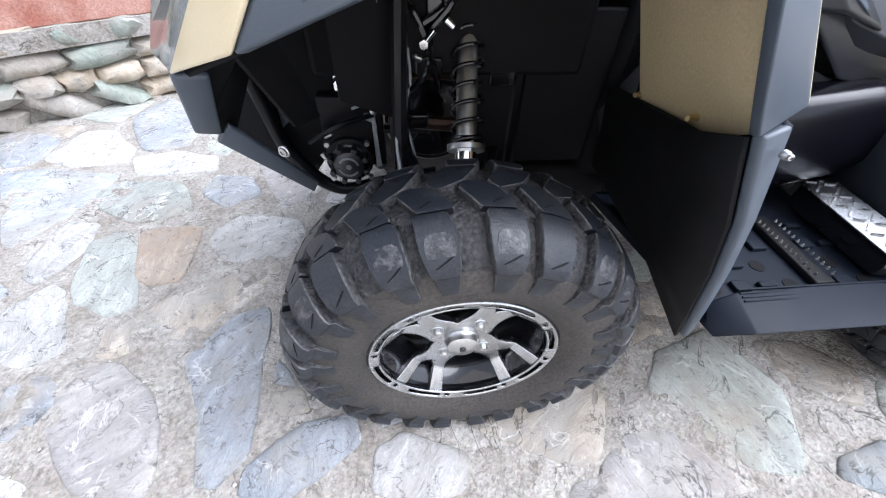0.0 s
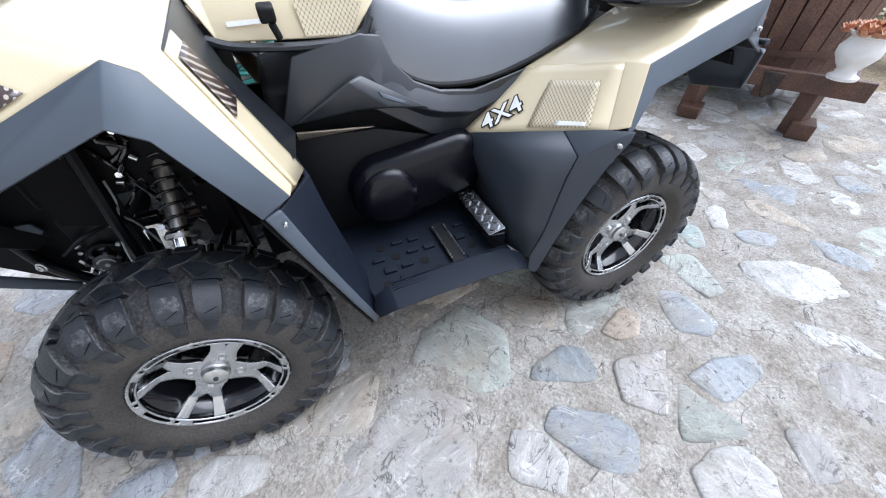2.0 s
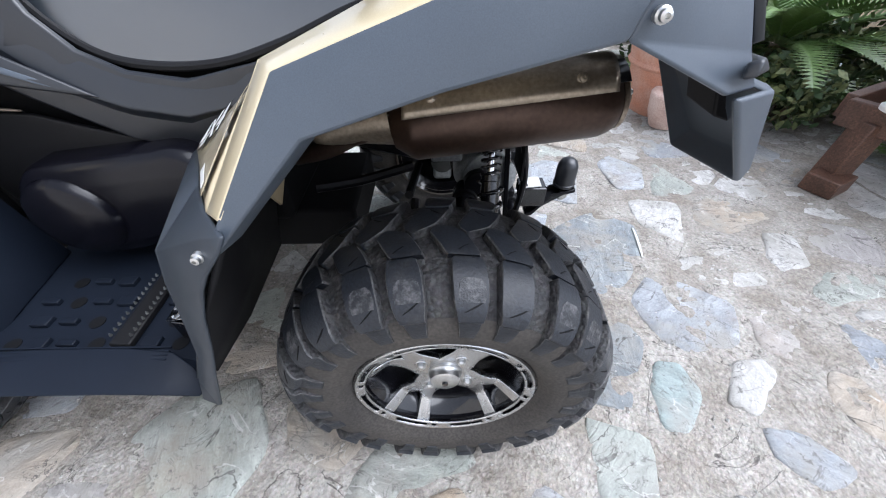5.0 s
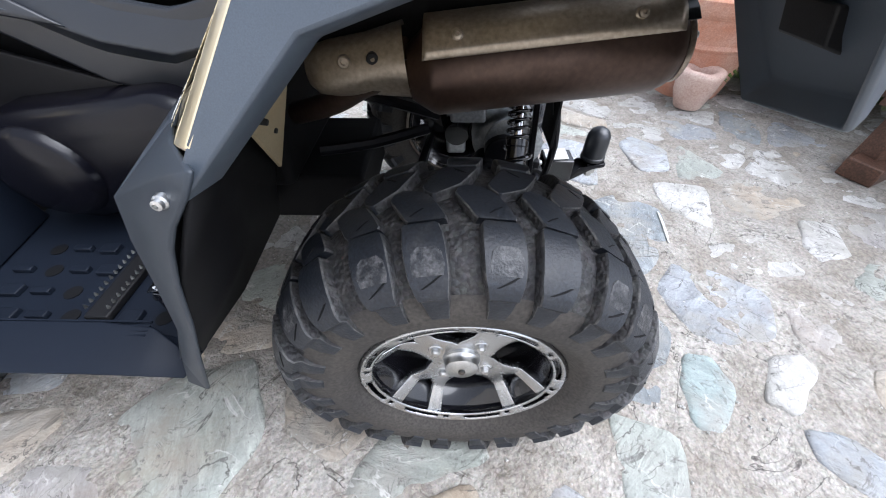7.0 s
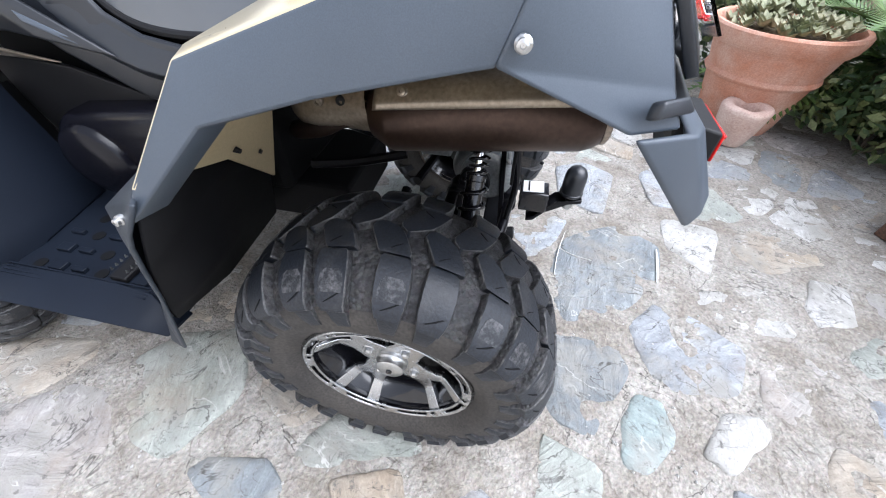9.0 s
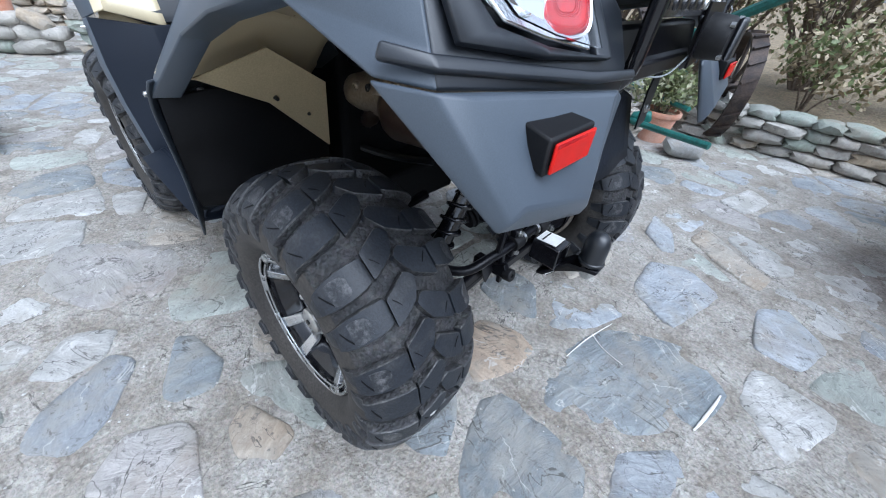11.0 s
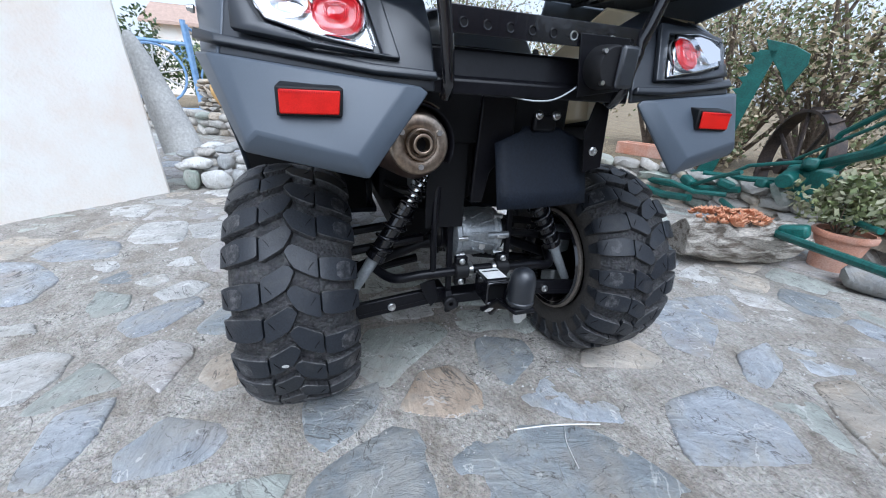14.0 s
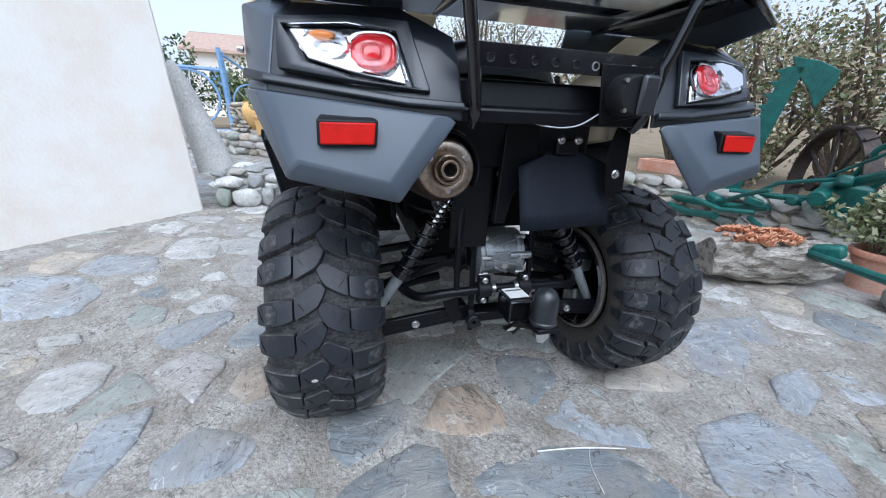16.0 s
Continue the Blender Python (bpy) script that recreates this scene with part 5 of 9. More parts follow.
for fm in (lambda p: p, mir):
    # belt drive cover: long rounded casing with a round boss in front
    bm = bmesh.new()
    ring_f, ring_b = [], []
    c1, r1, c2, r2 = Vector((0.565, 0, 0.520)), 0.112, Vector((0.790, 0, 0.560)), 0.098
    out = []
    for k in range(40):
        a = 2 * math.pi * k / 40
        d = Vector((math.cos(a), 0, math.sin(a)))
        p1, p2 = c1 + d * r1, c2 + d * r2
        out.append(p2 if d.dot(c2 - c1) > 0.0 else p1)
    rings = []
    for inset, y in ((0.0, 0.33), (0.0, 0.262), (0.006, 0.246), (0.020, 0.236), (0.05, 0.232)):
        mid = (c1 + c2) / 2
        ring = []
        for p in out:
            c = c2 if (p - c2).length < (p - c1).length else c1
            d = (p - c).normalized()
            q = p - d * inset
            ring.append(bm.verts.new(fm((q.x, y, q.z))))
        rings.append(ring)
    for a, b in zip(rings, rings[1:]):
        for j in range(40):
            bm.faces.new((a[j], a[(j + 1) % 40], b[(j + 1) % 40], b[j]))
    bm.faces.new(rings[-1])
    case = P("belt_cover", bm, "cvt", "smooth black belt drive cover", smooth=38)
    bm = bmesh.new()
    rt = Matrix.Rotation(radians(90 if fm is not mir else -90), 4, "X")
    lathe(bm, [(0.088, 0.0), (0.084, 0.014), (0.072, 0.024), (0.045, 0.029), (0.0001, 0.031)], 32, Matrix.Translation(fm((0.560, 0.236, 0.522))) @ rt)
    P("cover_boss", bm, "cvt", "", case, smooth=60)

# dark core that fills the bike: added black boxes for its shaded depth
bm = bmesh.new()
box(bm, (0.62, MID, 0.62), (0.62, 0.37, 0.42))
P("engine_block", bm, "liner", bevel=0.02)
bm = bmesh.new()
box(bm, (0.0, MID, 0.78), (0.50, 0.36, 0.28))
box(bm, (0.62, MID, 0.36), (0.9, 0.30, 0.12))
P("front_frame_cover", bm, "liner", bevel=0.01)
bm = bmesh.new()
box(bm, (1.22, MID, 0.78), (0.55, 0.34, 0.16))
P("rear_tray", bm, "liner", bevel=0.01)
# added black sheets that close light gaps and give the nose its deep shade
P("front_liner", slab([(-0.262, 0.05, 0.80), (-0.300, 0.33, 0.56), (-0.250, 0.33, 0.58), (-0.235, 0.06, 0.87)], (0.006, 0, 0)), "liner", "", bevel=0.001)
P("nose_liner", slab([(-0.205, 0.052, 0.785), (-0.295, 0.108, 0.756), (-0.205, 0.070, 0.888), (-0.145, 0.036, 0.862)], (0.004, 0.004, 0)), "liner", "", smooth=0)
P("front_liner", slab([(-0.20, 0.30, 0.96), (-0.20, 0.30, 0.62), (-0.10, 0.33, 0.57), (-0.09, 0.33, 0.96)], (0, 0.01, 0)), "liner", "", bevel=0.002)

# front bumper, bull bar and winch
B("bumper_wing", [(-0.330, 0.082, 0.742), (-0.376, 0.152, 0.640), (-0.350, 0.170, 0.628), (-0.298, 0.098, 0.735), (-0.42, 0.24, 0.72), (-0.42, 0.26, 0.66)], [(0, 1, 2, 3), (0, 4, 5, 1)], "grey", "", thick=0.012, bevel=0.004)
# the cavity's shade behind the bull bar, put in as near-black sheets
B("bumper_body", [(-0.228, 0.040, 0.778), (-0.316, 0.092, 0.738), (-0.362, 0.165, 0.636), (-0.345, 0.200, 0.615), (-0.292, 0.352, 0.425), (-0.285, 0.400, 0.43), (-0.335, 0.360, 0.62), (-0.265, 0.22, 0.76), (-0.19, 0.06, 0.83)], [(0, 1, 2, 7, 8), (2, 3, 7)], "liner", "black sheet for the shaded cavity behind the bumper", thick=0.006)
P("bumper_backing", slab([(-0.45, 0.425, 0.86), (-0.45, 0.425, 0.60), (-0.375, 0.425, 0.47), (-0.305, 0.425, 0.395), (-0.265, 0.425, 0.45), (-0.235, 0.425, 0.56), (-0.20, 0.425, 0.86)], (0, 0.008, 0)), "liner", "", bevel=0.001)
P("winch_guard", slab([(-0.345, 0.405, 0.594), (-0.316, 0.405, 0.591), (-0.304, 0.405, 0.563), (-0.347, 0.405, 0.519)], (0.004, 0.006, 0)), "grey", "", bevel=0.002)
B("skid_wing", [(-0.338, 0.175, 0.640), (-0.372, 0.190, 0.606), (-0.300, 0.348, 0.392), (-0.282, 0.338, 0.425)], [(0, 1, 2, 3)], "grey", "", thick=0.010, bevel=0.003)
BULL = ((-0.355, 0.355, 0.74), (-0.370, 0.385, 0.638), (-0.358, 0.386, 0.545), (-0.345, 0.387, 0.482), (-0.313, 0.385, 0.43), (-0.275, 0.386, 0.388), (-0.227, 0.388, 0.372), (-0.15, 0.40, 0.38), (-0.02, 0.42, 0.39))
for fm in (lambda p: p, mir):
    bm = bmesh.new()
    tube(bm, arc_pts([fm(p) for p in BULL], 6), 0.015, 10)
    P("bull_bar", bm, "frame", "black steel bull bar tube")
    bolt(fm((-0.347, 0.371, 0.484)), (-0.4, -1 if fm is not mir else 1, 0), 0.010)
bm = bmesh.new()
cyl(bm, (-0.215, 0.380, 0.452), (-0.215, 0.70, 0.452), 0.052, None, 24)
winch = P("winch", bm, "black", "black electric winch with round clutch knob", bevel=0.004)
bm = bmesh.new()
lathe(bm, [(0.0001, 0.03), (0.026, 0.03), (0.033, 0.026), (0.036, 0.006), (0.048, 0.0), (0.048, -0.02)], 20, Matrix.Translation((-0.215, 0.384, 0.452)) @ AX_Y)
knob = P("clutch_knob", bm, "dark", "", winch)
bm = bmesh.new()
for a0 in (20, 200):
    for k in range(8):
        a = radians(a0 + k * 17)
        box(bm, (-0.215 + 0.021 * math.cos(a), 0.3535, 0.452 + 0.021 * math.sin(a)), (0.0048, 0.0012, 0.0065), Matrix.Rotation(-a, 4, "Y"))
cyl(bm, (-0.215, 0.3545, 0.452), (-0.215, 0.353, 0.452), 0.006, None, 12)
P("knob_print", bm, "cast", "", winch, smooth=0)
for a in (45, 135, 225, 315):
    bm = bmesh.new()
    c = Vector((-0.215 + 0.06 * math.cos(radians(a)), 0.384, 0.452 + 0.06 * math.sin(radians(a))))
    cyl(bm, c, c - Vector((0, 0.01, 0)), 0.006, None, 6)
    P("winch_bolt", bm, "steel", "", winch)
P("winch_bracket", slab([(-0.172, 0.392, 0.555), (-0.150, 0.392, 0.555), (-0.146, 0.392, 0.43), (-0.158, 0.392, 0.425), (-0.158, 0.392, 0.535), (-0.176, 0.392, 0.543)], (0, 0.006, 0)), "strut", "", winch, bevel=0.001)
for k in range(8):
    bm = bmesh.new()
    a = radians(22.5 + 45 * k)
    cyl(bm, (-0.215 + 0.040 * math.cos(a), 0.352, 0.452 + 0.040 * math.sin(a)), (-0.215 + 0.040 * math.cos(a), 0.380, 0.452 + 0.040 * math.sin(a)), 0.0065, None, 10)
    P("knob_grip", bm, "dark", "", winch, bevel=0.002)
bm = bmesh.new()
box(bm, (-0.20, 0.41, 0.51), (0.13, 0.03, 0.16))
P("winch_plate", bm, "frame", "", winch, bevel=0.004)


# added black sheet for the dark gap between skid wing and tube
P("bumper_side_plate", slab([(-0.371, 0.405, 0.651), (-0.475, 0.405, 0.528), (-0.402, 0.405, 0.456), (-0.314, 0.405, 0.375), (-0.306, 0.405, 0.388), (-0.337, 0.405, 0.444), (-0.368, 0.405, 0.565)], (0, 0.006, 0)), "liner", "", smooth=0)


# suspension
def shock(bot, top, body, spring, r=0.026, turns=8, body_mat="chrome", frac=0.62, lower="chrome"):
    bot, top = Vector(bot), Vector(top)
    d = top - bot
    bm = bmesh.new()
    cyl(bm, bot + d * 0.02, bot + d * 0.34, r * 0.72, None, 18)
    cyl(bm, bot, bot + d * 0.04, r * 0.9, None, 18)
    s = P("shock_absorber", bm, lower, "coil-over shock absorber", bevel=0.001)
    bm = bmesh.new()
    cyl(bm, bot + d * 0.28, top, r * 0.68, None, 18)
    P("damper_body", bm, body_mat, "", s)
    bm = bmesh.new()
    q = d.to_track_quat("Z", "Y")
    pts = []
    for k in range(turns * 14 + 1):
        a = 2 * math.pi * k / 14
        h = 0.30 + 0.68 * k / (turns * 14)
        pts.append(bot + d * h + q @ Vector((r * math.cos(a), r * math.sin(a), 0)))
    tube(bm, pts, 0.0038, 6)
    P("coil_spring", bm, "gloss", "", s, smooth=60)
    for lo_, hi_ in ((0.27, 0.30), (0.98, 1.03)):
        bm = bmesh.new()
        cyl(bm, bot + d * lo_, bot + d * hi_, r * 1.25, None, 18)
        P("spring_seat", bm, body_mat, "", s, bevel=0.001)
    return s


def arm(pts, r=0.014, name="suspension_arm"):
    bm = bmesh.new()
    tube(bm, pts, r, 8)
    return P(name, bm, "frame")


for fm in (lambda p: p, mir):
    shock(fm((0.016, 0.180, 0.475)), fm((0.034, 0.415, 0.755)), "chrome", "gloss", r=0.028, turns=8, body_mat="steel")
    for dx in (-0.10, 0.12):
        arm([fm((0.0, 0.13, 0.30)), fm((dx * 0.6, 0.28, 0.31)), fm((dx, 0.42, 0.34))])
        arm([fm((0.01, 0.14, 0.43)), fm((dx * 0.6, 0.28, 0.46)), fm((dx, 0.41, 0.49))], 0.012)
    arm([fm((0.07, 0.13, 0.38)), fm((0.09, 0.42, 0.42))], 0.008, "tie_rod")
    arm([fm((0.0, 0.10, 0.295)), fm((0.0, 0.45, 0.36))], 0.014, "drive_shaft")
    bm = bmesh.new()
    tube(bm, arc_pts([fm(p) for p in ((-0.095, 0.22, 0.50), (-0.104, 0.26, 0.555), (-0.096, 0.285, 0.60), (-0.076, 0.30, 0.648), (-0.078, 0.32, 0.70))], 6), 0.0028, 8)
    P("brake_hose", bm, "strut", "grey brake hose")
    bm = bmesh.new()
    tube(bm, arc_pts([fm(p) for p in ((-0.085, 0.24, 0.36), (-0.095, 0.28, 0.60), (-0.08, 0.32, 0.92))], 4), 0.014, 8)
    P("frame_tube", bm, "frame")
    bm = bmesh.new()
    tube(bm, [fm(p) for p in ((-0.11, 0.36, 0.44), (-0.10, 0.36, 0.90))], 0.012, 8)
    tube(bm, [fm(p) for p in ((0.14, 0.37, 0.38), (0.13, 0.37, 0.90))], 0.014, 8)
    P("frame_tube", bm, "frame")
    for c, sz in (((-0.04, 0.37, 0.66), (0.05, 0.04, 0.03)), ((0.06, 0.38, 0.72), (0.04, 0.04, 0.05)), ((-0.03, 0.36, 0.76), (0.03, 0.03, 0.06)), ((0.10, 0.37, 0.64), (0.05, 0.03, 0.035)), ((-0.07, 0.375, 0.55), (0.06, 0.03, 0.03))):
        bm = bmesh.new()
        box(bm, fm(c), sz)
        P("wiring_block", bm, "gloss", bevel=0.004)
    for n_, pts_, r_, mt_ in (("hose", ((-0.11, 0.36, 0.80), (-0.06, 0.34, 0.74), (-0.04, 0.35, 0.66), (-0.09, 0.36, 0.60)), 0.0055, "gloss"),
                              ("hose", ((-0.02, 0.36, 0.84), (0.00, 0.34, 0.77), (-0.04, 0.34, 0.71), (-0.02, 0.36, 0.62)), 0.0065, "gloss"),
                              ("hose", ((-0.05, 0.35, 0.86), (-0.015, 0.335, 0.82), (-0.05, 0.335, 0.79), (-0.01, 0.34, 0.76), (-0.05, 0.345, 0.73)), 0.0075, "gloss"),
                              ("cable", ((-0.19, 0.36, 0.58), (-0.13, 0.35, 0.60), (-0.09, 0.35, 0.56), (-0.07, 0.35, 0.48)), 0.0030, "strut"),
                              ("cable", ((-0.29, 0.375, 0.50), (-0.22, 0.36, 0.545), (-0.15, 0.365, 0.565)), 0.0050, "frame"),
                              ("cross_tube", ((-0.09, 0.40, 0.535), (0.0, 0.39, 0.53), (0.10, 0.40, 0.525)), 0.0150, "exhaust"),
                              ("liner_seam", ((-0.128, 0.31, 0.93), (-0.122, 0.325, 0.76), (-0.118, 0.335, 0.60)), 0.0022, "strut")):
        bm = bmesh.new()
        tube(bm, arc_pts([fm(p) for p in pts_], 6), r_, 8)
        P(n_, bm, mt_)
    for c, d_, r_, mt_ in (((-0.045, 0.34, 0.705), (0.014, -0.006, 0.018), 0.007, "chrome"), ((-0.055, 0.345, 0.675), (-0.012, -0.004, 0.006), 0.006, "steel"), ((-0.01, 0.345, 0.735), (0.012, -0.005, -0.01), 0.008, "chrome"),
                           ((-0.255, 0.375, 0.515), (0.016, -0.004, 0.008), 0.006, "steel"), ((-0.27, 0.375, 0.475), (0.008, -0.004, -0.014), 0.006, "steel"), ((-0.15, 0.36, 0.575), (0.006, -0.006, 0.004), 0.008, "steel"), ((0.055, 0.37, 0.60), (0.01, -0.006, 0.0), 0.009, "gloss"), ((0.065, 0.37, 0.55), (0.012, -0.006, 0.0), 0.010, "gloss")):
        bm = bmesh.new()
        cyl(bm, fm(c), fm((c[0] + d_[0], c[1] + d_[1], c[2] + d_[2])), r_, r_ * 0.8, 10)
        P("fitting", bm, mt_)
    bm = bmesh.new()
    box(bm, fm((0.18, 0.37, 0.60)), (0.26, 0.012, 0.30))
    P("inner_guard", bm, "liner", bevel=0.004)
    for c in ((-0.05, 0.345, 0.70), (0.05, 0.35, 0.67), (-0.01, 0.345, 0.80), (0.075, 0.355, 0.78)):
        bm = bmesh.new()
        cyl(bm, fm(c), fm((c[0], c[1] - 0.012, c[2])), 0.008, None, 6)
        P("frame_nut", bm, "chrome")

# rear underside
for fm in (lambda p: p, mir):
    lo_, hi_ = Vector(fm((1.385, 0.185, 0.265))), Vector(fm((1.402, 0.425, 0.655)))
    ax_, q_ = hi_ - lo_, (hi_ - lo_).to_track_quat("Z", "Y")
    bm = bmesh.new()
    cyl(bm, lo_, lo_ + ax_ * 0.34, 0.0125, 0.0165, 18)
    leg = P("shock_absorber", bm, "strut", "grey rear strut with black coil springs")
    bm = bmesh.new()
    cyl(bm, lo_ + ax_ * 0.33, lo_ + ax_ * 0.37, 0.027, 0.025, 20)
    cyl(bm, lo_ + ax_ * 0.37, lo_ + ax_ * 0.66, 0.0225, 0.0210, 20)
    cyl(bm, lo_ + ax_ * 0.66, lo_ + ax_ * 0.69, 0.022, 0.022, 20)
    P("damper_body", bm, "gloss", "", leg, bevel=0.001)
    bm = bmesh.new()
    cyl(bm, lo_ + ax_ * 0.69, hi_, 0.009, None, 14)
    P("damper_rod", bm, "chrome", "", leg)
    for f0, f1, rad, turns, wire in ((0.37, 0.66, 0.0275, 4, 0.0046), (0.69, 0.99, 0.0205, 9, 0.0034)):
        bm = bmesh.new()
        tube(bm, [lo_ + ax_ * (f0 + (f1 - f0) * k / (turns * 14)) + q_ @ Vector((rad * math.cos(2 * math.pi * k / 14), rad * math.sin(2 * math.pi * k / 14), 0)) for k in range(turns * 14 + 1)], wire, 6)
        P("coil_spring", bm, "gloss", "", leg, smooth=60)
    arm([fm((1.425, 0.17, 0.250)), fm((1.425, 0.43, 0.285))], 0.016)
    bm = bmesh.new()
    box(bm, fm((1.432, 0.30, 0.272)), (0.016, 0.28, 0.045), Matrix.Rotation(radians(7 if fm is not mir else -7), 4, "X"))
    P("arm_plate", bm, "frame", bevel=0.003)
    arm([fm((1.20, 0.17, 0.250)), fm((1.18, 0.43, 0.285))], 0.015)
    arm([fm((1.36, 0.18, 0.400)), fm((1.36, 0.40, 0.43))], 0.013)
    arm([fm((1.22, 0.18, 0.400)), fm((1.22, 0.40, 0.43))], 0.013)
    bm = bmesh.new()
    tube(bm, [fm((1.29, 0.10, 0.295)), fm((1.30, 0.19, 0.31)), fm((1.33, 0.40, 0.40)), fm((1.35, 0.46, 0.42))], [0.016, 0.016, 0.016, 0.03], 12)
    P("drive_shaft", bm, "frame")
    bm = bmesh.new()
    for k in range(5):
        cyl(bm, fm((1.345 + 0.002 * k, 0.425 + 0.011 * k, 0.405 + 0.003 * k)), fm((1.346 + 0.002 * k, 0.433 + 0.011 * k, 0.407 + 0.003 * k)), 0.030 + 0.004 * (k % 2), None, 16)
    P("drive_boot", bm, "black")
    bm = bmesh.new()
    box(bm, fm((1.29, 0.165, 0.30)), (0.07, 0.05, 0.22))
    P("wheel_carrier", bm, "cast", bevel=0.012)
    for p in ((1.438, 0.18, 0.255), (1.445, 0.30, 0.27)):
        bolt(fm(p), (1, 0, 0), 0.008)
# anti-roll bar
bm = bmesh.new()
tube(bm, arc_pts([(1.34, 0.25, 0.36), (1.44, 0.30, 0.355), (1.470, 0.38, 0.372), (1.475, MID, 0.378), mir((1.470, 0.38, 0.372)), mir((1.44, 0.30, 0.355)), mir((1.34, 0.25, 0.36))], 6), 0.0125, 10)
P("anti_roll_bar", bm, "frame", "black anti-roll bar")
for y in (0.475, 0.590):
    bm = bmesh.new()
    cyl(bm, (1.475, y - 0.018, 0.378), (1.475, y + 0.018, 0.378), 0.022, None, 16)
    c = P("bar_clamp", bm, "black", bevel=0.003)
    bm = bmesh.new()
    s = 1 if y < MID else -1
    cyl(bm, (1.475, y + s * 0.020, 0.378), (1.475, y + s * 0.030, 0.378), 0.0175, None, 16)
    P("clamp_ring", bm, "steel", "", c)
    for dz in (0.028, -0.03):
        bm = bmesh.new()
        box(bm, (1.472, y, 0.378 + dz), (0.02, 0.032, 0.022))
        P("clamp_foot", bm, "frame", "", c, bevel=0.003)
        bolt((1.484, y, 0.378 + dz), (1, 0, 0), 0.006)
for y in (0.448, 0.612):
    bm = bmesh.new()
    box(bm, (1.455, y, 0.43), (0.012, 0.014, 0.36), Matrix.Rotation(radians(-4), 4, "Y"))
    P("rear_frame_post", bm, "frame", bevel=0.002)
bm = bmesh.new()
box(bm, (1.440, MID, 0.285), (0.05, 0.19, 0.03))
cyl(bm, (1.46, 0.455, 0.270), (1.46, 0.478, 0.270), 0.016, None, 12)
box(bm, (1.42, 0.43, 0.290), (0.05, 0.03, 0.05))
P("rear_cross_member", bm, "frame", bevel=0.004)
bm = bmesh.new()
lathe(bm, [(0.006, -0.011), (0.014, -0.012), (0.0175, -0.009), (0.0175, 0.009), (0.014, 0.012), (0.006, 0.011), (0.006, -0.011)], 22, Matrix.Translation((1.494, 0.445, 0.294)) @ Matrix.Rotation(radians(80), 4, "Y"))
P("frame_bushing", bm, "black")
P("bushing_bracket", slab([(1.440, 0.435, 0.300), (1.480, 0.435, 0.322), (1.492, 0.435, 0.300), (1.484, 0.435, 0.280), (1.445, 0.435, 0.276)], (0, 0.018, 0)), "frame", "", bevel=0.002)
P("arm_bracket", slab([(1.448, 0.372, 0.335), (1.448, 0.412, 0.345), (1.448, 0.428, 0.290), (1.448, 0.405, 0.262), (1.448, 0.385, 0.300)], (0.006, 0, 0)), "frame", "", bevel=0.001)
# final drive housing
bm = bmesh.new()
lathe(bm, [(0.0001, -0.06), (0.045, -0.058), (0.062, -0.045), (0.066, -0.01), (0.066, 0.03), (0.058, 0.05), (0.04, 0.056), (0.0001, 0.057)], 28, Matrix.Translation((1.385, 0.535, 0.452)) @ Matrix.Rotation(radians(90), 4, "X"))
gear = P("final_drive", bm, "cast", "cast aluminium final drive housing", smooth=50)
bm = bmesh.new()
lathe(bm, [(0.0001, -0.062), (0.052, -0.062), (0.060, -0.056), (0.060, -0.048), (0.054, -0.042), (0.056, 0.0), (0.053, 0.040), (0.062, 0.046), (0.062, 0.056), (0.05, 0.062), (0.0001, 0.062)], 30, Matrix.Translation((1.412, 0.522, 0.458)) @ Matrix.Rotation(radians(90), 4, "X") @ Matrix.Scale(1.08, 4))
P("drive_cover", bm, "cast", "", gear, smooth=40)
for k, a in enumerate((-30, -5, 20, 45, 70)):
    bm = bmesh.new()
    c = Vector((1.412 + 0.058 * math.cos(radians(a)), 0.525 + 0.006 * (k % 2), 0.455 + 0.058 * math.sin(radians(a))))
    box(bm, c, (0.012, 0.070 if k % 2 else 0.045, 0.006), Matrix.Rotation(radians(-a), 4, "Y") @ Matrix.Rotation(0.25 * (k - 2), 4, "X"))
    P("housing_rib", bm, "cast", "", gear, bevel=0.002)
for y in (0.475, 0.580):
    for a in (-40, 10, 60):
        bm = bmesh.new()
        c = Vector((1.412 + 0.064 * math.cos(radians(a)), y, 0.455 + 0.064 * math.sin(radians(a))))
        cyl(bm, c - Vector((0, 0.012, 0)), c + Vector((0, 0.012, 0)), 0.007, None, 10)
        P("flange_bolt", bm, "steel", "", gear)
bm = bmesh.new()
cyl(bm, (1.468, 0.545, 0.468), (1.475, 0.600, 0.470), 0.009, None, 12)
P("breather", bm, "cast", "", gear)
bm = bmesh.new()
cyl(bm, (1.462, 0.53, 0.440), (1.474, 0.53, 0.440), 0.010, None, 6)
P("drain_plug", bm, "steel", "", gear)
for y in (0.455, 0.612):
    bm = bmesh.new()
    cyl(bm, (1.385, y - 0.02, 0.45), (1.385, y + 0.02, 0.45), 0.04, None, 20)
    P("output_flange", bm, "frame", "", gear, bevel=0.004)

# pebble caught in the rear tread
bm = bmesh.new()
bmesh.ops.create_icosphere(bm, subdivisions=2, radius=0.0085, matrix=Matrix.Translation((1.604, 0.051, 0.264)) @ Matrix.Diagonal((0.8, 1.25, 0.75, 1)))
P("caught_pebble", bm, "st_white", "pale pebble caught in the tread")

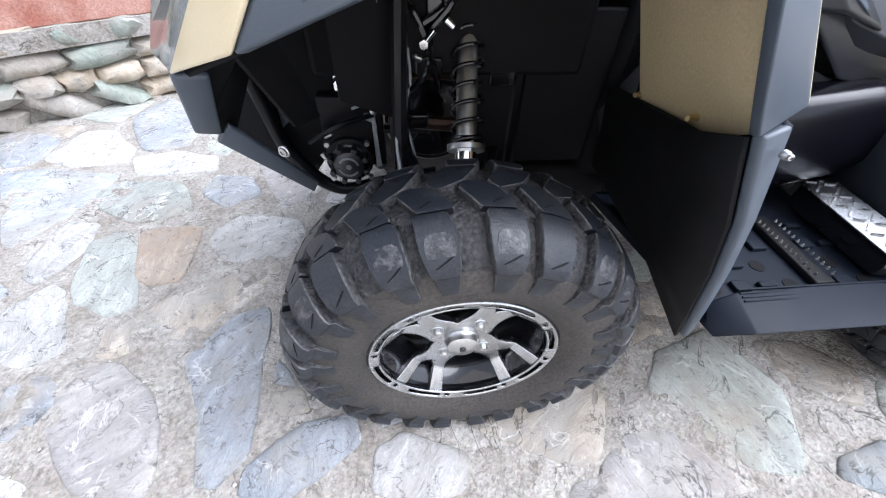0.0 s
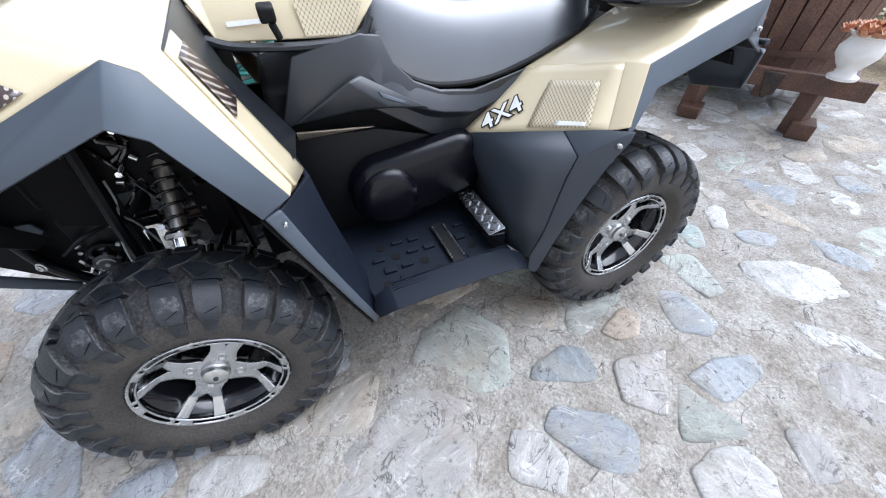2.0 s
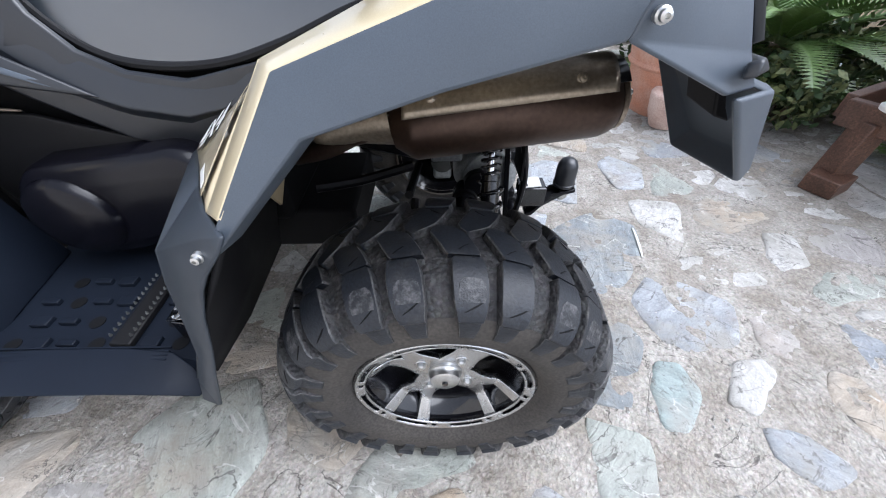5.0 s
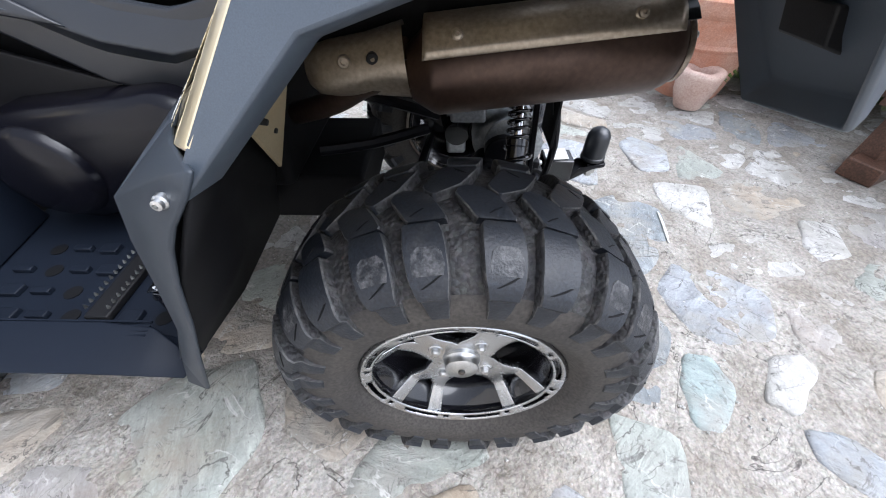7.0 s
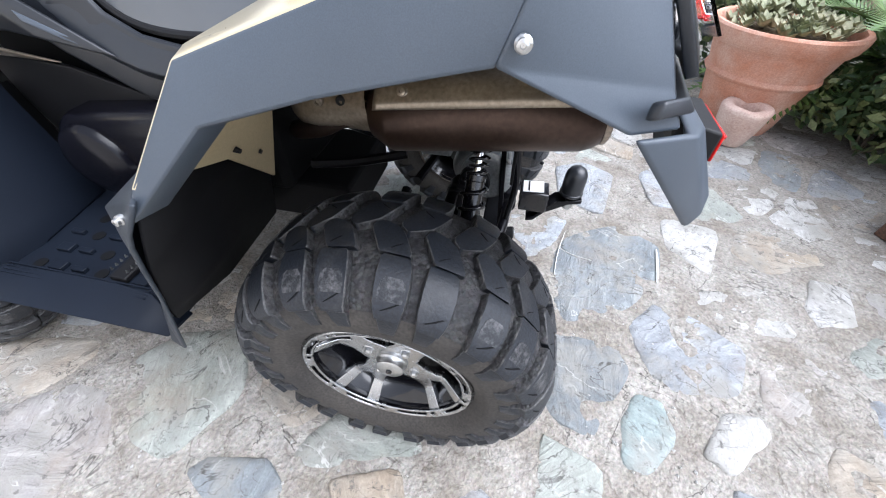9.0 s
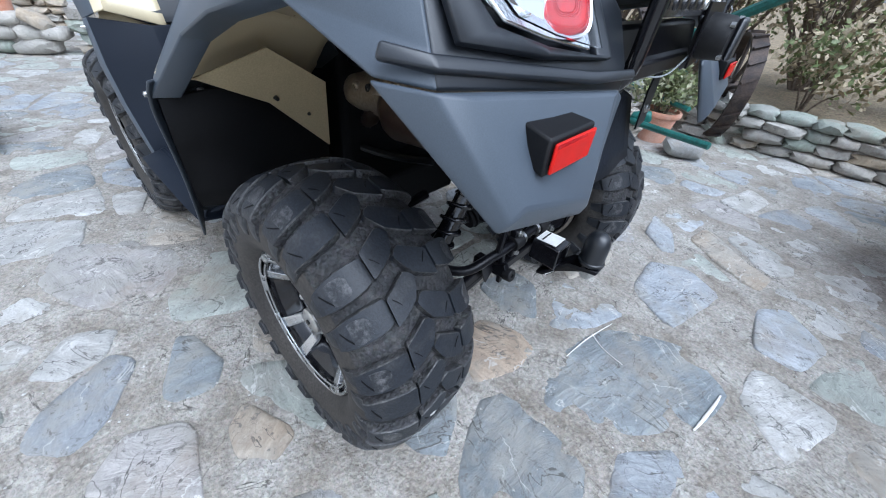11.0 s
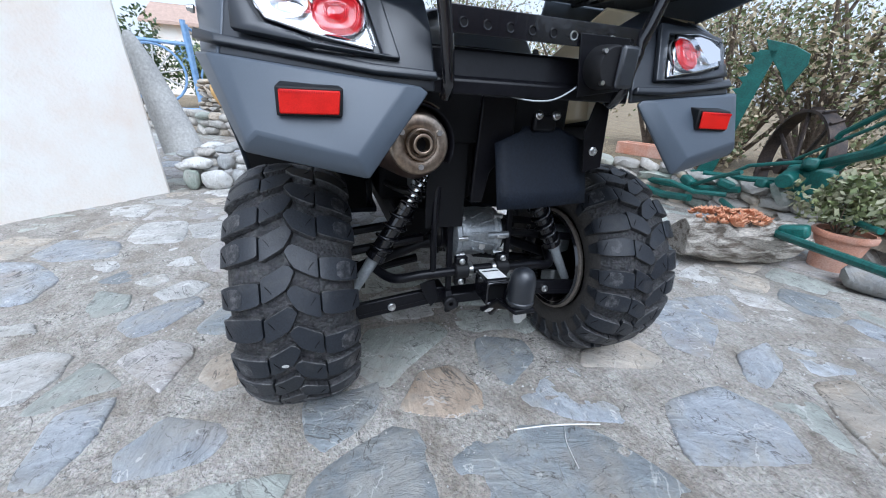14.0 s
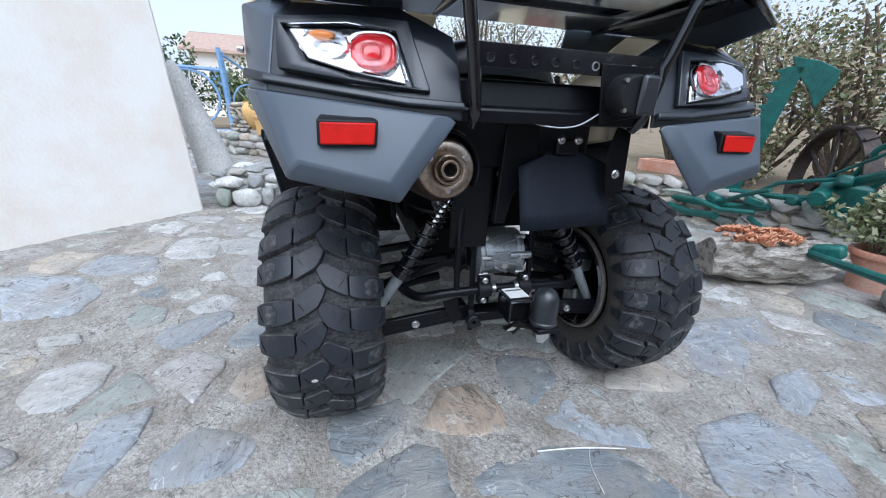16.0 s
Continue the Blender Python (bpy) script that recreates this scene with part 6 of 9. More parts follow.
# tow hitch
bm = bmesh.new()
for dy, dz, sy, sz in ((-0.027, 0, 0.007, 0.06), (0.027, 0, 0.007, 0.06), (0, 0.027, 0.06, 0.007), (0, -0.027, 0.06, 0.007)):
    box(bm, (1.545, MID + dy, 0.362 + dz), (0.075, sy, sz))
hitch = P("tow_hitch", bm, "gloss", "black tow hitch with capped ball", bevel=0.003)
bm = bmesh.new()
box(bm, (1.545, MID, 0.362), (0.05, 0.046, 0.046))
P("hitch_core", bm, "liner", "", hitch)
bm = bmesh.new()
box(bm, (1.54, MID, 0.395), (0.055, 0.05, 0.002), Matrix.Rotation(radians(-4), 4, "Y"))
P("hitch_sticker", bm, "paper", "", hitch, smooth=0)
bm = bmesh.new()
box(bm, (1.528, MID, 0.3955), (0.004, 0.042, 0.002), Matrix.Rotation(radians(-4), 4, "Y"))
P("sticker_bar", bm, "frame", "", hitch, smooth=0)
P("hitch_tongue", slab([(1.535, 0.512, 0.300), (1.555, 0.512, 0.305), (1.605, 0.520, 0.366), (1.675, 0.530, 0.371), (1.675, 0.580, 0.371), (1.605, 0.560, 0.366), (1.555, 0.556, 0.305), (1.535, 0.556, 0.300)], (0, 0, -0.012)), "frame", "", hitch, bevel=0.003)
P("hitch_web", slab([(1.53, 0.530, 0.335), (1.60, 0.530, 0.340), (1.56, 0.530, 0.285), (1.545, 0.530, 0.285)], (0, 0.010, 0)), "frame", "", hitch, bevel=0.002)
P("hitch_label", slab([(1.586, 0.520, 0.332), (1.586, 0.552, 0.332), (1.561, 0.560, 0.301), (1.561, 0.514, 0.301)], (0.002, 0, -0.0016)), "paper", "white label on the tow tongue", hitch, smooth=0)
bm = bmesh.new()
lathe(bm, [(0.0001, 0.088), (0.012, 0.086), (0.022, 0.079), (0.028, 0.066), (0.0295, 0.05), (0.0295, 0.012), (0.0315, 0.010), (0.0315, 0.003), (0.029, 0.0), (0.0001, 0.0)], 26, Matrix.Translation((1.645, 0.556, 0.371)))
P("ball_cap", bm, "dark", "matt black rubber ball cap", hitch)
bm = bmesh.new()
lathe(bm, [(0.0001, 0.0), (0.020, 0.0), (0.020, -0.026), (0.013, -0.027), (0.012, -0.038), (0.0001, -0.038)], 6, Matrix.Translation((1.645, 0.556, 0.361)))
P("ball_nut", bm, "steel", "", hitch, smooth=0)

# exhaust
ax0, ax1 = Vector((1.20, 0.300, 0.672)), Vector((1.598, 0.322, 0.711))
d = (ax1 - ax0)
rot = d.to_track_quat("Z", "Y").to_matrix().to_4x4()
bm = bmesh.new()
lathe(bm, [(0.0001, 0.0), (0.04, 0.0), (0.062, 0.03), (0.066, 0.04), (0.066, d.length - 0.03), (0.061, d.length - 0.012), (0.054, d.length)], 36, Matrix.Translation(ax0) @ rot)
muf = P("silencer", bm, "exhaust", "brown tinted steel exhaust silencer", smooth=50)
bm = bmesh.new()
lathe(bm, [(0.055, 0.0), (0.0545, 0.008), (0.050, 0.012), (0.030, 0.013), (0.028, 0.011), (0.028, 0.022), (0.025, 0.024), (0.0225, 0.022), (0.0225, 0.004), (0.018, 0.004), (0.018, 0.030), (0.015, 0.031), (0.013, 0.030), (0.013, -0.03)], 36, Matrix.Translation(ax1) @ rot)
P("end_cap", bm, "outlet", "discoloured steel end cap", muf, smooth=50)
bm = bmesh.new()
cyl(bm, ax1 + d.normalized() * 0.002, ax1 + d.normalized() * 0.003, 0.026, None, 20)
P("outlet_hole", bm, "liner", "", muf, smooth=0)
for a in (30, 150, 270):
    c = ax1 + rot.to_3x3() @ Vector((0.040 * math.cos(radians(a)), 0.040 * math.sin(radians(a)), 0.012))
    bm = bmesh.new()
    cyl(bm, c, c + d.normalized() * 0.006, 0.005, None, 10)
    P("end_cap_rivet", bm, "steel", "", muf)
bm = bmesh.new()
rows = []
for k in range(9):
    a = radians(-35 + 12 * k)
    rows.append([bm.verts.new(ax0 + d * t + Vector((0, -0.076 * math.sin(a), 0.076 * math.cos(a)))) for t in (0.06, 0.08, 0.5, 0.93, 0.95)])
for a, b in zip(rows, rows[1:]):
    for j in range(4):
        bm.faces.new((a[j], a[j + 1], b[j + 1], b[j]))
shield_ob = P("heat_shield", bm, "shield", "pale metal heat shield", muf, thick=0.002, smooth=60)
bm = bmesh.new()
rows = []
for k in range(14):
    a = radians(-30 + 13 * k)
    rows.append([bm.verts.new(ax1 + rot.to_3x3() @ Vector((0.068 * math.cos(a), 0.068 * math.sin(a), h))) for h in (-0.06, 0.004)])
for a, b in zip(rows, rows[1:]):
    bm.faces.new((a[0], a[1], b[1], b[0]))
P("end_shroud", bm, "frame", "", muf, thick=0.002, smooth=60)
for t in (0.18, 0.80):
    c = ax0 + d * t + Vector((0, -0.078 * math.sin(radians(40)), 0.078 * math.cos(radians(40))))
    bolt(c, (0, -1, 0.5), 0.007, "shield")
bm = bmesh.new()
tube(bm, arc_pts([(0.95, 0.42, 0.55), (1.05, 0.36, 0.60), (1.13, 0.31, 0.655), (1.21, 0.30, 0.672)], 5), 0.022, 12)
P("exhaust_pipe", bm, "exhaust", "", muf)
bm = bmesh.new()
lathe(bm, [(0.024, 0.0), (0.036, 0.012), (0.042, 0.04), (0.046, 0.10), (0.052, 0.135), (0.056, 0.16)], 30, Matrix.Translation((1.035, 0.318, 0.668)) @ rot)
collar = P("inlet_collar", bm, "shield", "dull steel exhaust inlet collar", muf, smooth=50)
for k in (0.068, 0.112):
    c = Vector((1.035, 0.318, 0.668)) + d.normalized() * k + Vector((0, -0.041, 0.020))
    bm = bmesh.new()
    lathe(bm, [(0.0095, -0.006), (0.0095, 0.003), (0.0075, 0.005), (0.004, 0.005), (0.0035, 0.002), (0.0001, 0.002)], 14, Matrix.Translation(c) @ AX_Y)
    P("collar_bolt", bm, "shield" if k < 0.1 else "black", "", collar)
bm = bmesh.new()
box(bm, (1.15, 0.37, 0.70), (0.09, 0.01, 0.07))
P("exhaust_bracket", bm, "exhaust", bevel=0.008)
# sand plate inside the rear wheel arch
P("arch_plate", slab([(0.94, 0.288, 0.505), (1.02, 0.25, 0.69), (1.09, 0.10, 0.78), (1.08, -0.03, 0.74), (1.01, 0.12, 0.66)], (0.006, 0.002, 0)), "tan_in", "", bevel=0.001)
for p in ((0.985, 0.215, 0.62), (1.02, 0.13, 0.675)):
    bm = bmesh.new()
    cyl(bm, p, (p[0] + 0.014, p[1], p[2] - 0.004), 0.006, 0.004, 10)
    P("rivet", bm, "black")
bm = bmesh.new()
for p in (((1.05, 0.38, 0.62), (1.15, 0.37, 0.60), (1.24, 0.40, 0.56)), ((1.0, 0.36, 0.50), (1.10, 0.39, 0.50), (1.22, 0.42, 0.52)), ((1.30, 0.40, 0.55), (1.36, 0.42, 0.60), (1.45, 0.44, 0.62))):
    tube(bm, arc_pts(p, 5), 0.012, 8)
P("rear_frame_tube", bm, "frame")
bm = bmesh.new()
box(bm, (1.30, 0.40, 0.57), (0.07, 0.05, 0.035))
P("caliper", bm, "cast", bevel=0.006)
bm = bmesh.new()
tube(bm, arc_pts([(1.47, 0.405, 0.60), (1.485, 0.395, 0.50), (1.475, 0.40, 0.385)], 4), 0.008, 8)
P("link_rod", bm, "frame")

for ob in list(A.children):
    ob.parent = atv
    ob.matrix_parent_inverse = atv_inv
bpy.data.objects.remove(A)

# ---- the courtyard ----
rng = np.random.default_rng(7)


def jitter(bm, amount, scale=3.0, seed=0.0):
    for v in bm.verts:
        q = v.co * scale + Vector((seed * 7.3, seed * 3.1, seed))
        v.co += Vector((noise.noise(q), noise.noise(q + Vector((31, 0, 0))), noise.noise(q + Vector((0, 57, 0))))) * amount


def rock_mesh(name, s, seed, blocky=0.55, cuts=2):
    bm = bmesh.new()
    bmesh.ops.create_icosphere(bm, subdivisions=cuts, radius=0.5)
    for v in bm.verts:
        c = v.co * 2
        m = max(abs(c.x), abs(c.y), abs(c.z))
        v.co = (c * (1 - blocky) + c / m * blocky) * 0.5
    jitter(bm, 0.13, 2.2, seed)
    for v in bm.verts:
        v.co = Vector((v.co.x * s[0], v.co.y * s[1], v.co.z * s[2]))
    me = bpy.data.meshes.new(name)
    bm.to_mesh(me)
    bm.free()
    return me


def rock(name, c, s, mat, seed, turn=0.0, parent=None, blocky=0.55, tilt=0.0, cuts=2):
    me = rock_mesh(name, s, seed, blocky, cuts)
    ob = finish(name, me, M[mat], parent, smooth=50 if cuts < 3 else 70)
    ob.matrix_basis = Matrix.Translation(c) @ Matrix.Rotation(radians(turn), 4, "Z") @ Matrix.Rotation(radians(tilt), 4, "Y")
    return ob


# ground to the horizon
bm = bmesh.new()
bmesh.ops.create_grid(bm, x_segments=60, y_segments=60, size=90)
for v in bm.verts:
    r = v.co.xy.length
    v.co.z = -0.035 + (0.0 if r < 9 else 0.25 * noise.noise(v.co * 0.12) + 0.02 * (r - 9) * (1 if v.co.y > 0 or v.co.x < -8 else 0.2))
tagged(part("ground", bm, M["soil"], None, "dry brown earth", smooth=60), category="ground", kind="structure")

# plaster wall; past about 2 m it is unseen, added to block low sky
WU, WN = Vector((0.738, -0.675, 0)), Vector((0.675, 0.738, 0))
WB = Vector((-0.905, -0.955, 0))


def plaster_wall():
    bm = bmesh.new()
    n, hts = 30, (-0.03, 0.2, 0.45, 0.7, 0.95, 1.2, 1.5, 1.9, 2.3, 2.7)
    front, back = [], []
    for j, h in enumerate(hts):
        f, b = [], []
        for i in range(n):
            s = i * 0.25
            if i == 0:
                s = 0.035 * h + 0.012 * noise.noise(Vector((h * 4, 3, 1)))
            p = WB + WU * s - WN * (0.035 * h) + WN * 0.012 * noise.noise(Vector((s * 1.7, h * 2.1, 0)))
            f.append(bm.verts.new(p + Vector((0, 0, h))))
            b.append(bm.verts.new(p - WN * 0.35 + Vector((0, 0, h))))
        front.append(f)
        back.append(b)
    for a, b in zip(front, front[1:]):
        for i in range(n - 1):
            bm.faces.new((a[i], a[i + 1], b[i + 1], b[i]))
    for a, b in zip(back, back[1:]):
        for i in range(n - 1):
            bm.faces.new((a[i + 1], a[i], b[i], b[i + 1]))
    for j in range(len(hts) - 1):
        bm.faces.new((back[j][0], front[j][0], front[j + 1][0], back[j + 1][0]))
        bm.faces.new((front[j][-1], back[j][-1], back[j + 1][-1], front[j + 1][-1]))
    for i in range(n - 1):
        bm.faces.new((front[-1][i], front[-1][i + 1], back[-1][i + 1], back[-1][i]))
    tagged(part("wall_house", bm, M["plaster"], None, "white rough plaster wall of the house, lengthened unseen to block low sky", bevel=0.02, smooth=60), category="wall", kind="structure")


plaster_wall()

# stones stacked at the wall's foot, and a slab leaning there
heap = thing("stone_heap", "low stack of round beach stones at the wall's foot", "stone wall", (-1.15, -0.75, 0))
k = 0
for x, y, z, sx, sy, sz, mt in ((-0.98, -0.66, 0.075, 0.10, 0.20, 0.15, "cobble"), (-0.99, -0.83, 0.08, 0.10, 0.11, 0.17, "rock_green"), (-1.02, -0.50, 0.075, 0.10, 0.10, 0.15, "cobble_grey"), (-1.02, -0.78, 0.20, 0.12, 0.22, 0.085, "cobble"),
                                (-1.05, -0.59, 0.20, 0.12, 0.12, 0.11, "cobble_grey"), (-1.10, -0.48, 0.155, 0.12, 0.12, 0.06, "cobble"), (-1.05, -0.70, 0.148, 0.10, 0.11, 0.04, "cobble_grey"), (-1.00, -0.87, 0.18, 0.10, 0.10, 0.06, "cobble"),
                                (-1.10, -0.46, 0.215, 0.14, 0.13, 0.07, "cobble"), (-1.07, -0.86, 0.262, 0.12, 0.12, 0.05, "cobble_grey"), (-1.12, -0.73, 0.268, 0.12, 0.13, 0.06, "rock"), (-1.15, -0.60, 0.285, 0.14, 0.15, 0.06, "cobble_grey"),
                                (-1.28, -0.52, 0.29, 0.18, 0.19, 0.045, "cobble_grey"), (-1.32, -0.72, 0.29, 0.18, 0.16, 0.05, "cobble"), (-1.22, -0.50, 0.10, 0.14, 0.13, 0.18, "cobble"), (-1.40, -0.56, 0.11, 0.16, 0.14, 0.2, "rock"), (-1.2, -0.8, 0.13, 0.3, 0.3, 0.25, "rock")):
    k += 1
    ob = rock("stone", (x + 1.15, y + 0.75, z), (sx, sy, sz), mt, k, rng.uniform(-15, 15), heap, 0.25, cuts=3)
bm = bmesh.new()
pts = arc_pts([(-1.30, -0.93, 0.26), (-1.305, -0.985, 0.48), (-1.315, -1.05, 0.74), (-1.33, -1.12, 1.0), (-1.34, -1.15, 1.10)], 4)
tube(bm, pts, [0.022 + 0.125 * (1 - (i / (len(pts) - 1)) ** 1.15) for i in range(len(pts))], 16)
jitter(bm, 0.014, 5, 2)
tagged(part("leaning_slab", bm, M["lean"], None, "grey weathered slab leaning against the plaster wall", smooth=60), category="stone")


# border walls of dry stone
def border(name, pts, height, label, depth=0.22, mats=("rock", "rock_tan", "rock_green", "rock"), size=(0.14, 0.28), seed=1, courses=3, blocky=0.6, ledge=0.0):
    r = np.random.default_rng(seed)
    base = thing(name, label, "stone wall", (pts[0][0], pts[0][1], 0), kind="structure")
    org = Vector((pts[0][0], pts[0][1], 0))
    bm = bmesh.new()
    for a, b in zip(pts, pts[1:]):
        a, b = Vector((*a, 0)), Vector((*b, 0))
        d = (b - a).normalized()
        nrm = Vector((-d.y, d.x, 0))
        ang = math.degrees(math.atan2(d.y, d.x))
        length = (b - a).length
        z = 0.0
        for c in range(courses):
            h = height / courses * r.uniform(0.9, 1.1)
            s = r.uniform(-0.1, 0.0)
            while s < length:
                w = r.uniform(*size)
                p = a + d * (s + w / 2) + nrm * r.uniform(-0.02, 0.02) - org
                rock("stone", (p.x, p.y, z + h / 2), (w * 1.06, depth * r.uniform(0.85, 1.1), h * 1.12), str(r.choice(mats)), r.uniform(0, 99), ang + r.uniform(-6, 6), base, blocky, r.uniform(-5, 5) if r.random() < 0.85 else r.uniform(20, 50))
                s += w
            z += h
        if ledge:
            box(bm, (a + b) / 2 + nrm * 0.01 + Vector((0, 0, height - ledge / 2)) - org, (length + 0.06, depth * 1.02, ledge), Matrix.Rotation(radians(ang), 4, "Z"))
        box(bm, (a + b) / 2 + nrm * 0.03 + Vector((0, 0, height * 0.42)) - org, (length, depth * 0.6, height * 0.84), Matrix.Rotation(radians(ang), 4, "Z"))
    part("wall_core", bm, M["mortar"], base, smooth=0)
    return base


border("border_wall", [(-3.35, 0.35), (-2.75, 0.92), (-2.14, 1.42), (-1.26, 2.10)], 0.385, "low border wall of flat stones under a mortar ledge", seed=3, size=(0.15, 0.34), courses=4, blocky=0.86, ledge=0.085, mats=("rock", "rock_tan", "rock_green", "rock_tan", "rock_green"))
border("border_wall", [(-1.20, 2.22), (-0.25, 3.28), (1.45, 3.38), (2.5, 3.45)], 0.30, "low dry stone border wall of the flower bed", seed=4, courses=4, blocky=0.8)
border("border_wall", [(-5.6, -3.0), (-4.6, -1.55), (-3.45, 0.10)], 0.34, "low dry stone wall along the path", seed=5, size=(0.18, 0.34))
border("border_wall", [(-5.7, -1.75), (-5.2, -0.9), (-5.0, 0.4)], 0.80, "tan stone wall beside the gate", seed=8, mats=("rock_tan", "rock_tan", "rock"), size=(0.09, 0.24), courses=11, depth=0.35, blocky=0.85)

# soil of the bed
bm = bmesh.new()
bmesh.ops.create_grid(bm, x_segments=70, y_segments=60, size=1)
for v in bm.verts:
    v.co = Vector((-1.0 + v.co.x * 7, 6.2 + v.co.y * 4.5, 0))
dele = []
for v in bm.verts:
    x, y = v.co.x, v.co.y
    edge = 3.42 if x > -0.25 else 3.42 + (x + 0.25) * 1.16 if x > -1.4 else 2.0 + (x + 1.4) * 1.4 if x > -1.92 else 1.28 + (x + 1.92) * 0.7
    v.co.z = 0.20 + 0.06 * noise.noise(v.co * 1.5)
    if y < edge:
        dele.append(v)
bmesh.ops.delete(bm, geom=dele, context="VERTS")
tagged(part("flower_bed", bm, M["soil"], None, "dry earth of the raised bed", smooth=60), category="soil", kind="structure")


# plants
def leaf_cloud(name, centres, count, size, mat, seed, squash=1.0, parent=None, label="", long=1.9, clump=0.18):
    """Many small folded leaves gathered in clumps; centres are (place, radius)."""
    r = np.random.default_rng(seed)
    w = np.array([c[1] ** 2 for c in centres])
    which = r.choice(len(centres), size=count, p=w / w.sum())
    cen = np.array([c[0] for c in centres])[which]
    rad = np.array([c[1] for c in centres])[which]
    d = r.normal(size=(count, 3))
    d /= np.linalg.norm(d, axis=1)[:, None]
    p = cen + d * (rad * r.uniform(0.35, 1.0, count) ** 0.5)[:, None] * np.array([1, 1, squash])
    p += r.normal(size=(count, 3)) * clump * rad[:, None] * 0.5
    a = r.normal(size=(count, 3)) + d * 0.6
    a /= np.linalg.norm(a, axis=1)[:, None]
    b = np.cross(a, r.normal(size=(count, 3)))
    b /= np.linalg.norm(b, axis=1)[:, None]
    s = (size * r.uniform(0.6, 1.4, count))[:, None]
    v = np.stack([p - a * s * long / 2, p + b * s * 0.5, p + a * s * long / 2, p - b * s * 0.5], 1).reshape(-1, 3)
    f = np.arange(count * 4).reshape(-1, 4)
    me = bpy.data.meshes.new(name)
    me.from_pydata(v.tolist(), [], f.tolist())
    ob = finish(name, me, M[mat], parent, label, 0)
    return ob


def shrub(name, label, at, height, radius, seed, mats=("leaf", "leaf_dry"), leaves=2600, size=0.03, stems=9, category="shrub", group=""):
    r = np.random.default_rng(seed)
    t = thing(name, label, category, at, group)
    centres = []
    for i in range(stems):
        a, q = r.uniform(0, 6.28), r.uniform(0.2, 1.0)
        tip = Vector((radius * q * math.cos(a), radius * q * math.sin(a), height * r.uniform(0.45, 0.95)))
        bm = bmesh.new()
        mid = Vector((tip.x * 0.35, tip.y * 0.35, tip.z * 0.5)) + Vector(r.normal(size=3) * 0.05 * height)
        tube(bm, arc_pts([(0.03 * math.cos(a), 0.03 * math.sin(a), 0), mid, tip], 4), [0.016 * height * (1 - 0.08 * j) for j in range(9)], 6)
        part("stem", bm, M["bark"], t)
        for s in (0.55, 0.8, 1.0):
            centres.append((tuple(mid.lerp(tip, s) + Vector(r.normal(size=3) * 0.1 * radius)), radius * r.uniform(0.22, 0.42)))
    share = [0.55, 0.45] if len(mats) == 2 else [1.0]
    for m, sh in zip(mats, share):
        leaf_cloud("leaves", centres, int(leaves * sh), size, m, seed + 5, parent=t, label="")
    return t


hedge_spots = [(-4.6, 3.6, 2.3, 1.0), (-3.4, 4.3, 2.2, 1.0), (-2.2, 4.9, 2.1, 0.95), (-1.1, 5.0, 2.0, 0.95), (-0.2, 4.9, 1.9, 0.9), (0.8, 4.95, 1.8, 0.9), (1.8, 5.0, 1.8, 0.9), (2.8, 4.9, 1.8, 0.9), (-6.4, 3.4, 2.8, 1.2), (-8.2, 3.0, 2.8, 1.2)]
for i, (x, y, h, r_) in enumerate(hedge_spots):
    shrub("hedge_shrub", "tall loose shrub with green and dry brown leaves", (x, y, 0.16), h, r_, 20 + i, leaves=5600, size=0.026, stems=24, mats=("leaf_dry", "leaf"), group="shrubs of the hedge")
for i, (x, y, h, r_) in enumerate(((-2.3, 2.3, 0.55, 0.35), (-2.7, 1.7, 0.55, 0.35), (-1.4, 3.0, 0.5, 0.35), (-3.2, 1.4, 0.5, 0.35), (-0.6, 3.9, 0.6, 0.45), (0.7, 4.0, 0.5, 0.45), (1.9, 4.0, 0.55, 0.5))):
    shrub("bed_shrub", "small dry shrub in the flower bed", (x, y, 0.2), h, r_, 50 + i, mats=("leaf_dry", "leaf"), leaves=1600, size=0.028, stems=8, group="shrubs in the bed")
for i, (x, y, h, r_) in enumerate(((-9.6, -4.2, 1.9, 1.1), (-10.4, -2.6, 1.7, 1.2), (-9.3, -1.0, 1.3, 0.9), (-11.5, 0.5, 2.2, 1.4))):
    shrub("garden_shrub", "green bush beyond the gate", (x, y, 0), h, r_, 70 + i, mats=("leaf", "leaf_dark"), leaves=3000, size=0.06, stems=10, group="bushes beyond the gate")


def pot(name, label, at, r, h, mat, rim=0.12, taper=0.72, group="", plant=None, seed=0, soil=True):
    t = thing(name, label, "flower pot", at, group)
    bm = bmesh.new()
    rb = r * taper
    lathe(bm, [(0.0001, 0.0), (rb, 0.0), (rb + (r - rb) * 0.8, h * (0.82)), (r * 1.06, h * 0.83), (r * 1.10, h * 0.86), (r * 1.10, h * 0.97), (r * 1.06, h), (r * 0.95, h), (r * 0.93, h * 0.86), (0.0001, h * 0.85)], 32)
    part("pot_body", bm, M[mat], t, smooth=50)
    bm = bmesh.new()
    lathe(bm, [(r * 0.94, h * 0.87), (r * 0.5, h * 0.9), (0.0001, h * 0.91)], 20)
    part("pot_soil", bm, M["soil"], t)
    return t


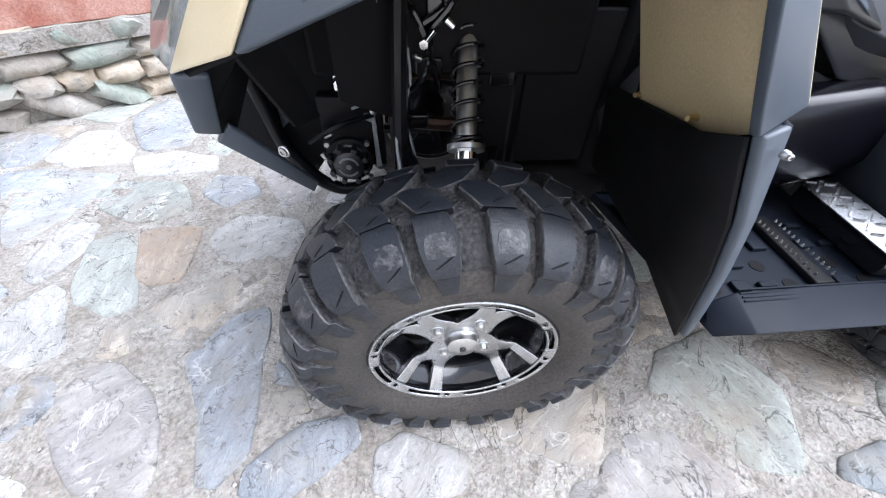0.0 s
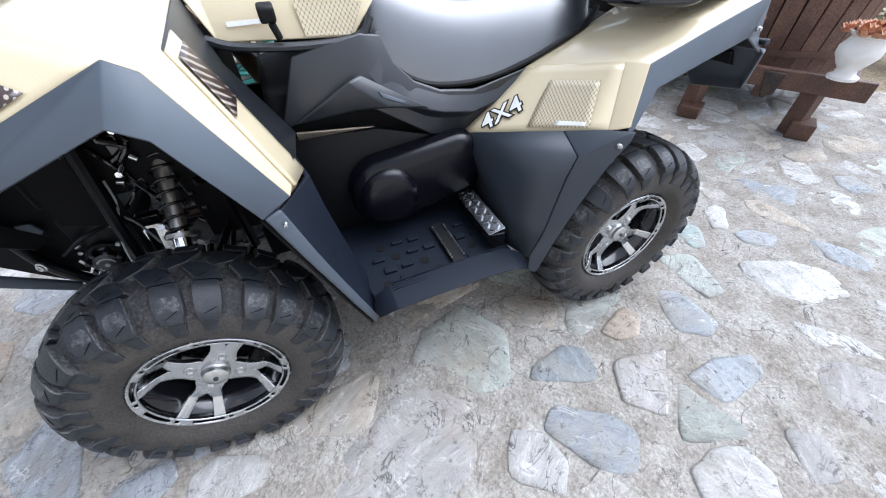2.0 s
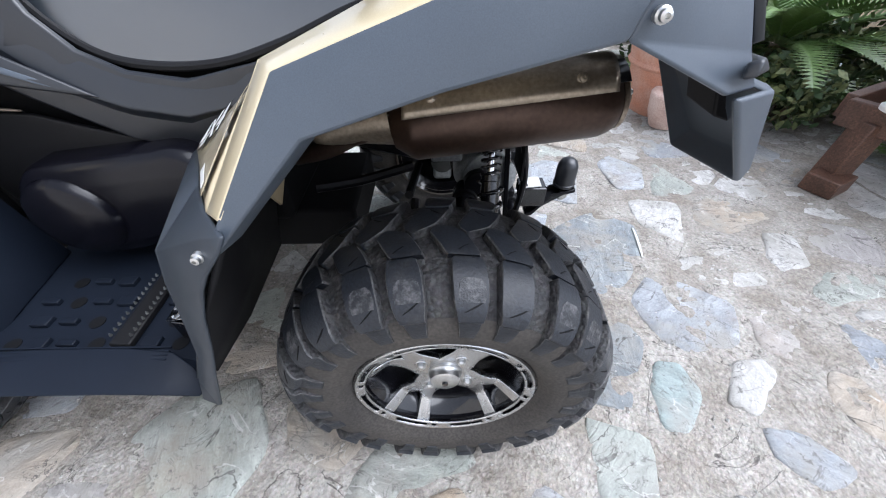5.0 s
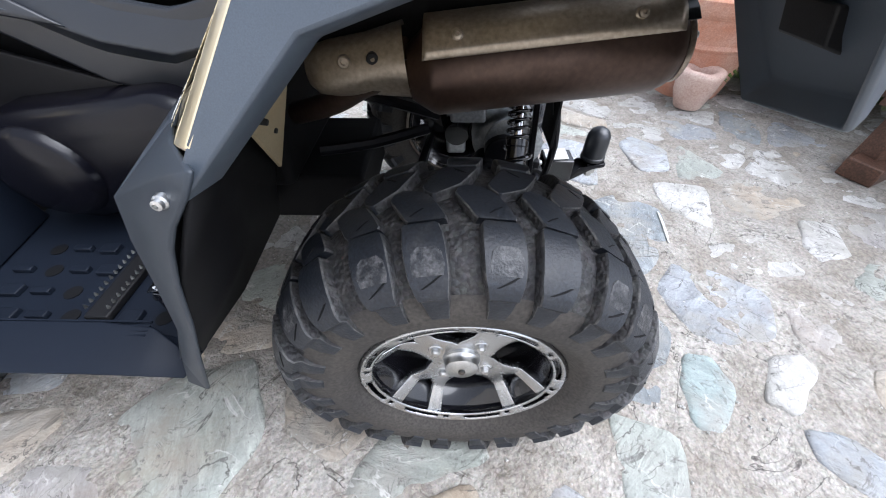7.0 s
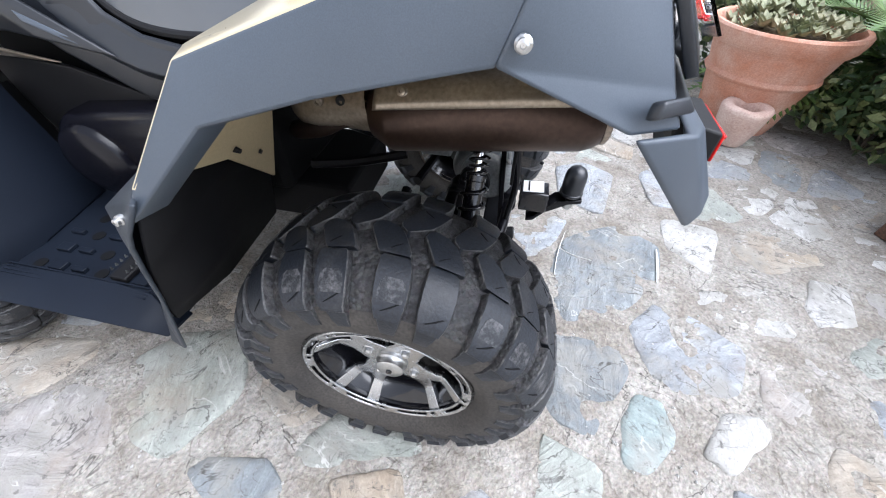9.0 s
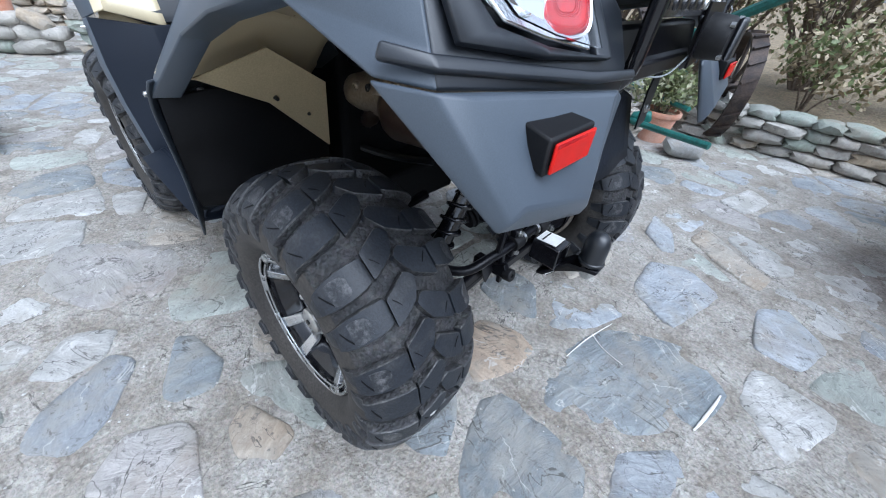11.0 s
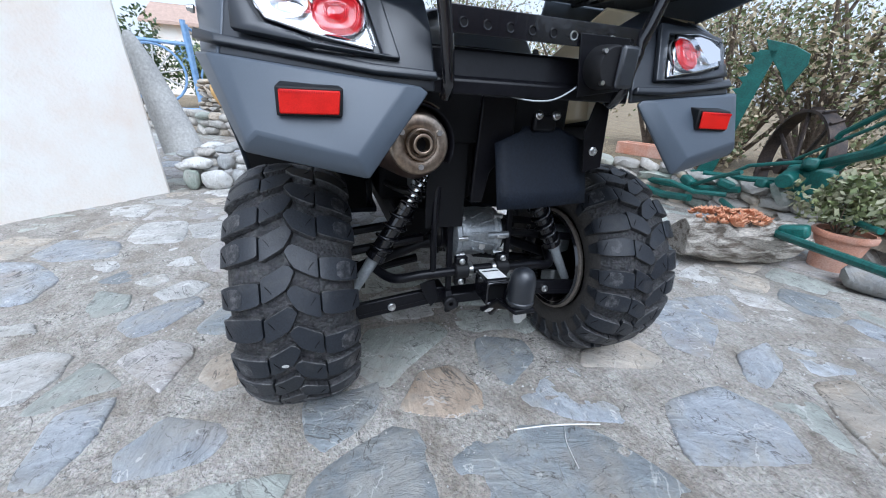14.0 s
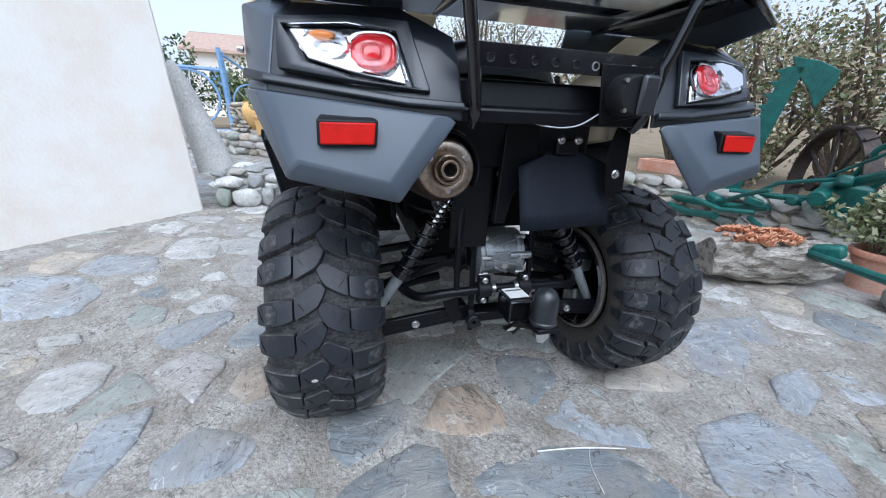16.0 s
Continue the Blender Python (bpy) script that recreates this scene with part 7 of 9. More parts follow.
def succulent(name, label, at, r, h, mat, seed, count=60, petal=0.03, parent=None):
    """Rosettes of thick pointed leaves."""
    g = np.random.default_rng(seed)
    t = thing(name, label, "succulent", at) if parent is None else parent
    bm = bmesh.new()
    off = Vector(at) if parent is not None else Vector((0, 0, 0))
    for i in range(count):
        a, q = g.uniform(0, 6.28), math.sqrt(g.uniform(0, 1)) * r
        c = Vector((q * math.cos(a), q * math.sin(a), h * (1 - 0.7 * (q / r) ** 2) * g.uniform(0.5, 1.0)))
        for j in range(7):
            b = j * 2.4
            d = Vector((math.cos(b), math.sin(b), 0.5 + 0.12 * j)).normalized()
            side = d.cross(Vector((0, 0, 1))).normalized()
            L = petal * g.uniform(0.8, 1.2)
            vs = [bm.verts.new(c + x) for x in (side * L * 0.2, d * L * 0.5 + side * L * 0.28, d * L, d * L * 0.5 - side * L * 0.28, -side * L * 0.2, d * L * 0.45 + Vector((0, 0, -L * 0.2)))]
            bm.faces.new((vs[0], vs[1], vs[5]))
            bm.faces.new((vs[1], vs[2], vs[5]))
            bm.faces.new((vs[2], vs[3], vs[5]))
            bm.faces.new((vs[3], vs[4], vs[5]))
            bm.faces.new((vs[0], vs[4], vs[3], vs[2], vs[1]))
    return part("rosette", bm, M[mat], t, smooth=60)


# red-brown trough with pots by the border wall
def trough(name, label, a, b, z, mat, depth=0.22, h=0.19):
    a, b = Vector((*a, z)), Vector((*b, z))
    d = b - a
    t = thing(name, label, "planter", tuple((a + b) / 2))
    ang = math.atan2(d.y, d.x)
    L = d.length
    bm = bmesh.new()
    for cy in (-depth / 2 + 0.012, depth / 2 - 0.012):
        box(bm, (0, cy, h / 2), (L, 0.024, h))
    for cx in (-L / 2 + 0.012, L / 2 - 0.012):
        box(bm, (cx, 0, h / 2), (0.024, depth - 0.05, h))
    box(bm, (0, 0, 0.02), (L - 0.05, depth - 0.05, 0.03))
    part("trough_body", bm, M[mat], t, bevel=0.006)
    bm = bmesh.new()
    box(bm, (0, 0, h * 0.7), (L - 0.05, depth - 0.05, 0.04))
    part("trough_soil", bm, M["soil"], t)
    t.rotation_euler = (0, 0, ang)
    return t


trough("planter_trough", "long red-brown clay planter on the border wall", (-1.93, 1.62), (-1.31, 2.09), 0.386, "brick", h=0.145)
trough("planter_trough", "terracotta planter on the border wall", (-1.05, 3.30), (-0.40, 3.52), 0.31, "terra", h=0.12)
p = pot("flower_pot", "small terracotta pot standing on the planter", (-1.51, 1.93, 0.47), 0.095, 0.15, "terra", seed=1)
p = pot("flower_pot", "white and blue pot standing on the planter", (-1.73, 1.77, 0.47), 0.095, 0.13, "urn", seed=2)
shrub("pot_plant", "pale spiky plant in the terracotta pot", (-1.51, 1.93, 0.60), 0.20, 0.12, 91, mats=("leaf_pale",), leaves=260, size=0.02, stems=5, category="plant")
shrub("pot_plant", "grey-green plant in the white pot", (-1.73, 1.77, 0.585), 0.18, 0.12, 92, mats=("leaf_pale",), leaves=260, size=0.02, stems=5, category="plant")
# pots on the path wall
for i, (x, y, r_, h, mt, lb) in enumerate(((-4.30, -1.05, 0.16, 0.30, "yellowpot", "yellow clay pot on the path wall"), (-4.05, -0.72, 0.17, 0.26, "redpot", "red glazed pot on the path wall"), (-3.85, -0.42, 0.13, 0.22, "blackpot", "black plastic pot on the path wall"), (-3.66, -0.14, 0.13, 0.20, "terra", "terracotta pot on the path wall"))):
    pot("flower_pot", lb, (x, y, 0.335), r_, h, mt)
    shrub("pot_plant", "small green plant in a clay pot", (x, y, 0.335 + h * 0.9), 0.28, 0.2, 100 + i, leaves=420, size=0.035, stems=6, category="plant", group="plants in pots")

# yellow jar by the far wall
bm = bmesh.new()
lathe(bm, [(0.0001, 0), (0.07, 0.0), (0.13, 0.10), (0.17, 0.26), (0.15, 0.38), (0.09, 0.45), (0.07, 0.48), (0.09, 0.50), (0.075, 0.50), (0.06, 0.46), (0.0001, 0.44)], 28, Matrix.Translation((-5.10, -1.30, 0.36)) @ Matrix.Rotation(radians(14), 4, "X"))
jar = thing("clay_jar", "yellow clay jar beside the stone wall", "jar", (0, 0, 0))
part("jar_body", bm, M["yellowpot"], jar, smooth=60)
bm = bmesh.new()
lathe(bm, [(0.0001, 0.0), (0.16, 0.0), (0.14, 0.37), (0.0001, 0.37)], 16, Matrix.Translation((-5.10, -1.30, -0.01)))
part("jar_stand", bm, M["rock_tan"], jar)


# blue gate with cart wheels
def gate():
    t = thing("garden_gate", "open blue iron gate with cart wheel panels", "gate", (-8.4, -3.1, 0))

    def add(name, pts, r, n=8, mat="bluepaint"):
        bm = bmesh.new()
        tube(bm, [Vector(p) - Vector((-8.4, -3.1, 0)) for p in pts], r, n)
        return part(name, bm, M[mat], t)
    add("gate_post", [(-8.4, -2.53, 0), (-8.4, -2.60, 1.98)], 0.055)
    add("gate_post", [(-8.4, -4.75, 0), (-8.4, -4.75, 1.70)], 0.055)
    add("gate_rail", [(-8.4, -4.75, 1.58), (-8.4, -2.58, 1.50)], 0.04)
    add("gate_rail", [(-8.4, -4.75, 0.12), (-8.4, -2.55, 0.12)], 0.03)
    c = Vector((-8.4, -3.35, 0.86))
    ring = [c + Vector((0, 0.62 * math.cos(k * math.pi / 12), 0.62 * math.sin(k * math.pi / 12))) for k in range(25)]
    add("wheel_rim", ring, 0.028)
    for k in range(10):
        a = 2 * math.pi * k / 10 + 0.2
        add("wheel_spoke", [c, c + Vector((0, 0.62 * math.cos(a), 0.62 * math.sin(a)))], 0.017, 6, "lean")
    add("wheel_hub", [c - Vector((0.08, 0, 0)), c + Vector((0.10, 0, 0))], 0.085, 14)
    # leaf standing open
    add("gate_leaf_post", [(-8.45, -2.50, 0.1), (-8.45, -2.55, 1.9)], 0.03)
    add("gate_leaf_post", [(-9.3, -1.75, 0.1), (-9.3, -1.78, 1.45)], 0.03)
    add("gate_leaf_rail", [(-8.45, -2.55, 1.85), (-9.3, -1.78, 1.25)], 0.03)
    add("gate_leaf_rail", [(-8.45, -2.50, 0.2), (-9.3, -1.75, 0.2)], 0.03)
    c = Vector((-8.88, -2.14, 0.75))
    d = Vector((-0.74, 0.67, 0))
    add("leaf_wheel_rim", [c + d * (0.48 * math.cos(k * math.pi / 12)) + Vector((0, 0, 0.48 * math.sin(k * math.pi / 12))) for k in range(25)], 0.024)
    for k in range(8):
        a = math.pi * k / 4
        add("leaf_wheel_spoke", [c, c + d * (0.48 * math.cos(a)) + Vector((0, 0, 0.48 * math.sin(a)))], 0.014, 6, "lean")


gate()
# far house beyond the gate
house = thing("far_house", "small white house with a red roof beyond the garden", "house", (-19, -3.6, 0))
bm = bmesh.new()
box(bm, (0, 0, 1.4), (3.0, 5.0, 2.8))
part("house_wall", bm, M["plaster"], house, bevel=0.02)
part("house_roof", slab([(1.8, -2.8, 2.75), (1.8, 2.8, 2.75), (0, 2.8, 3.7), (-1.8, 2.8, 2.75), (-1.8, -2.8, 2.75), (0, -2.8, 3.7)][:1] + [(1.8, 2.8, 2.75), (0, 2.8, 3.6), (0, -2.8, 3.6)], (-0.02, 0, 0.12)), M["roof"], house)
part("house_roof", slab([(-1.8, -2.8, 2.75), (-1.8, 2.8, 2.75), (0, 2.8, 3.6), (0, -2.8, 3.6)], (0.02, 0, 0.12)), M["roof"], house)
for y in (-1.4, 1.2):
    bm = bmesh.new()
    box(bm, (1.51, y, 1.6), (0.05, 0.8, 1.0))
    part("house_window", bm, M["bluepaint"], house, bevel=0.01)


# horse-drawn mower, painted green
def mower():
    t = thing("old_mower", "old horse-drawn hay mower painted dark green with iron wheels", "farm machine", (0.5, 3.3, 0.0))
    o = Vector((0.5, 3.3, 0.0))

    def bar_(name, pts, r, mat="greenpaint", n=8, parent=None):
        bm = bmesh.new()
        tube(bm, [Vector(p) - o for p in pts], r, n)
        return part(name, bm, M[mat], parent or t)

    def wheel(c, r, axis, name="iron_wheel"):
        c = Vector(c)
        ax = Vector(axis).normalized()
        u = ax.cross(Vector((0, 0, 1))).normalized()
        v = u.cross(ax)
        bm = bmesh.new()
        n = 40
        ringv = []
        for k in range(n):
            a = 2 * math.pi * k / n
            d = u * math.cos(a) + v * math.sin(a)
            ringv.append([bm.verts.new(c + d * rr + ax * w - o) for rr, w in ((r, -0.05), (r, 0.05), (r - 0.02, 0.05), (r - 0.02, -0.05))])
        for k in range(n):
            A_, B_ = ringv[k], ringv[(k + 1) % n]
            for j in range(4):
                bm.faces.new((A_[j], A_[(j + 1) % 4], B_[(j + 1) % 4], B_[j]))
        w = part(name, bm, M["iron"], t)
        for k in range(20):
            a = 2 * math.pi * k / 20
            d = u * math.cos(a) + v * math.sin(a)
            bm = bmesh.new()
            m = Matrix.Translation(c + d * (r + 0.006) - o) @ Matrix((tuple(ax) + (0,), tuple(d.cross(ax)) + (0,), tuple(d) + (0,), (0, 0, 0, 1))).transposed()
            box(bm, (0, 0, 0), (0.10, 0.018, 0.022), m @ Matrix.Rotation(0.5, 4, "Z"))
            part("wheel_cleat", bm, M["iron"], w)
        for k in range(8):
            a = 2 * math.pi * k / 8 + 0.2
            d = u * math.cos(a) + v * math.sin(a)
            bar_("wheel_spoke", [c, c + d * (r - 0.02)], 0.014, "iron", 6, w)
        bm = bmesh.new()
        cyl(bm, c - ax * 0.10 - o, c + ax * 0.10 - o, 0.06, 0.05, 14)
        part("wheel_hub", bm, M["iron"], w)
    wheel((0.40, 3.62, 0.42), 0.42, (0.55, 0.83, 0))
    wheel((1.42, 3.42, 0.36), 0.36, (0.93, 0.37, 0))
    bm = bmesh.new()
    box(bm, Vector((0.62, 3.45, 0.38)) - o, (0.26, 0.30, 0.2), Matrix.Rotation(0.4, 4, "Z"))
    part("gear_box", bm, M["greenpaint"], t, bevel=0.03)
    bm = bmesh.new()
    cyl(bm, Vector((0.62, 3.28, 0.40)) - o, Vector((0.66, 3.10, 0.38)) - o, 0.075, 0.05, 16)
    part("gear_cover", bm, M["greenpaint"], t, bevel=0.008)
    bar_("axle", [(0.38, 3.58, 0.42), (0.72, 3.50, 0.40), (1.10, 3.42, 0.38)], 0.032)
    bar_("drawbar", [(0.62, 3.32, 0.46), (1.00, 3.15, 0.62), (1.60, 2.90, 0.98)], 0.032)
    bar_("lever", [(0.72, 3.40, 0.42), (0.95, 3.35, 0.72), (1.25, 3.30, 1.10)], 0.018)
    bar_("brace", [(0.60, 3.35, 0.30), (0.90, 3.05, 0.28), (1.35, 2.70, 0.30)], 0.016)
    bar_("tow_beam", [(0.35, 3.05, 0.16), (0.78, 2.60, 0.20), (1.15, 2.38, 0.22), (1.60, 2.25, 0.24)], 0.020)
    bar_("push_rod", [(0.02, 3.22, 0.30), (0.35, 3.30, 0.32), (0.62, 3.40, 0.36)], 0.022)
    bar_("hinge_bar", [(-0.35, 3.05, 0.16), (0.0, 3.15, 0.17), (0.35, 3.20, 0.24)], 0.026)
    bar_("lift_rod", [(0.62, 3.20, 0.52), (1.05, 2.98, 0.78), (1.55, 2.72, 1.12)], 0.010)
    bar_("lift_rod", [(0.20, 3.18, 0.30), (0.42, 3.10, 0.44), (0.70, 3.20, 0.52)], 0.014)
    bar_("stay", [(0.02, 3.14, 0.20), (0.30, 3.02, 0.34), (0.46, 2.98, 0.40)], 0.016)
    bar_("stay", [(-0.30, 3.03, 0.18), (-0.02, 2.94, 0.22), (0.22, 2.90, 0.20), (0.40, 3.00, 0.22)], 0.018)
    bar_("shoe", [(-0.42, 3.02, 0.10), (-0.10, 2.98, 0.09), (0.16, 2.96, 0.13)], 0.030)
    bar_("seat_post", [(0.60, 3.46, 0.46), (0.70, 3.40, 0.70), (0.92, 3.30, 0.86)], 0.018)
    for c in ((-0.05, 3.16, 0.22), (0.25, 3.18, 0.26), (0.70, 3.22, 0.50), (1.10, 2.95, 0.30), (0.45, 3.30, 0.30), (1.15, 2.45, 0.24)):
        bm = bmesh.new()
        box(bm, Vector(c) - o, (0.12, 0.08, 0.07), Matrix.Rotation(c[0] * 3, 4, "Z") @ Matrix.Rotation(0.3, 4, "Y"))
        part("casting", bm, M["greenpaint"], t, bevel=0.018)
    # upright cutter bar with guards
    a, b = Vector((-0.05, 3.26, 0.10)), Vector((0.13, 3.30, 1.22))
    d = (b - a).normalized()
    side = Vector((0.83, 0.56, 0)).normalized()
    part("cutter_bar", slab([a - o - side * 0.06, a - o + side * 0.06, b - o + side * 0.055, b - o - side * 0.055], (-0.008, 0.012, 0)), M["greenpaint"], t, bevel=0.004)
    for k in range(13):
        q = a + d * (0.10 + 0.083 * k)
        part("guard_finger", slab([q - o - side * 0.042 + d * 0.032, q - o - side * 0.042 - d * 0.028, q - o - side * 0.105 + d * 0.02], (-0.012, 0.018, 0)), M["greenpaint"], t, bevel=0.004)
    part("grass_board", slab([b - o - side * 0.05 + d * 0.07, b - o + side * 0.12 + d * 0.03, b - o + side * 0.24 - d * 0.03, b - o + side * 0.26 - d * 0.10, b - o + side * 0.22 - d * 0.28, b - o + side * 0.13 - d * 0.15, b - o + side * 0.03 - d * 0.05], (-0.008, 0.012, 0)), M["greenpaint"], t, bevel=0.004)


mower()

# driftwood trough planted with rust-coloured succulents
bm = bmesh.new()
pts = arc_pts([(0.87, 2.02, 0.12), (0.92, 2.16, 0.13), (0.97, 2.35, 0.13), (1.02, 2.55, 0.125), (1.06, 2.74, 0.14)], 6)
tube(bm, pts, [0.05 + 0.085 * math.sin(math.pi * min(1, (i + 2) / (len(pts)))) ** 0.5 for i in range(len(pts))], 18)
bmesh.ops.subdivide_edges(bm, edges=bm.edges, cuts=1, use_grid_fill=True)
for v in bm.verts:
    v.co.z = 0.012 + max(0, v.co.z) * 1.0
    s = math.sin(v.co.x * 40 + v.co.z * 90 + 6 * noise.noise(v.co * 6))
    v.co += Vector((0.010, -0.004, 0.006)) * s
jitter(bm, 0.035, 7, 4)
for v in bm.verts:
    v.co.z = max(0.004, v.co.z)
log = thing("driftwood_log", "bleached grey driftwood log used as a planter", "driftwood", (0, 0, 0))
part("log_body", bm, M["drift"], log, smooth=50)
succulent("succulent", "rust-red dry succulents growing in the driftwood", (0.92, 2.20, 0.23), 0.13, 0.07, "succ_red", 3, 80, 0.032)
succulent("succulent", "rust-red dry succulents growing in the driftwood", (0.955, 2.38, 0.23), 0.11, 0.06, "succ_red", 4, 60, 0.03)
pot("flower_pot", "terracotta pot beside the driftwood", (1.16, 2.88, 0), 0.125, 0.22, "terra")
shrub("pot_plant", "pale grey-green bushy plant in a terracotta pot", (1.16, 2.88, 0.18), 0.34, 0.24, 120, mats=("leaf_pale", "leaf"), leaves=1500, size=0.022, stems=12, category="plant")
garden_rock = rock("garden_rock", (1.42, 2.72, 0.06), (0.26, 0.22, 0.13), "cobble_grey", 5, 20)
tagged(garden_rock, label="grey round rock on the paving", category="rock")

# big terracotta pot at the bed's corner, ribbed below its rim
big = thing("flower_pot", "large terracotta pot with a thick rim and a raised rib", "flower pot", (2.71, 2.01, 0))
bm = bmesh.new()
lathe(bm, [(0.0001, 0.0), (0.185, 0.0), (0.198, 0.04), (0.247, 0.265), (0.262, 0.272), (0.270, 0.286), (0.264, 0.300), (0.258, 0.304), (0.290, 0.420), (0.304, 0.424), (0.310, 0.434), (0.318, 0.440),
           (0.330, 0.480), (0.331, 0.500), (0.322, 0.510), (0.300, 0.508), (0.288, 0.490), (0.280, 0.44), (0.0001, 0.44)], 48)
part("pot_body", bm, M["terra"], big, smooth=40)
bm = bmesh.new()
lathe(bm, [(0.284, 0.452), (0.15, 0.468), (0.0001, 0.474)], 20)
part("pot_soil", bm, M["soil"], big)
succulent("succulent", "pale green succulents filling the large pot", (2.71, 2.01, 0.46), 0.27, 0.12, "leaf_pale", 8, 110, 0.055)
bm = bmesh.new()
lathe(bm, [(0.0001, 0.0), (0.062, 0.0), (0.070, 0.01), (0.098, 0.09), (0.116, 0.165), (0.118, 0.188), (0.108, 0.200), (0.080, 0.202), (0.062, 0.192), (0.055, 0.165), (0.050, 0.10), (0.0001, 0.095)], 32)
jitter(bm, 0.010, 9, 3)
for v in bm.verts:
    v.co.z = max(0.0, v.co.z)
part("pot_body", bm, M["palepot"], thing("clay_pot", "small rough pale pink clay pot standing empty on the paving", "clay pot", (2.605, 1.735, 0.004)), smooth=50)

# cycad
def cycad(at, label, n=46, length=0.95, seed=3):
    g = np.random.default_rng(seed)
    t = thing("cycad", label, "plant", at)
    bm = bmesh.new()
    lathe(bm, [(0.0001, 0.0), (0.12, 0.0), (0.15, 0.10), (0.13, 0.26), (0.06, 0.34), (0.0001, 0.35)], 14)
    jitter(bm, 0.03, 12, 1)
    part("trunk", bm, M["bark"], t)
    for i in range(n):
        a, lift = g.uniform(0, 6.28), g.uniform(0.1, 1.15)
        L = length * g.uniform(0.75, 1.1)
        pts = []
        for k in range(9):
            s = k / 8
            pts.append(Vector((math.cos(a) * L * s * math.cos(lift * (1 - 0.5 * s)), math.sin(a) * L * s * math.cos(lift * (1 - 0.5 * s)), 0.30 + L * (math.sin(lift) * s - 0.45 * s * s * (1.15 - 0.4 * lift)))))
        for q_ in pts:
            q_.z = max(0.03, q_.z)
        bm = bmesh.new()
        fine = arc_pts(pts, 4)
        n = len(fine)
        ribs = []
        for k, q_ in enumerate(fine):       # a grooved midrib with leaflets growing out of both edges
            d = (fine[min(k + 1, n - 1)] - fine[max(0, k - 1)]).normalized()
            sd = d.cross(Vector((0, 0, 1))).normalized()
            wd = 0.007 * (1 - 0.75 * k / n)
            ribs.append((bm.verts.new(q_ - sd * wd), bm.verts.new(q_ + sd * wd), bm.verts.new(q_ - Vector((0, 0, wd * 1.5))), d, sd))
        for k in range(n - 1):
            (a0, b0, c0, d, sd), (a1, b1, c1, _, _) = ribs[k], ribs[k + 1]
            bm.faces.new((a0, b0, b1, a1))
            bm.faces.new((b0, c0, c1, b1))
            bm.faces.new((c0, a0, a1, c1))
            if k < 4:
                continue
            up = sd.cross(d)
            L2 = 0.16 * math.sin(math.pi * (0.12 + 0.85 * k / n))
            for s, r0, r1 in ((-1, a0, a1), (1, b0, b1)):
                mid = r0.co.lerp(r1.co, 0.5)
                out = (sd * s + d * 0.7 + up * 0.25).normalized()
                m0, m1 = bm.verts.new(mid + out * L2 * 0.5 - d * 0.007), bm.verts.new(mid + out * L2 * 0.5 + d * 0.006)
                tip = bm.verts.new(mid + out * L2)
                bm.faces.new((r0, m0, m1, r1))
                bm.faces.new((m0, tip, m1))
        part("frond", bm, M["palm"], t, smooth=0)
    return t


cycad((3.42, 2.20, 0), "dark green cycad with long feathery fronds")
shrub("bed_shrub", "low dark green shrub under the cycad", (3.28, 1.80, 0), 0.34, 0.34, 140, mats=("leaf_dark", "leaf"), leaves=2600, size=0.03, stems=10, group="shrubs by the cycad")
shrub("bed_shrub", "low dark green shrub under the cycad", (3.75, 2.1, 0), 0.45, 0.45, 141, mats=("leaf_dark", "leaf"), leaves=2600, size=0.03, stems=10, group="shrubs by the cycad")
shrub("bed_shrub", "low dark green shrub under the cycad", (3.05, 2.80, 0), 0.6, 0.5, 142, mats=("leaf_dark", "leaf"), leaves=3000, size=0.035, stems=10, group="shrubs by the cycad")


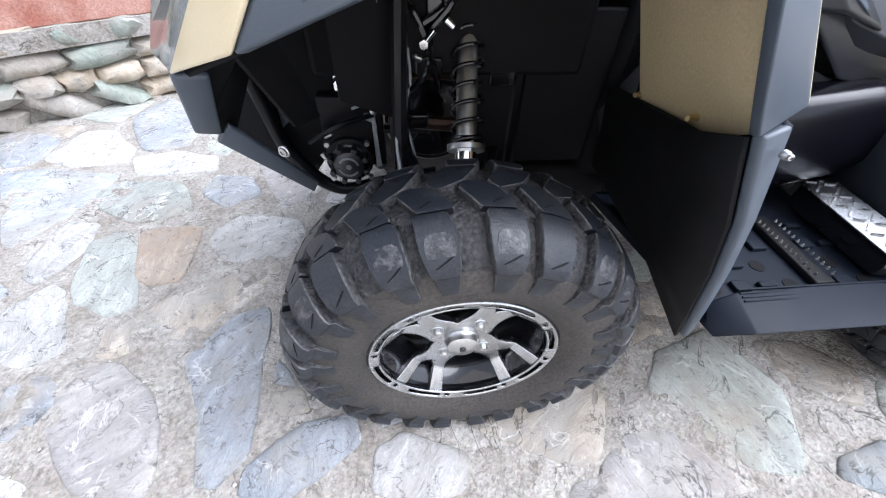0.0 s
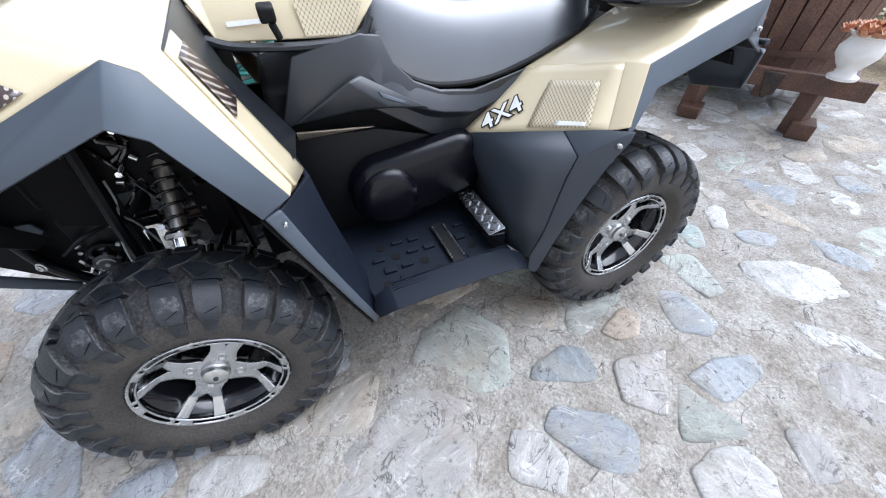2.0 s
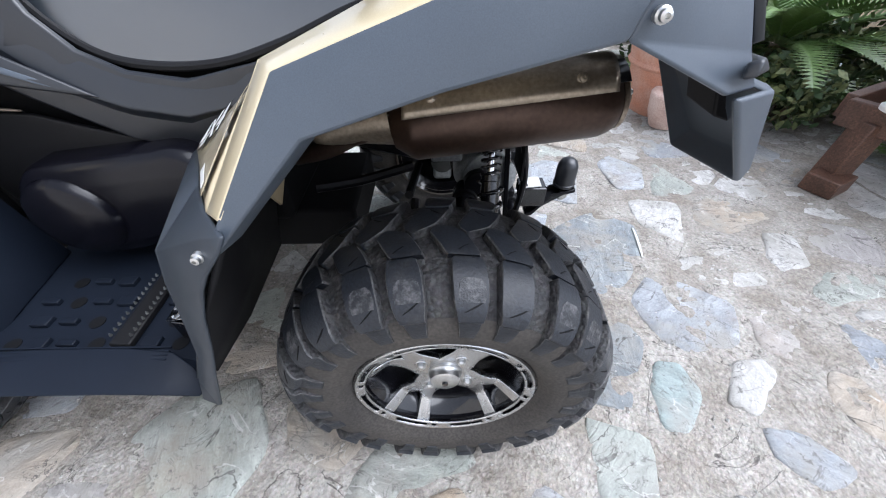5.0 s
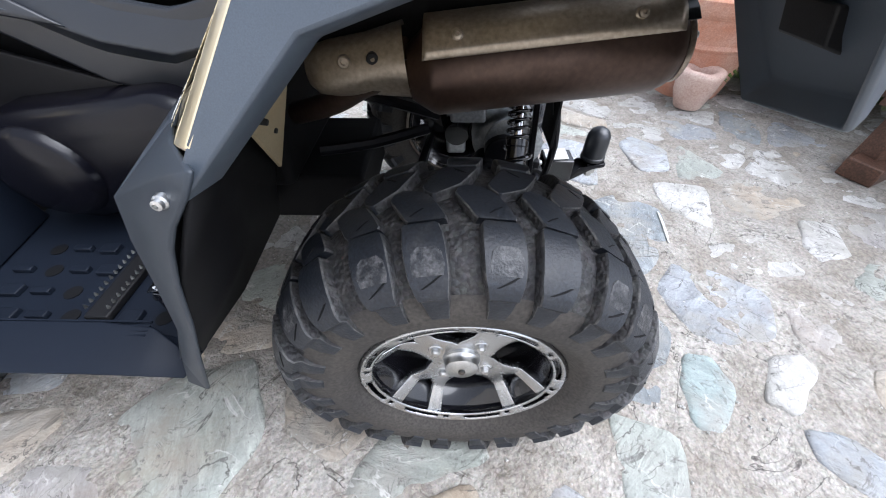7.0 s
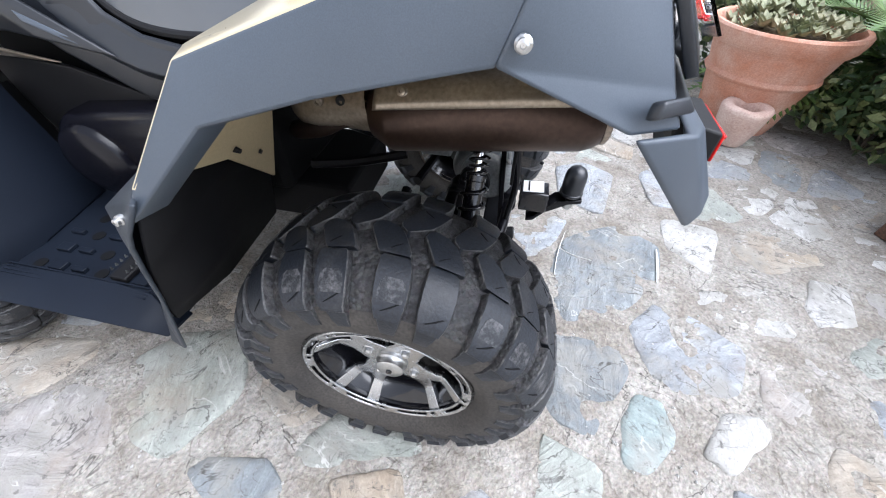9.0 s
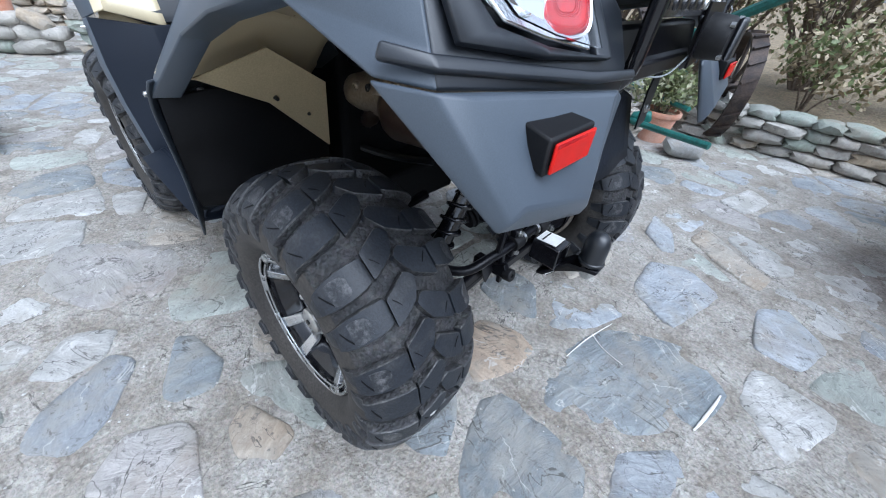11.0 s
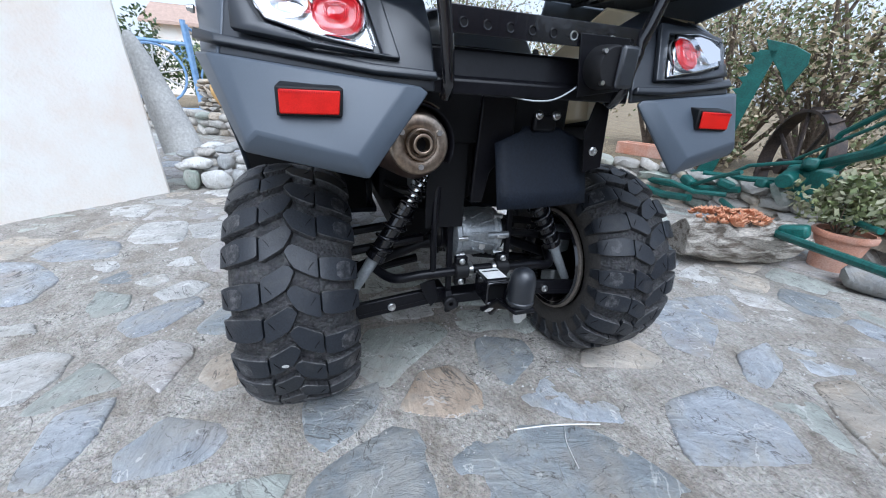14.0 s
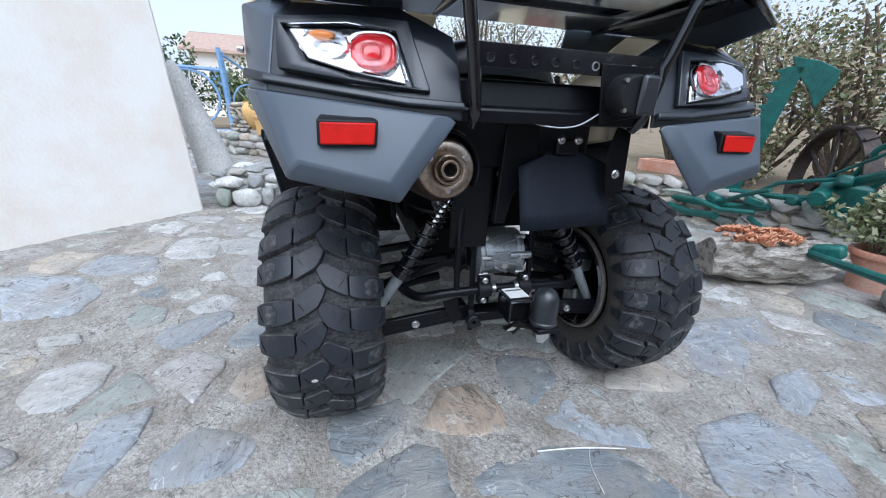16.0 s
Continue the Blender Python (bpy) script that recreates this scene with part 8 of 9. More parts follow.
# planked barrel on a timber stand with two urns
def barrel():
    t = thing("planked_barrel", "tall round tub of dark brown weathered planks", "tub", (3.82, 1.15, 0.25))
    n = 26
    for k in range(n):
        a = 2 * math.pi * k / n
        bm = bmesh.new()
        w = 2 * 0.44 * math.sin(math.pi / n) * 0.93
        for z0, z1, r0, r1 in ((-0.02, 0.55, 0.395, 0.455), (0.55, 1.15, 0.455, 0.50)):
            ring = []
            for z, r in ((z0, r0), (z1, r1)):
                for dr in (-0.014, 0.014):
                    for s in (-1, 1):
                        ring.append(bm.verts.new(((r + dr) * math.cos(a) - s * w / 2 * math.sin(a), (r + dr) * math.sin(a) + s * w / 2 * math.cos(a), z)))
            for f in ((0, 1, 3, 2), (4, 6, 7, 5), (0, 4, 5, 1), (2, 3, 7, 6), (0, 2, 6, 4), (1, 5, 7, 3)):
                bm.faces.new([ring[i] for i in f])
        bmesh.ops.remove_doubles(bm, verts=bm.verts, dist=0.0005)
        part("plank", bm, M["plank"], t, bevel=0.003)
    bm = bmesh.new()
    lathe(bm, [(0.39, -0.02), (0.44, 0.55), (0.485, 1.15), (0.0001, 1.12)], 24)
    part("tub_core", bm, M["black"], t)
    for z, r in ((0.14, 0.428), (0.80, 0.487)):
        bm = bmesh.new()
        lathe(bm, [(r, z - 0.02), (r + 0.012, z - 0.02), (r + 0.012, z + 0.02), (r, z + 0.02)], 36)
        part("hoop", bm, M["wood"], t)
    s = thing("timber_stand", "dark brown timber stand under the tub", "stand", (3.4, 0.9, 0))
    org = Vector((3.4, 0.9, 0))

    def beam(name, a, b, w, h):
        a, b = Vector(a) - org, Vector(b) - org
        bm = bmesh.new()
        box(bm, (0, 0, 0), ((b - a).length, w, h))
        m = Matrix.Translation((a + b) / 2) @ (b - a).to_track_quat("X", "Z").to_matrix().to_4x4()
        bmesh.ops.transform(bm, matrix=m, verts=bm.verts)
        return part(name, bm, M["wood"], s, bevel=0.006)
    beam("front_beam", (3.04, 1.20, 0.31), (3.46, 0.33, 0.31), 0.05, 0.11)
    beam("side_beam", (3.06, 1.22, 0.32), (4.00, 1.68, 0.32), 0.05, 0.10)
    beam("side_beam", (3.42, 0.42, 0.30), (4.35, 0.86, 0.30), 0.05, 0.10)
    beam("back_beam", (4.00, 1.66, 0.31), (4.36, 0.86, 0.31), 0.05, 0.11)
    beam("cross_beam", (3.24, 0.78, 0.22), (4.10, 1.20, 0.22), 0.08, 0.07)
    for x, y, sx in ((3.08, 1.10, 0.10), (3.37, 0.56, 0.10), (3.95, 1.55, 0.10), (4.25, 0.95, 0.10)):
        beam("leg", (x, y, 0.0), (x + 0.02, y, 0.30), 0.10, 0.09)
    beam("foot_block", (3.30, 0.47, 0.05), (3.44, 0.55, 0.05), 0.13, 0.10)
    beam("foot_block", (2.98, 1.02, 0.04), (3.12, 1.09, 0.04), 0.13, 0.08)
    part("drip_tongue", slab([Vector(p_) - org for p_ in ((3.22, 0.80, 0.35), (3.27, 0.70, 0.35), (3.26, 0.71, 0.22), (3.235, 0.77, 0.20))], (-0.03, -0.014, 0)), M["iron"], s, bevel=0.006)
    for x, y in ((3.10, 1.04), (3.36, 0.47)):
        u = thing("urn", "white painted urn on the timber stand", "urn", (x, y, 0.366), "urns on the stand")
        bm = bmesh.new()
        lathe(bm, [(0.0001, 0.0), (0.072, 0.0), (0.074, 0.015), (0.05, 0.03), (0.046, 0.05), (0.07, 0.08), (0.098, 0.125), (0.10, 0.165), (0.08, 0.20), (0.072, 0.215), (0.092, 0.235), (0.10, 0.245), (0.088, 0.247), (0.068, 0.22), (0.0001, 0.21)], 32)
        part("urn_body", bm, M["urn"], u, smooth=60)
        succulent("succulent", "rust-red succulents in the white urn", (x, y, 0.58), 0.115, 0.055, "succ_red", int(x * 100), 46, 0.05)


barrel()
shrub("dry_bush", "dry grey bush on the bare earth", (5.6, 1.3, 0), 0.5, 0.45, 150, mats=("leaf_dry", "leaf_pale"), leaves=1400, size=0.03, stems=9)
shrub("dry_bush", "dry grey bush on the bare earth", (6.4, 2.6, 0), 0.9, 0.7, 151, mats=("leaf_dry", "leaf"), leaves=2400, size=0.04, stems=10)
border("border_wall", [(6.2, -0.1), (7.6, 0.9), (9.0, 2.4)], 0.35, "low stone step at the edge of the bare earth", seed=12, size=(0.25, 0.5), courses=2)
for i, (x, y, h) in enumerate(((8.5, 4.5, 2.4), (10.5, 2.5, 2.6), (6.5, 5.2, 2.3), (4.6, 4.6, 2.2), (11.5, -0.5, 2.4), (11, -3.5, 2.5))):
    shrub("hedge_shrub", "tall loose shrub with green and dry brown leaves", (x, y, 0), h, 1.2, 160 + i, leaves=2400, size=0.08, stems=12, group="shrubs of the hedge")

# ---- paving ----
PAVED = ((-10.5, 4.7), (-5.5, 3.9))
pavement = thing("pavement", "crazy paving of pale grey, green and tan stone slabs in mortar", "paving", (0, 0, 0), kind="structure")
bm = bmesh.new()


def spaced(lo, hi, a, b, fine, coarse):
    """Steps from lo to hi, fine between a and b."""
    out, x = [], lo
    while x < hi - 1e-6:
        out.append(x)
        x += fine if a <= x < b else coarse
    return out + [hi]


XS = spaced(PAVED[0][0], PAVED[0][1], -1.7, 3.0, 0.013, 0.06)
YS = spaced(PAVED[1][0], PAVED[1][1], -1.3, 2.2, 0.013, 0.06)
NX, NY = len(XS) - 1, len(YS) - 1
grid = []
for j, y in enumerate(YS):
    row = []
    for i, x in enumerate(XS):
        if i == NX:
            x += 0.12 * noise.noise(Vector((0, y * 1.3, 0))) - 0.25 * (y < -0.2) + 0.08 * noise.noise(Vector((0, y * 5, 2)))
        q = Vector((x, y, 0))
        row.append((x, y, min(0.0068, -0.0004 + 0.0055 * noise.noise(q * 1.4) + 0.0065 * noise.noise(q * 6.0) + 0.0045 * noise.noise(q * 19.0) + 0.002 * noise.noise(q * 45.0))))
    grid.append(row)
verts = [v for row in grid for v in row]
faces = [(j * (NX + 1) + i, j * (NX + 1) + i + 1, (j + 1) * (NX + 1) + i + 1, (j + 1) * (NX + 1) + i) for j in range(NY) for i in range(NX)]
bm.free()
me = bpy.data.meshes.new("mortar_bed")
me.from_pydata(verts, [], faces)
finish("mortar_bed", me, M["mortar"], pavement, "rough sandy mortar joints", 60)

TINT = {"rust": "st_rust", "green": "st_green", "white": "st_white", "tan": "st_tan", "blue": "st_blue", "pink": "st_pink", "slate": "st_slate", "teal": "st_teal"}
key_stones = []
count = [0]
far_verts, far_faces, far_mats = [], [], []


def lay(poly, mat, lift=0.0, near=True):
    """A slab with the outline poly: rounded shoulders, slightly uneven top."""
    c = sum((Vector(p) for p in poly), Vector((0, 0))) / len(poly)
    n = len(poly)
    seed = c.x * 13.7 + c.y * 7.1
    tx, ty = 0.02 * noise.noise(Vector((seed, 1, 0))), 0.02 * noise.noise(Vector((seed, 5, 0)))
    base = 0.001 + lift + 0.004 * noise.noise(Vector((seed, 9, 2)))
    V, F = [], []
    for shrink, dz in ((1.0, -0.030), (0.985, -0.0050), (0.925, -0.0008), (0.72, 0.0012), (0.38, 0.0012)):
        for p in poly:
            d = Vector(p) - c
            q = d * (1 - (1 - shrink) * (1.0 if shrink < 0.9 else min(1.0, 0.09 / max(0.02, d.length))))
            h = base + dz + tx * q.x + ty * q.y
            if dz > -0.02:
                h += 0.0035 * noise.noise(Vector(((c.x + q.x) * 11, (c.y + q.y) * 11, seed)))
            V.append((q.x, q.y, min(h, 0.0095)))
    V.append((0, 0, base + 0.002))
    for r in range(4):
        for i in range(n):
            F.append((r * n + i, r * n + (i + 1) % n, (r + 1) * n + (i + 1) % n, (r + 1) * n + i))
    for i in range(n):
        F.append((4 * n + i, 4 * n + (i + 1) % n, 5 * n))
    if near:
        me = bpy.data.meshes.new("paving_stone")
        me.from_pydata(V, [], F)
        ob = finish("paving_stone", me, M[mat], pavement, "", 50)
        ob.location = (c.x, c.y, 0)
    else:
        o = len(far_verts)
        far_verts.extend((x + c.x, y + c.y, z) for x, y, z in V)
        far_faces.extend(tuple(i + o for i in f) for f in F)
        far_mats.extend([mat] * len(F))


def smooth_outline(corners, seed, per=3, rough=0.016):
    """Softened and chipped outline through the corners."""
    n = len(corners)
    out = []
    for i in range(n):
        p, q, s = Vector(corners[i - 1]), Vector(corners[i]), Vector(corners[(i + 1) % n])
        cut = 0.19
        a, b = q.lerp(p, cut), q.lerp(s, cut)
        out += [a, (a + b + 2 * q) / 4, b]
        e = q.lerp(s, 0.5)
        out.append(e)
    res = []
    for k, v in enumerate(out):
        w = Vector((noise.noise(Vector((v.x * 9, v.y * 9, seed))), noise.noise(Vector((v.x * 9, v.y * 9, seed + 50)))))
        f = Vector((noise.noise(Vector((v.x * 30, v.y * 30, seed))), noise.noise(Vector((v.x * 30, v.y * 30, seed + 50)))))
        res.append(v + w * rough + f * rough * 0.5)
    return res


def stone(tint, *corners):
    """A slab whose place in the plan is known."""
    c = sum((Vector(p) for p in corners), Vector((0, 0))) / len(corners)
    corners = [c + (Vector(p) - c) * 1.05 for p in corners]
    key_stones.append(corners)
    lay(smooth_outline(corners, c.x * 3 + c.y, rough=0.010), TINT[tint], 0.0036)


stone("slate", (1.65, 0.59), (1.73, 0.79), (1.94, 0.90), (2.08, 0.80), (2.03, 0.60), (1.86, 0.44), (1.72, 0.39), (1.68, 0.47))
stone("pink", (1.15, -0.49), (1.05, -0.40), (1.13, -0.28), (1.32, -0.32), (1.25, -0.38))
stone("blue", (1.54, -0.52), (1.33, -0.54), (1.30, -0.42), (1.46, -0.41), (1.56, -0.45))
stone("tan", (1.28, -0.24), (1.20, -0.23), (1.16, -0.17), (1.33, -0.11), (1.35, -0.18))
stone("rust", (-1.04, 0.69), (-0.95, 0.70), (-0.83, 0.69), (-0.81, 0.59), (-0.81, 0.44), (-0.90, 0.43), (-0.95, 0.47), (-1.01, 0.60))
stone("white", (-0.78, 0.62), (-0.77, 0.73), (-0.67, 0.76), (-0.49, 0.71), (-0.47, 0.64), (-0.49, 0.54), (-0.57, 0.51), (-0.71, 0.52))
stone("green", (-1.18, 0.64), (-1.09, 0.69), (-1.02, 0.63), (-0.90, 0.36), (-0.96, 0.33), (-1.08, 0.37), (-1.14, 0.48))
stone("white", (-1.32, 0.54), (-1.34, 0.70), (-1.30, 0.75), (-1.20, 0.73), (-1.17, 0.58), (-1.23, 0.47), (-1.28, 0.48))
stone("blue", (-1.76, 1.07), (-1.59, 1.10), (-1.30, 1.04), (-1.29, 0.96), (-1.34, 0.79), (-1.43, 0.60))
stone("white", (-1.67, 1.18), (-1.64, 1.42), (-1.51, 1.44), (-1.33, 1.25), (-1.30, 1.13), (-1.51, 1.11))
stone("white", (-1.30, 1.18), (-1.10, 1.23), (-0.93, 1.16), (-0.91, 1.05), (-1.22, 1.03))
stone("green", (-1.34, 0.97), (-1.21, 1.00), (-1.01, 0.97), (-0.90, 0.79), (-1.08, 0.73), (-1.25, 0.82))
stone("blue", (-0.91, 0.89), (-0.90, 1.03), (-0.74, 1.00), (-0.68, 0.88), (-0.79, 0.80))
stone("tan", (-0.92, 0.20), (-0.93, 0.28), (-0.78, 0.41), (-0.63, 0.47), (-0.52, 0.50), (-0.51, 0.44), (-0.59, 0.33), (-0.72, 0.23), (-0.88, 0.19))
stone("white", (-1.26, 0.35), (-1.19, 0.45), (-1.12, 0.41), (-1.01, 0.22), (-1.06, 0.18), (-1.13, 0.16))
stone("pink", (-0.98, 0.13), (-0.87, 0.18), (-0.74, 0.09), (-0.68, -0.00), (-0.65, -0.13), (-0.80, -0.12), (-0.92, 0.00))
stone("blue", (-0.69, 0.16), (-0.60, 0.30), (-0.51, 0.32), (-0.49, 0.18), (-0.47, 0.03), (-0.47, -0.07), (-0.52, -0.13), (-0.56, -0.12), (-0.60, 0.02))
stone("blue", (-1.10, 0.12), (-1.01, 0.16), (-0.96, 0.12), (-0.94, 0.02), (-1.01, -0.01))
stone("blue", (-0.47, -0.10), (-0.42, -0.06), (-0.33, -0.01), (-0.24, 0.00), (-0.22, -0.07), (-0.31, -0.13), (-0.37, -0.16), (-0.46, -0.15))
stone("white", (-0.19, -0.08), (-0.12, -0.05), (0.02, -0.11), (0.00, -0.19), (-0.19, -0.17))
stone("tan", (0.03, -0.05), (0.20, 0.01), (0.35, 0.03), (0.38, -0.02), (0.33, -0.12), (0.28, -0.16), (0.17, -0.12))
stone("pink", (0.28, -0.21), (0.31, -0.15), (0.44, -0.07), (0.53, -0.11), (0.59, -0.19), (0.61, -0.24))
stone("green", (0.50, -0.00), (0.58, 0.10), (0.75, 0.15), (0.82, 0.05), (0.85, -0.04), (0.76, -0.21), (0.65, -0.19), (0.56, -0.11))
stone("blue", (-0.45, 0.15), (-0.42, 0.13), (-0.38, 0.07), (-0.45, 0.09))
stone("tan", (-0.45, 0.06), (-0.37, 0.07), (-0.34, 0.01), (-0.41, 0.00))
stone("blue", (-1.49, 1.56), (-1.41, 1.80), (-1.16, 1.62), (-1.09, 1.26), (-1.30, 1.25))
stone("blue", (-2.00, 1.41), (-1.87, 1.43), (-1.69, 1.34), (-1.69, 1.15), (-1.80, 1.12))
stone("teal", (1.90, 0.19), (1.97, 0.18), (1.99, 0.10), (1.90, -0.01), (1.85, -0.00), (1.85, 0.10))
stone("white", (2.12, 0.19), (2.21, 0.20), (2.23, 0.15), (2.10, 0.04), (2.04, 0.07))
stone("tan", (2.37, 0.15), (2.46, 0.12), (2.44, -0.10), (2.42, -0.16), (2.35, -0.05), (2.31, 0.07))
stone("blue", (2.09, 0.01), (2.17, -0.00), (2.26, -0.10), (2.14, -0.14), (2.08, -0.06))
stone("white", (1.94, -0.14), (2.12, -0.21), (2.21, -0.32), (2.14, -0.44), (1.97, -0.40), (1.87, -0.30), (1.89, -0.20))
stone("green", (1.65, 0.04), (1.80, -0.02), (1.74, -0.23), (1.65, -0.22), (1.63, -0.13))
stone("blue", (1.49, -0.10), (1.57, -0.15), (1.58, -0.32), (1.50, -0.34), (1.40, -0.27))
stone("slate", (0.86, -0.18), (1.00, -0.16), (1.07, -0.21), (1.05, -0.29), (1.01, -0.31), (0.83, -0.22))
stone("white", (1.82, -0.41), (1.95, -0.56), (1.94, -0.65), (1.85, -0.59), (1.80, -0.51))
stone("pink", (1.72, -0.56), (1.82, -0.60), (1.90, -0.69), (1.82, -0.77), (1.62, -0.76), (1.57, -0.68))
stone("blue", (2.34, -0.16), (2.43, -0.24), (2.43, -0.37), (2.34, -0.40), (2.29, -0.30))
stone("green", (2.54, -0.23), (2.71, -0.24), (2.78, -0.28), (2.61, -0.37), (2.48, -0.37), (2.47, -0.30))
stone("white", (2.93, 0.34), (3.04, 0.25), (2.93, 0.10), (2.81, 0.11), (2.80, 0.22))
stone("blue", (3.03, 0.11), (3.13, 0.05), (3.05, -0.08), (2.95, -0.06), (2.95, 0.03))
stone("white", (3.19, -0.04), (3.28, -0.10), (3.17, -0.26), (3.07, -0.27), (3.07, -0.16))
stone("white", (2.21, -0.48), (2.26, -0.57), (2.25, -0.68), (2.21, -0.69), (2.15, -0.61), (2.16, -0.52))
stone("white", (2.66, -0.43), (2.82, -0.45), (2.85, -0.53), (2.73, -0.57), (2.60, -0.52))
stone("blue", (2.10, -0.75), (2.45, -0.73), (2.15, -0.85), (2.08, -0.80))
stone("blue", (2.44, -0.46), (2.55, -0.52), (2.51, -0.60), (2.46, -0.60), (2.40, -0.52))
stone("tan", (3.04, 0.38), (3.32, 0.33), (3.20, 0.22), (3.01, 0.26))
stone("white", (2.58, 0.75), (2.69, 0.73), (2.64, 0.57), (2.52, 0.53), (2.50, 0.61))
stone("white", (2.13, 1.00), (2.34, 0.96), (2.24, 0.69), (2.10, 0.83))
stone("pink", (3.02, -0.36), (3.12, -0.47), (2.97, -0.53), (2.93, -0.44))
stone("white", (4.09, 0.41), (4.29, 0.35), (4.24, 0.14), (4.02, 0.28))
stone("white", (3.91, 0.08), (4.05, -0.00), (3.94, -0.12), (3.78, -0.07))
stone("white", (3.86, 0.65), (4.15, 0.59), (4.07, 0.47), (3.88, 0.51))
stone("tan", (0.86, 0.11), (1.01, 0.10), (1.10, 0.01), (1.03, -0.08), (0.90, -0.03))
stone("white", (1.19, -0.81), (1.09, -0.81), (1.05, -0.70), (1.08, -0.62), (1.17, -0.61), (1.27, -0.64), (1.28, -0.72))
stone("blue", (0.94, -0.57), (0.86, -0.53), (0.78, -0.37), (0.85, -0.32), (0.98, -0.41), (1.02, -0.49))
stone("green", (0.80, -0.72), (0.65, -0.74), (0.72, -0.60), (0.83, -0.58), (0.87, -0.66))
stone("white", (0.61, -0.64), (0.54, -0.55), (0.61, -0.51), (0.65, -0.56))
stone("white", (0.73, -0.54), (0.62, -0.44), (0.69, -0.34), (0.77, -0.38), (0.79, -0.47))
stone("white", (0.07, -0.87), (-0.17, -0.87), (-0.19, -0.66), (0.15, -0.59), (0.17, -0.78))
stone("blue", (0.25, -1.17), (0.04, -1.14), (0.11, -0.88), (0.31, -0.81), (0.34, -1.00))
stone("white", (0.87, -0.96), (0.86, -0.83), (0.92, -0.79), (0.93, -0.91))
stone("slate", (1.45, 0.05), (1.44, 0.16), (1.42, 0.26), (1.49, 0.27), (1.56, 0.21), (1.61, 0.11), (1.56, 0.07))
stone("rust", (1.54, 0.30), (1.41, 0.39), (1.41, 0.50), (1.52, 0.55), (1.60, 0.53), (1.60, 0.41))
stone("blue", (1.71, 1.05), (1.70, 1.29), (1.84, 1.35), (1.97, 1.27), (1.89, 0.96))
stone("blue", (1.30, 1.38), (1.22, 1.68), (1.46, 1.62), (1.60, 1.38), (1.50, 1.31))
stone("blue", (1.24, 1.67), (1.27, 1.92), (1.46, 1.78), (1.41, 1.64))
stone("tan", (1.45, 0.96), (1.43, 1.17), (1.56, 1.22), (1.58, 1.14), (1.52, 0.92))
stone("blue", (1.60, 1.51), (1.58, 1.71), (1.70, 1.61), (1.76, 1.44), (1.71, 1.41))
stone("green", (1.34, 0.19), (1.15, 0.26), (1.16, 0.50), (1.24, 0.54), (1.38, 0.36), (1.46, 0.28))
stone("slate", (1.29, 0.63), (1.34, 0.79), (1.44, 0.79), (1.54, 0.64), (1.45, 0.58))
stone("blue", (0.27, -1.46), (0.33, -1.09), (0.53, -0.92), (0.72, -0.94), (0.72, -1.15))
stone("pink", (1.41, -0.65), (1.50, -0.71), (1.43, -0.80), (1.33, -0.77))
stone("blue", (2.10, 1.07), (2.09, 1.31), (2.17, 1.39), (2.30, 1.26), (2.24, 1.08))
stone("white", (1.78, 2.17), (1.88, 2.51), (2.00, 2.39), (1.92, 2.12))
stone("pink", (1.68, 1.96), (1.73, 2.17), (1.98, 2.07), (2.01, 1.96), (1.83, 1.92))
stone("tan", (1.77, 1.61), (1.81, 1.78), (2.00, 1.62), (2.10, 1.56), (2.06, 1.42))
stone("pink", (0.31, -0.48), (0.12, -0.38), (0.24, -0.18), (0.54, -0.17), (0.57, -0.36))
stone("white", (-0.10, -0.64), (-0.15, -0.47), (-0.04, -0.29), (0.14, -0.34), (0.12, -0.54))
stone("white", (-0.52, -1.17), (-0.60, -1.05), (-0.51, -0.92), (-0.32, -0.94), (-0.32, -1.11))


def gap_to(p, poly):
    """Distance from a place to a slab's outline, negative inside it, and the nearest place on it."""
    best, at, inside = 9.0, None, False
    for i in range(len(poly)):
        a, b = poly[i - 1], poly[i]
        d = b - a
        q = a + d * max(0.0, min(1.0, (p - a).dot(d) / max(1e-9, d.dot(d))))
        if (p - q).length < best:
            best, at = (p - q).length, q
        if (a.y > p.y) != (b.y > p.y) and p.x < (b.x - a.x) * (p.y - a.y) / (b.y - a.y) + a.x:
            inside = not inside
    return (-best if inside else best), at


def clip(poly, p, nrm):
    out = []
    for i in range(len(poly)):
        a, b = poly[i], poly[(i + 1) % len(poly)]
        da, db = (a - p).dot(nrm), (b - p).dot(nrm)
        if da <= 0:
            out.append(a)
        if (da < 0 < db) or (db < 0 < da):
            out.append(a.lerp(b, da / (da - db)))
    return out


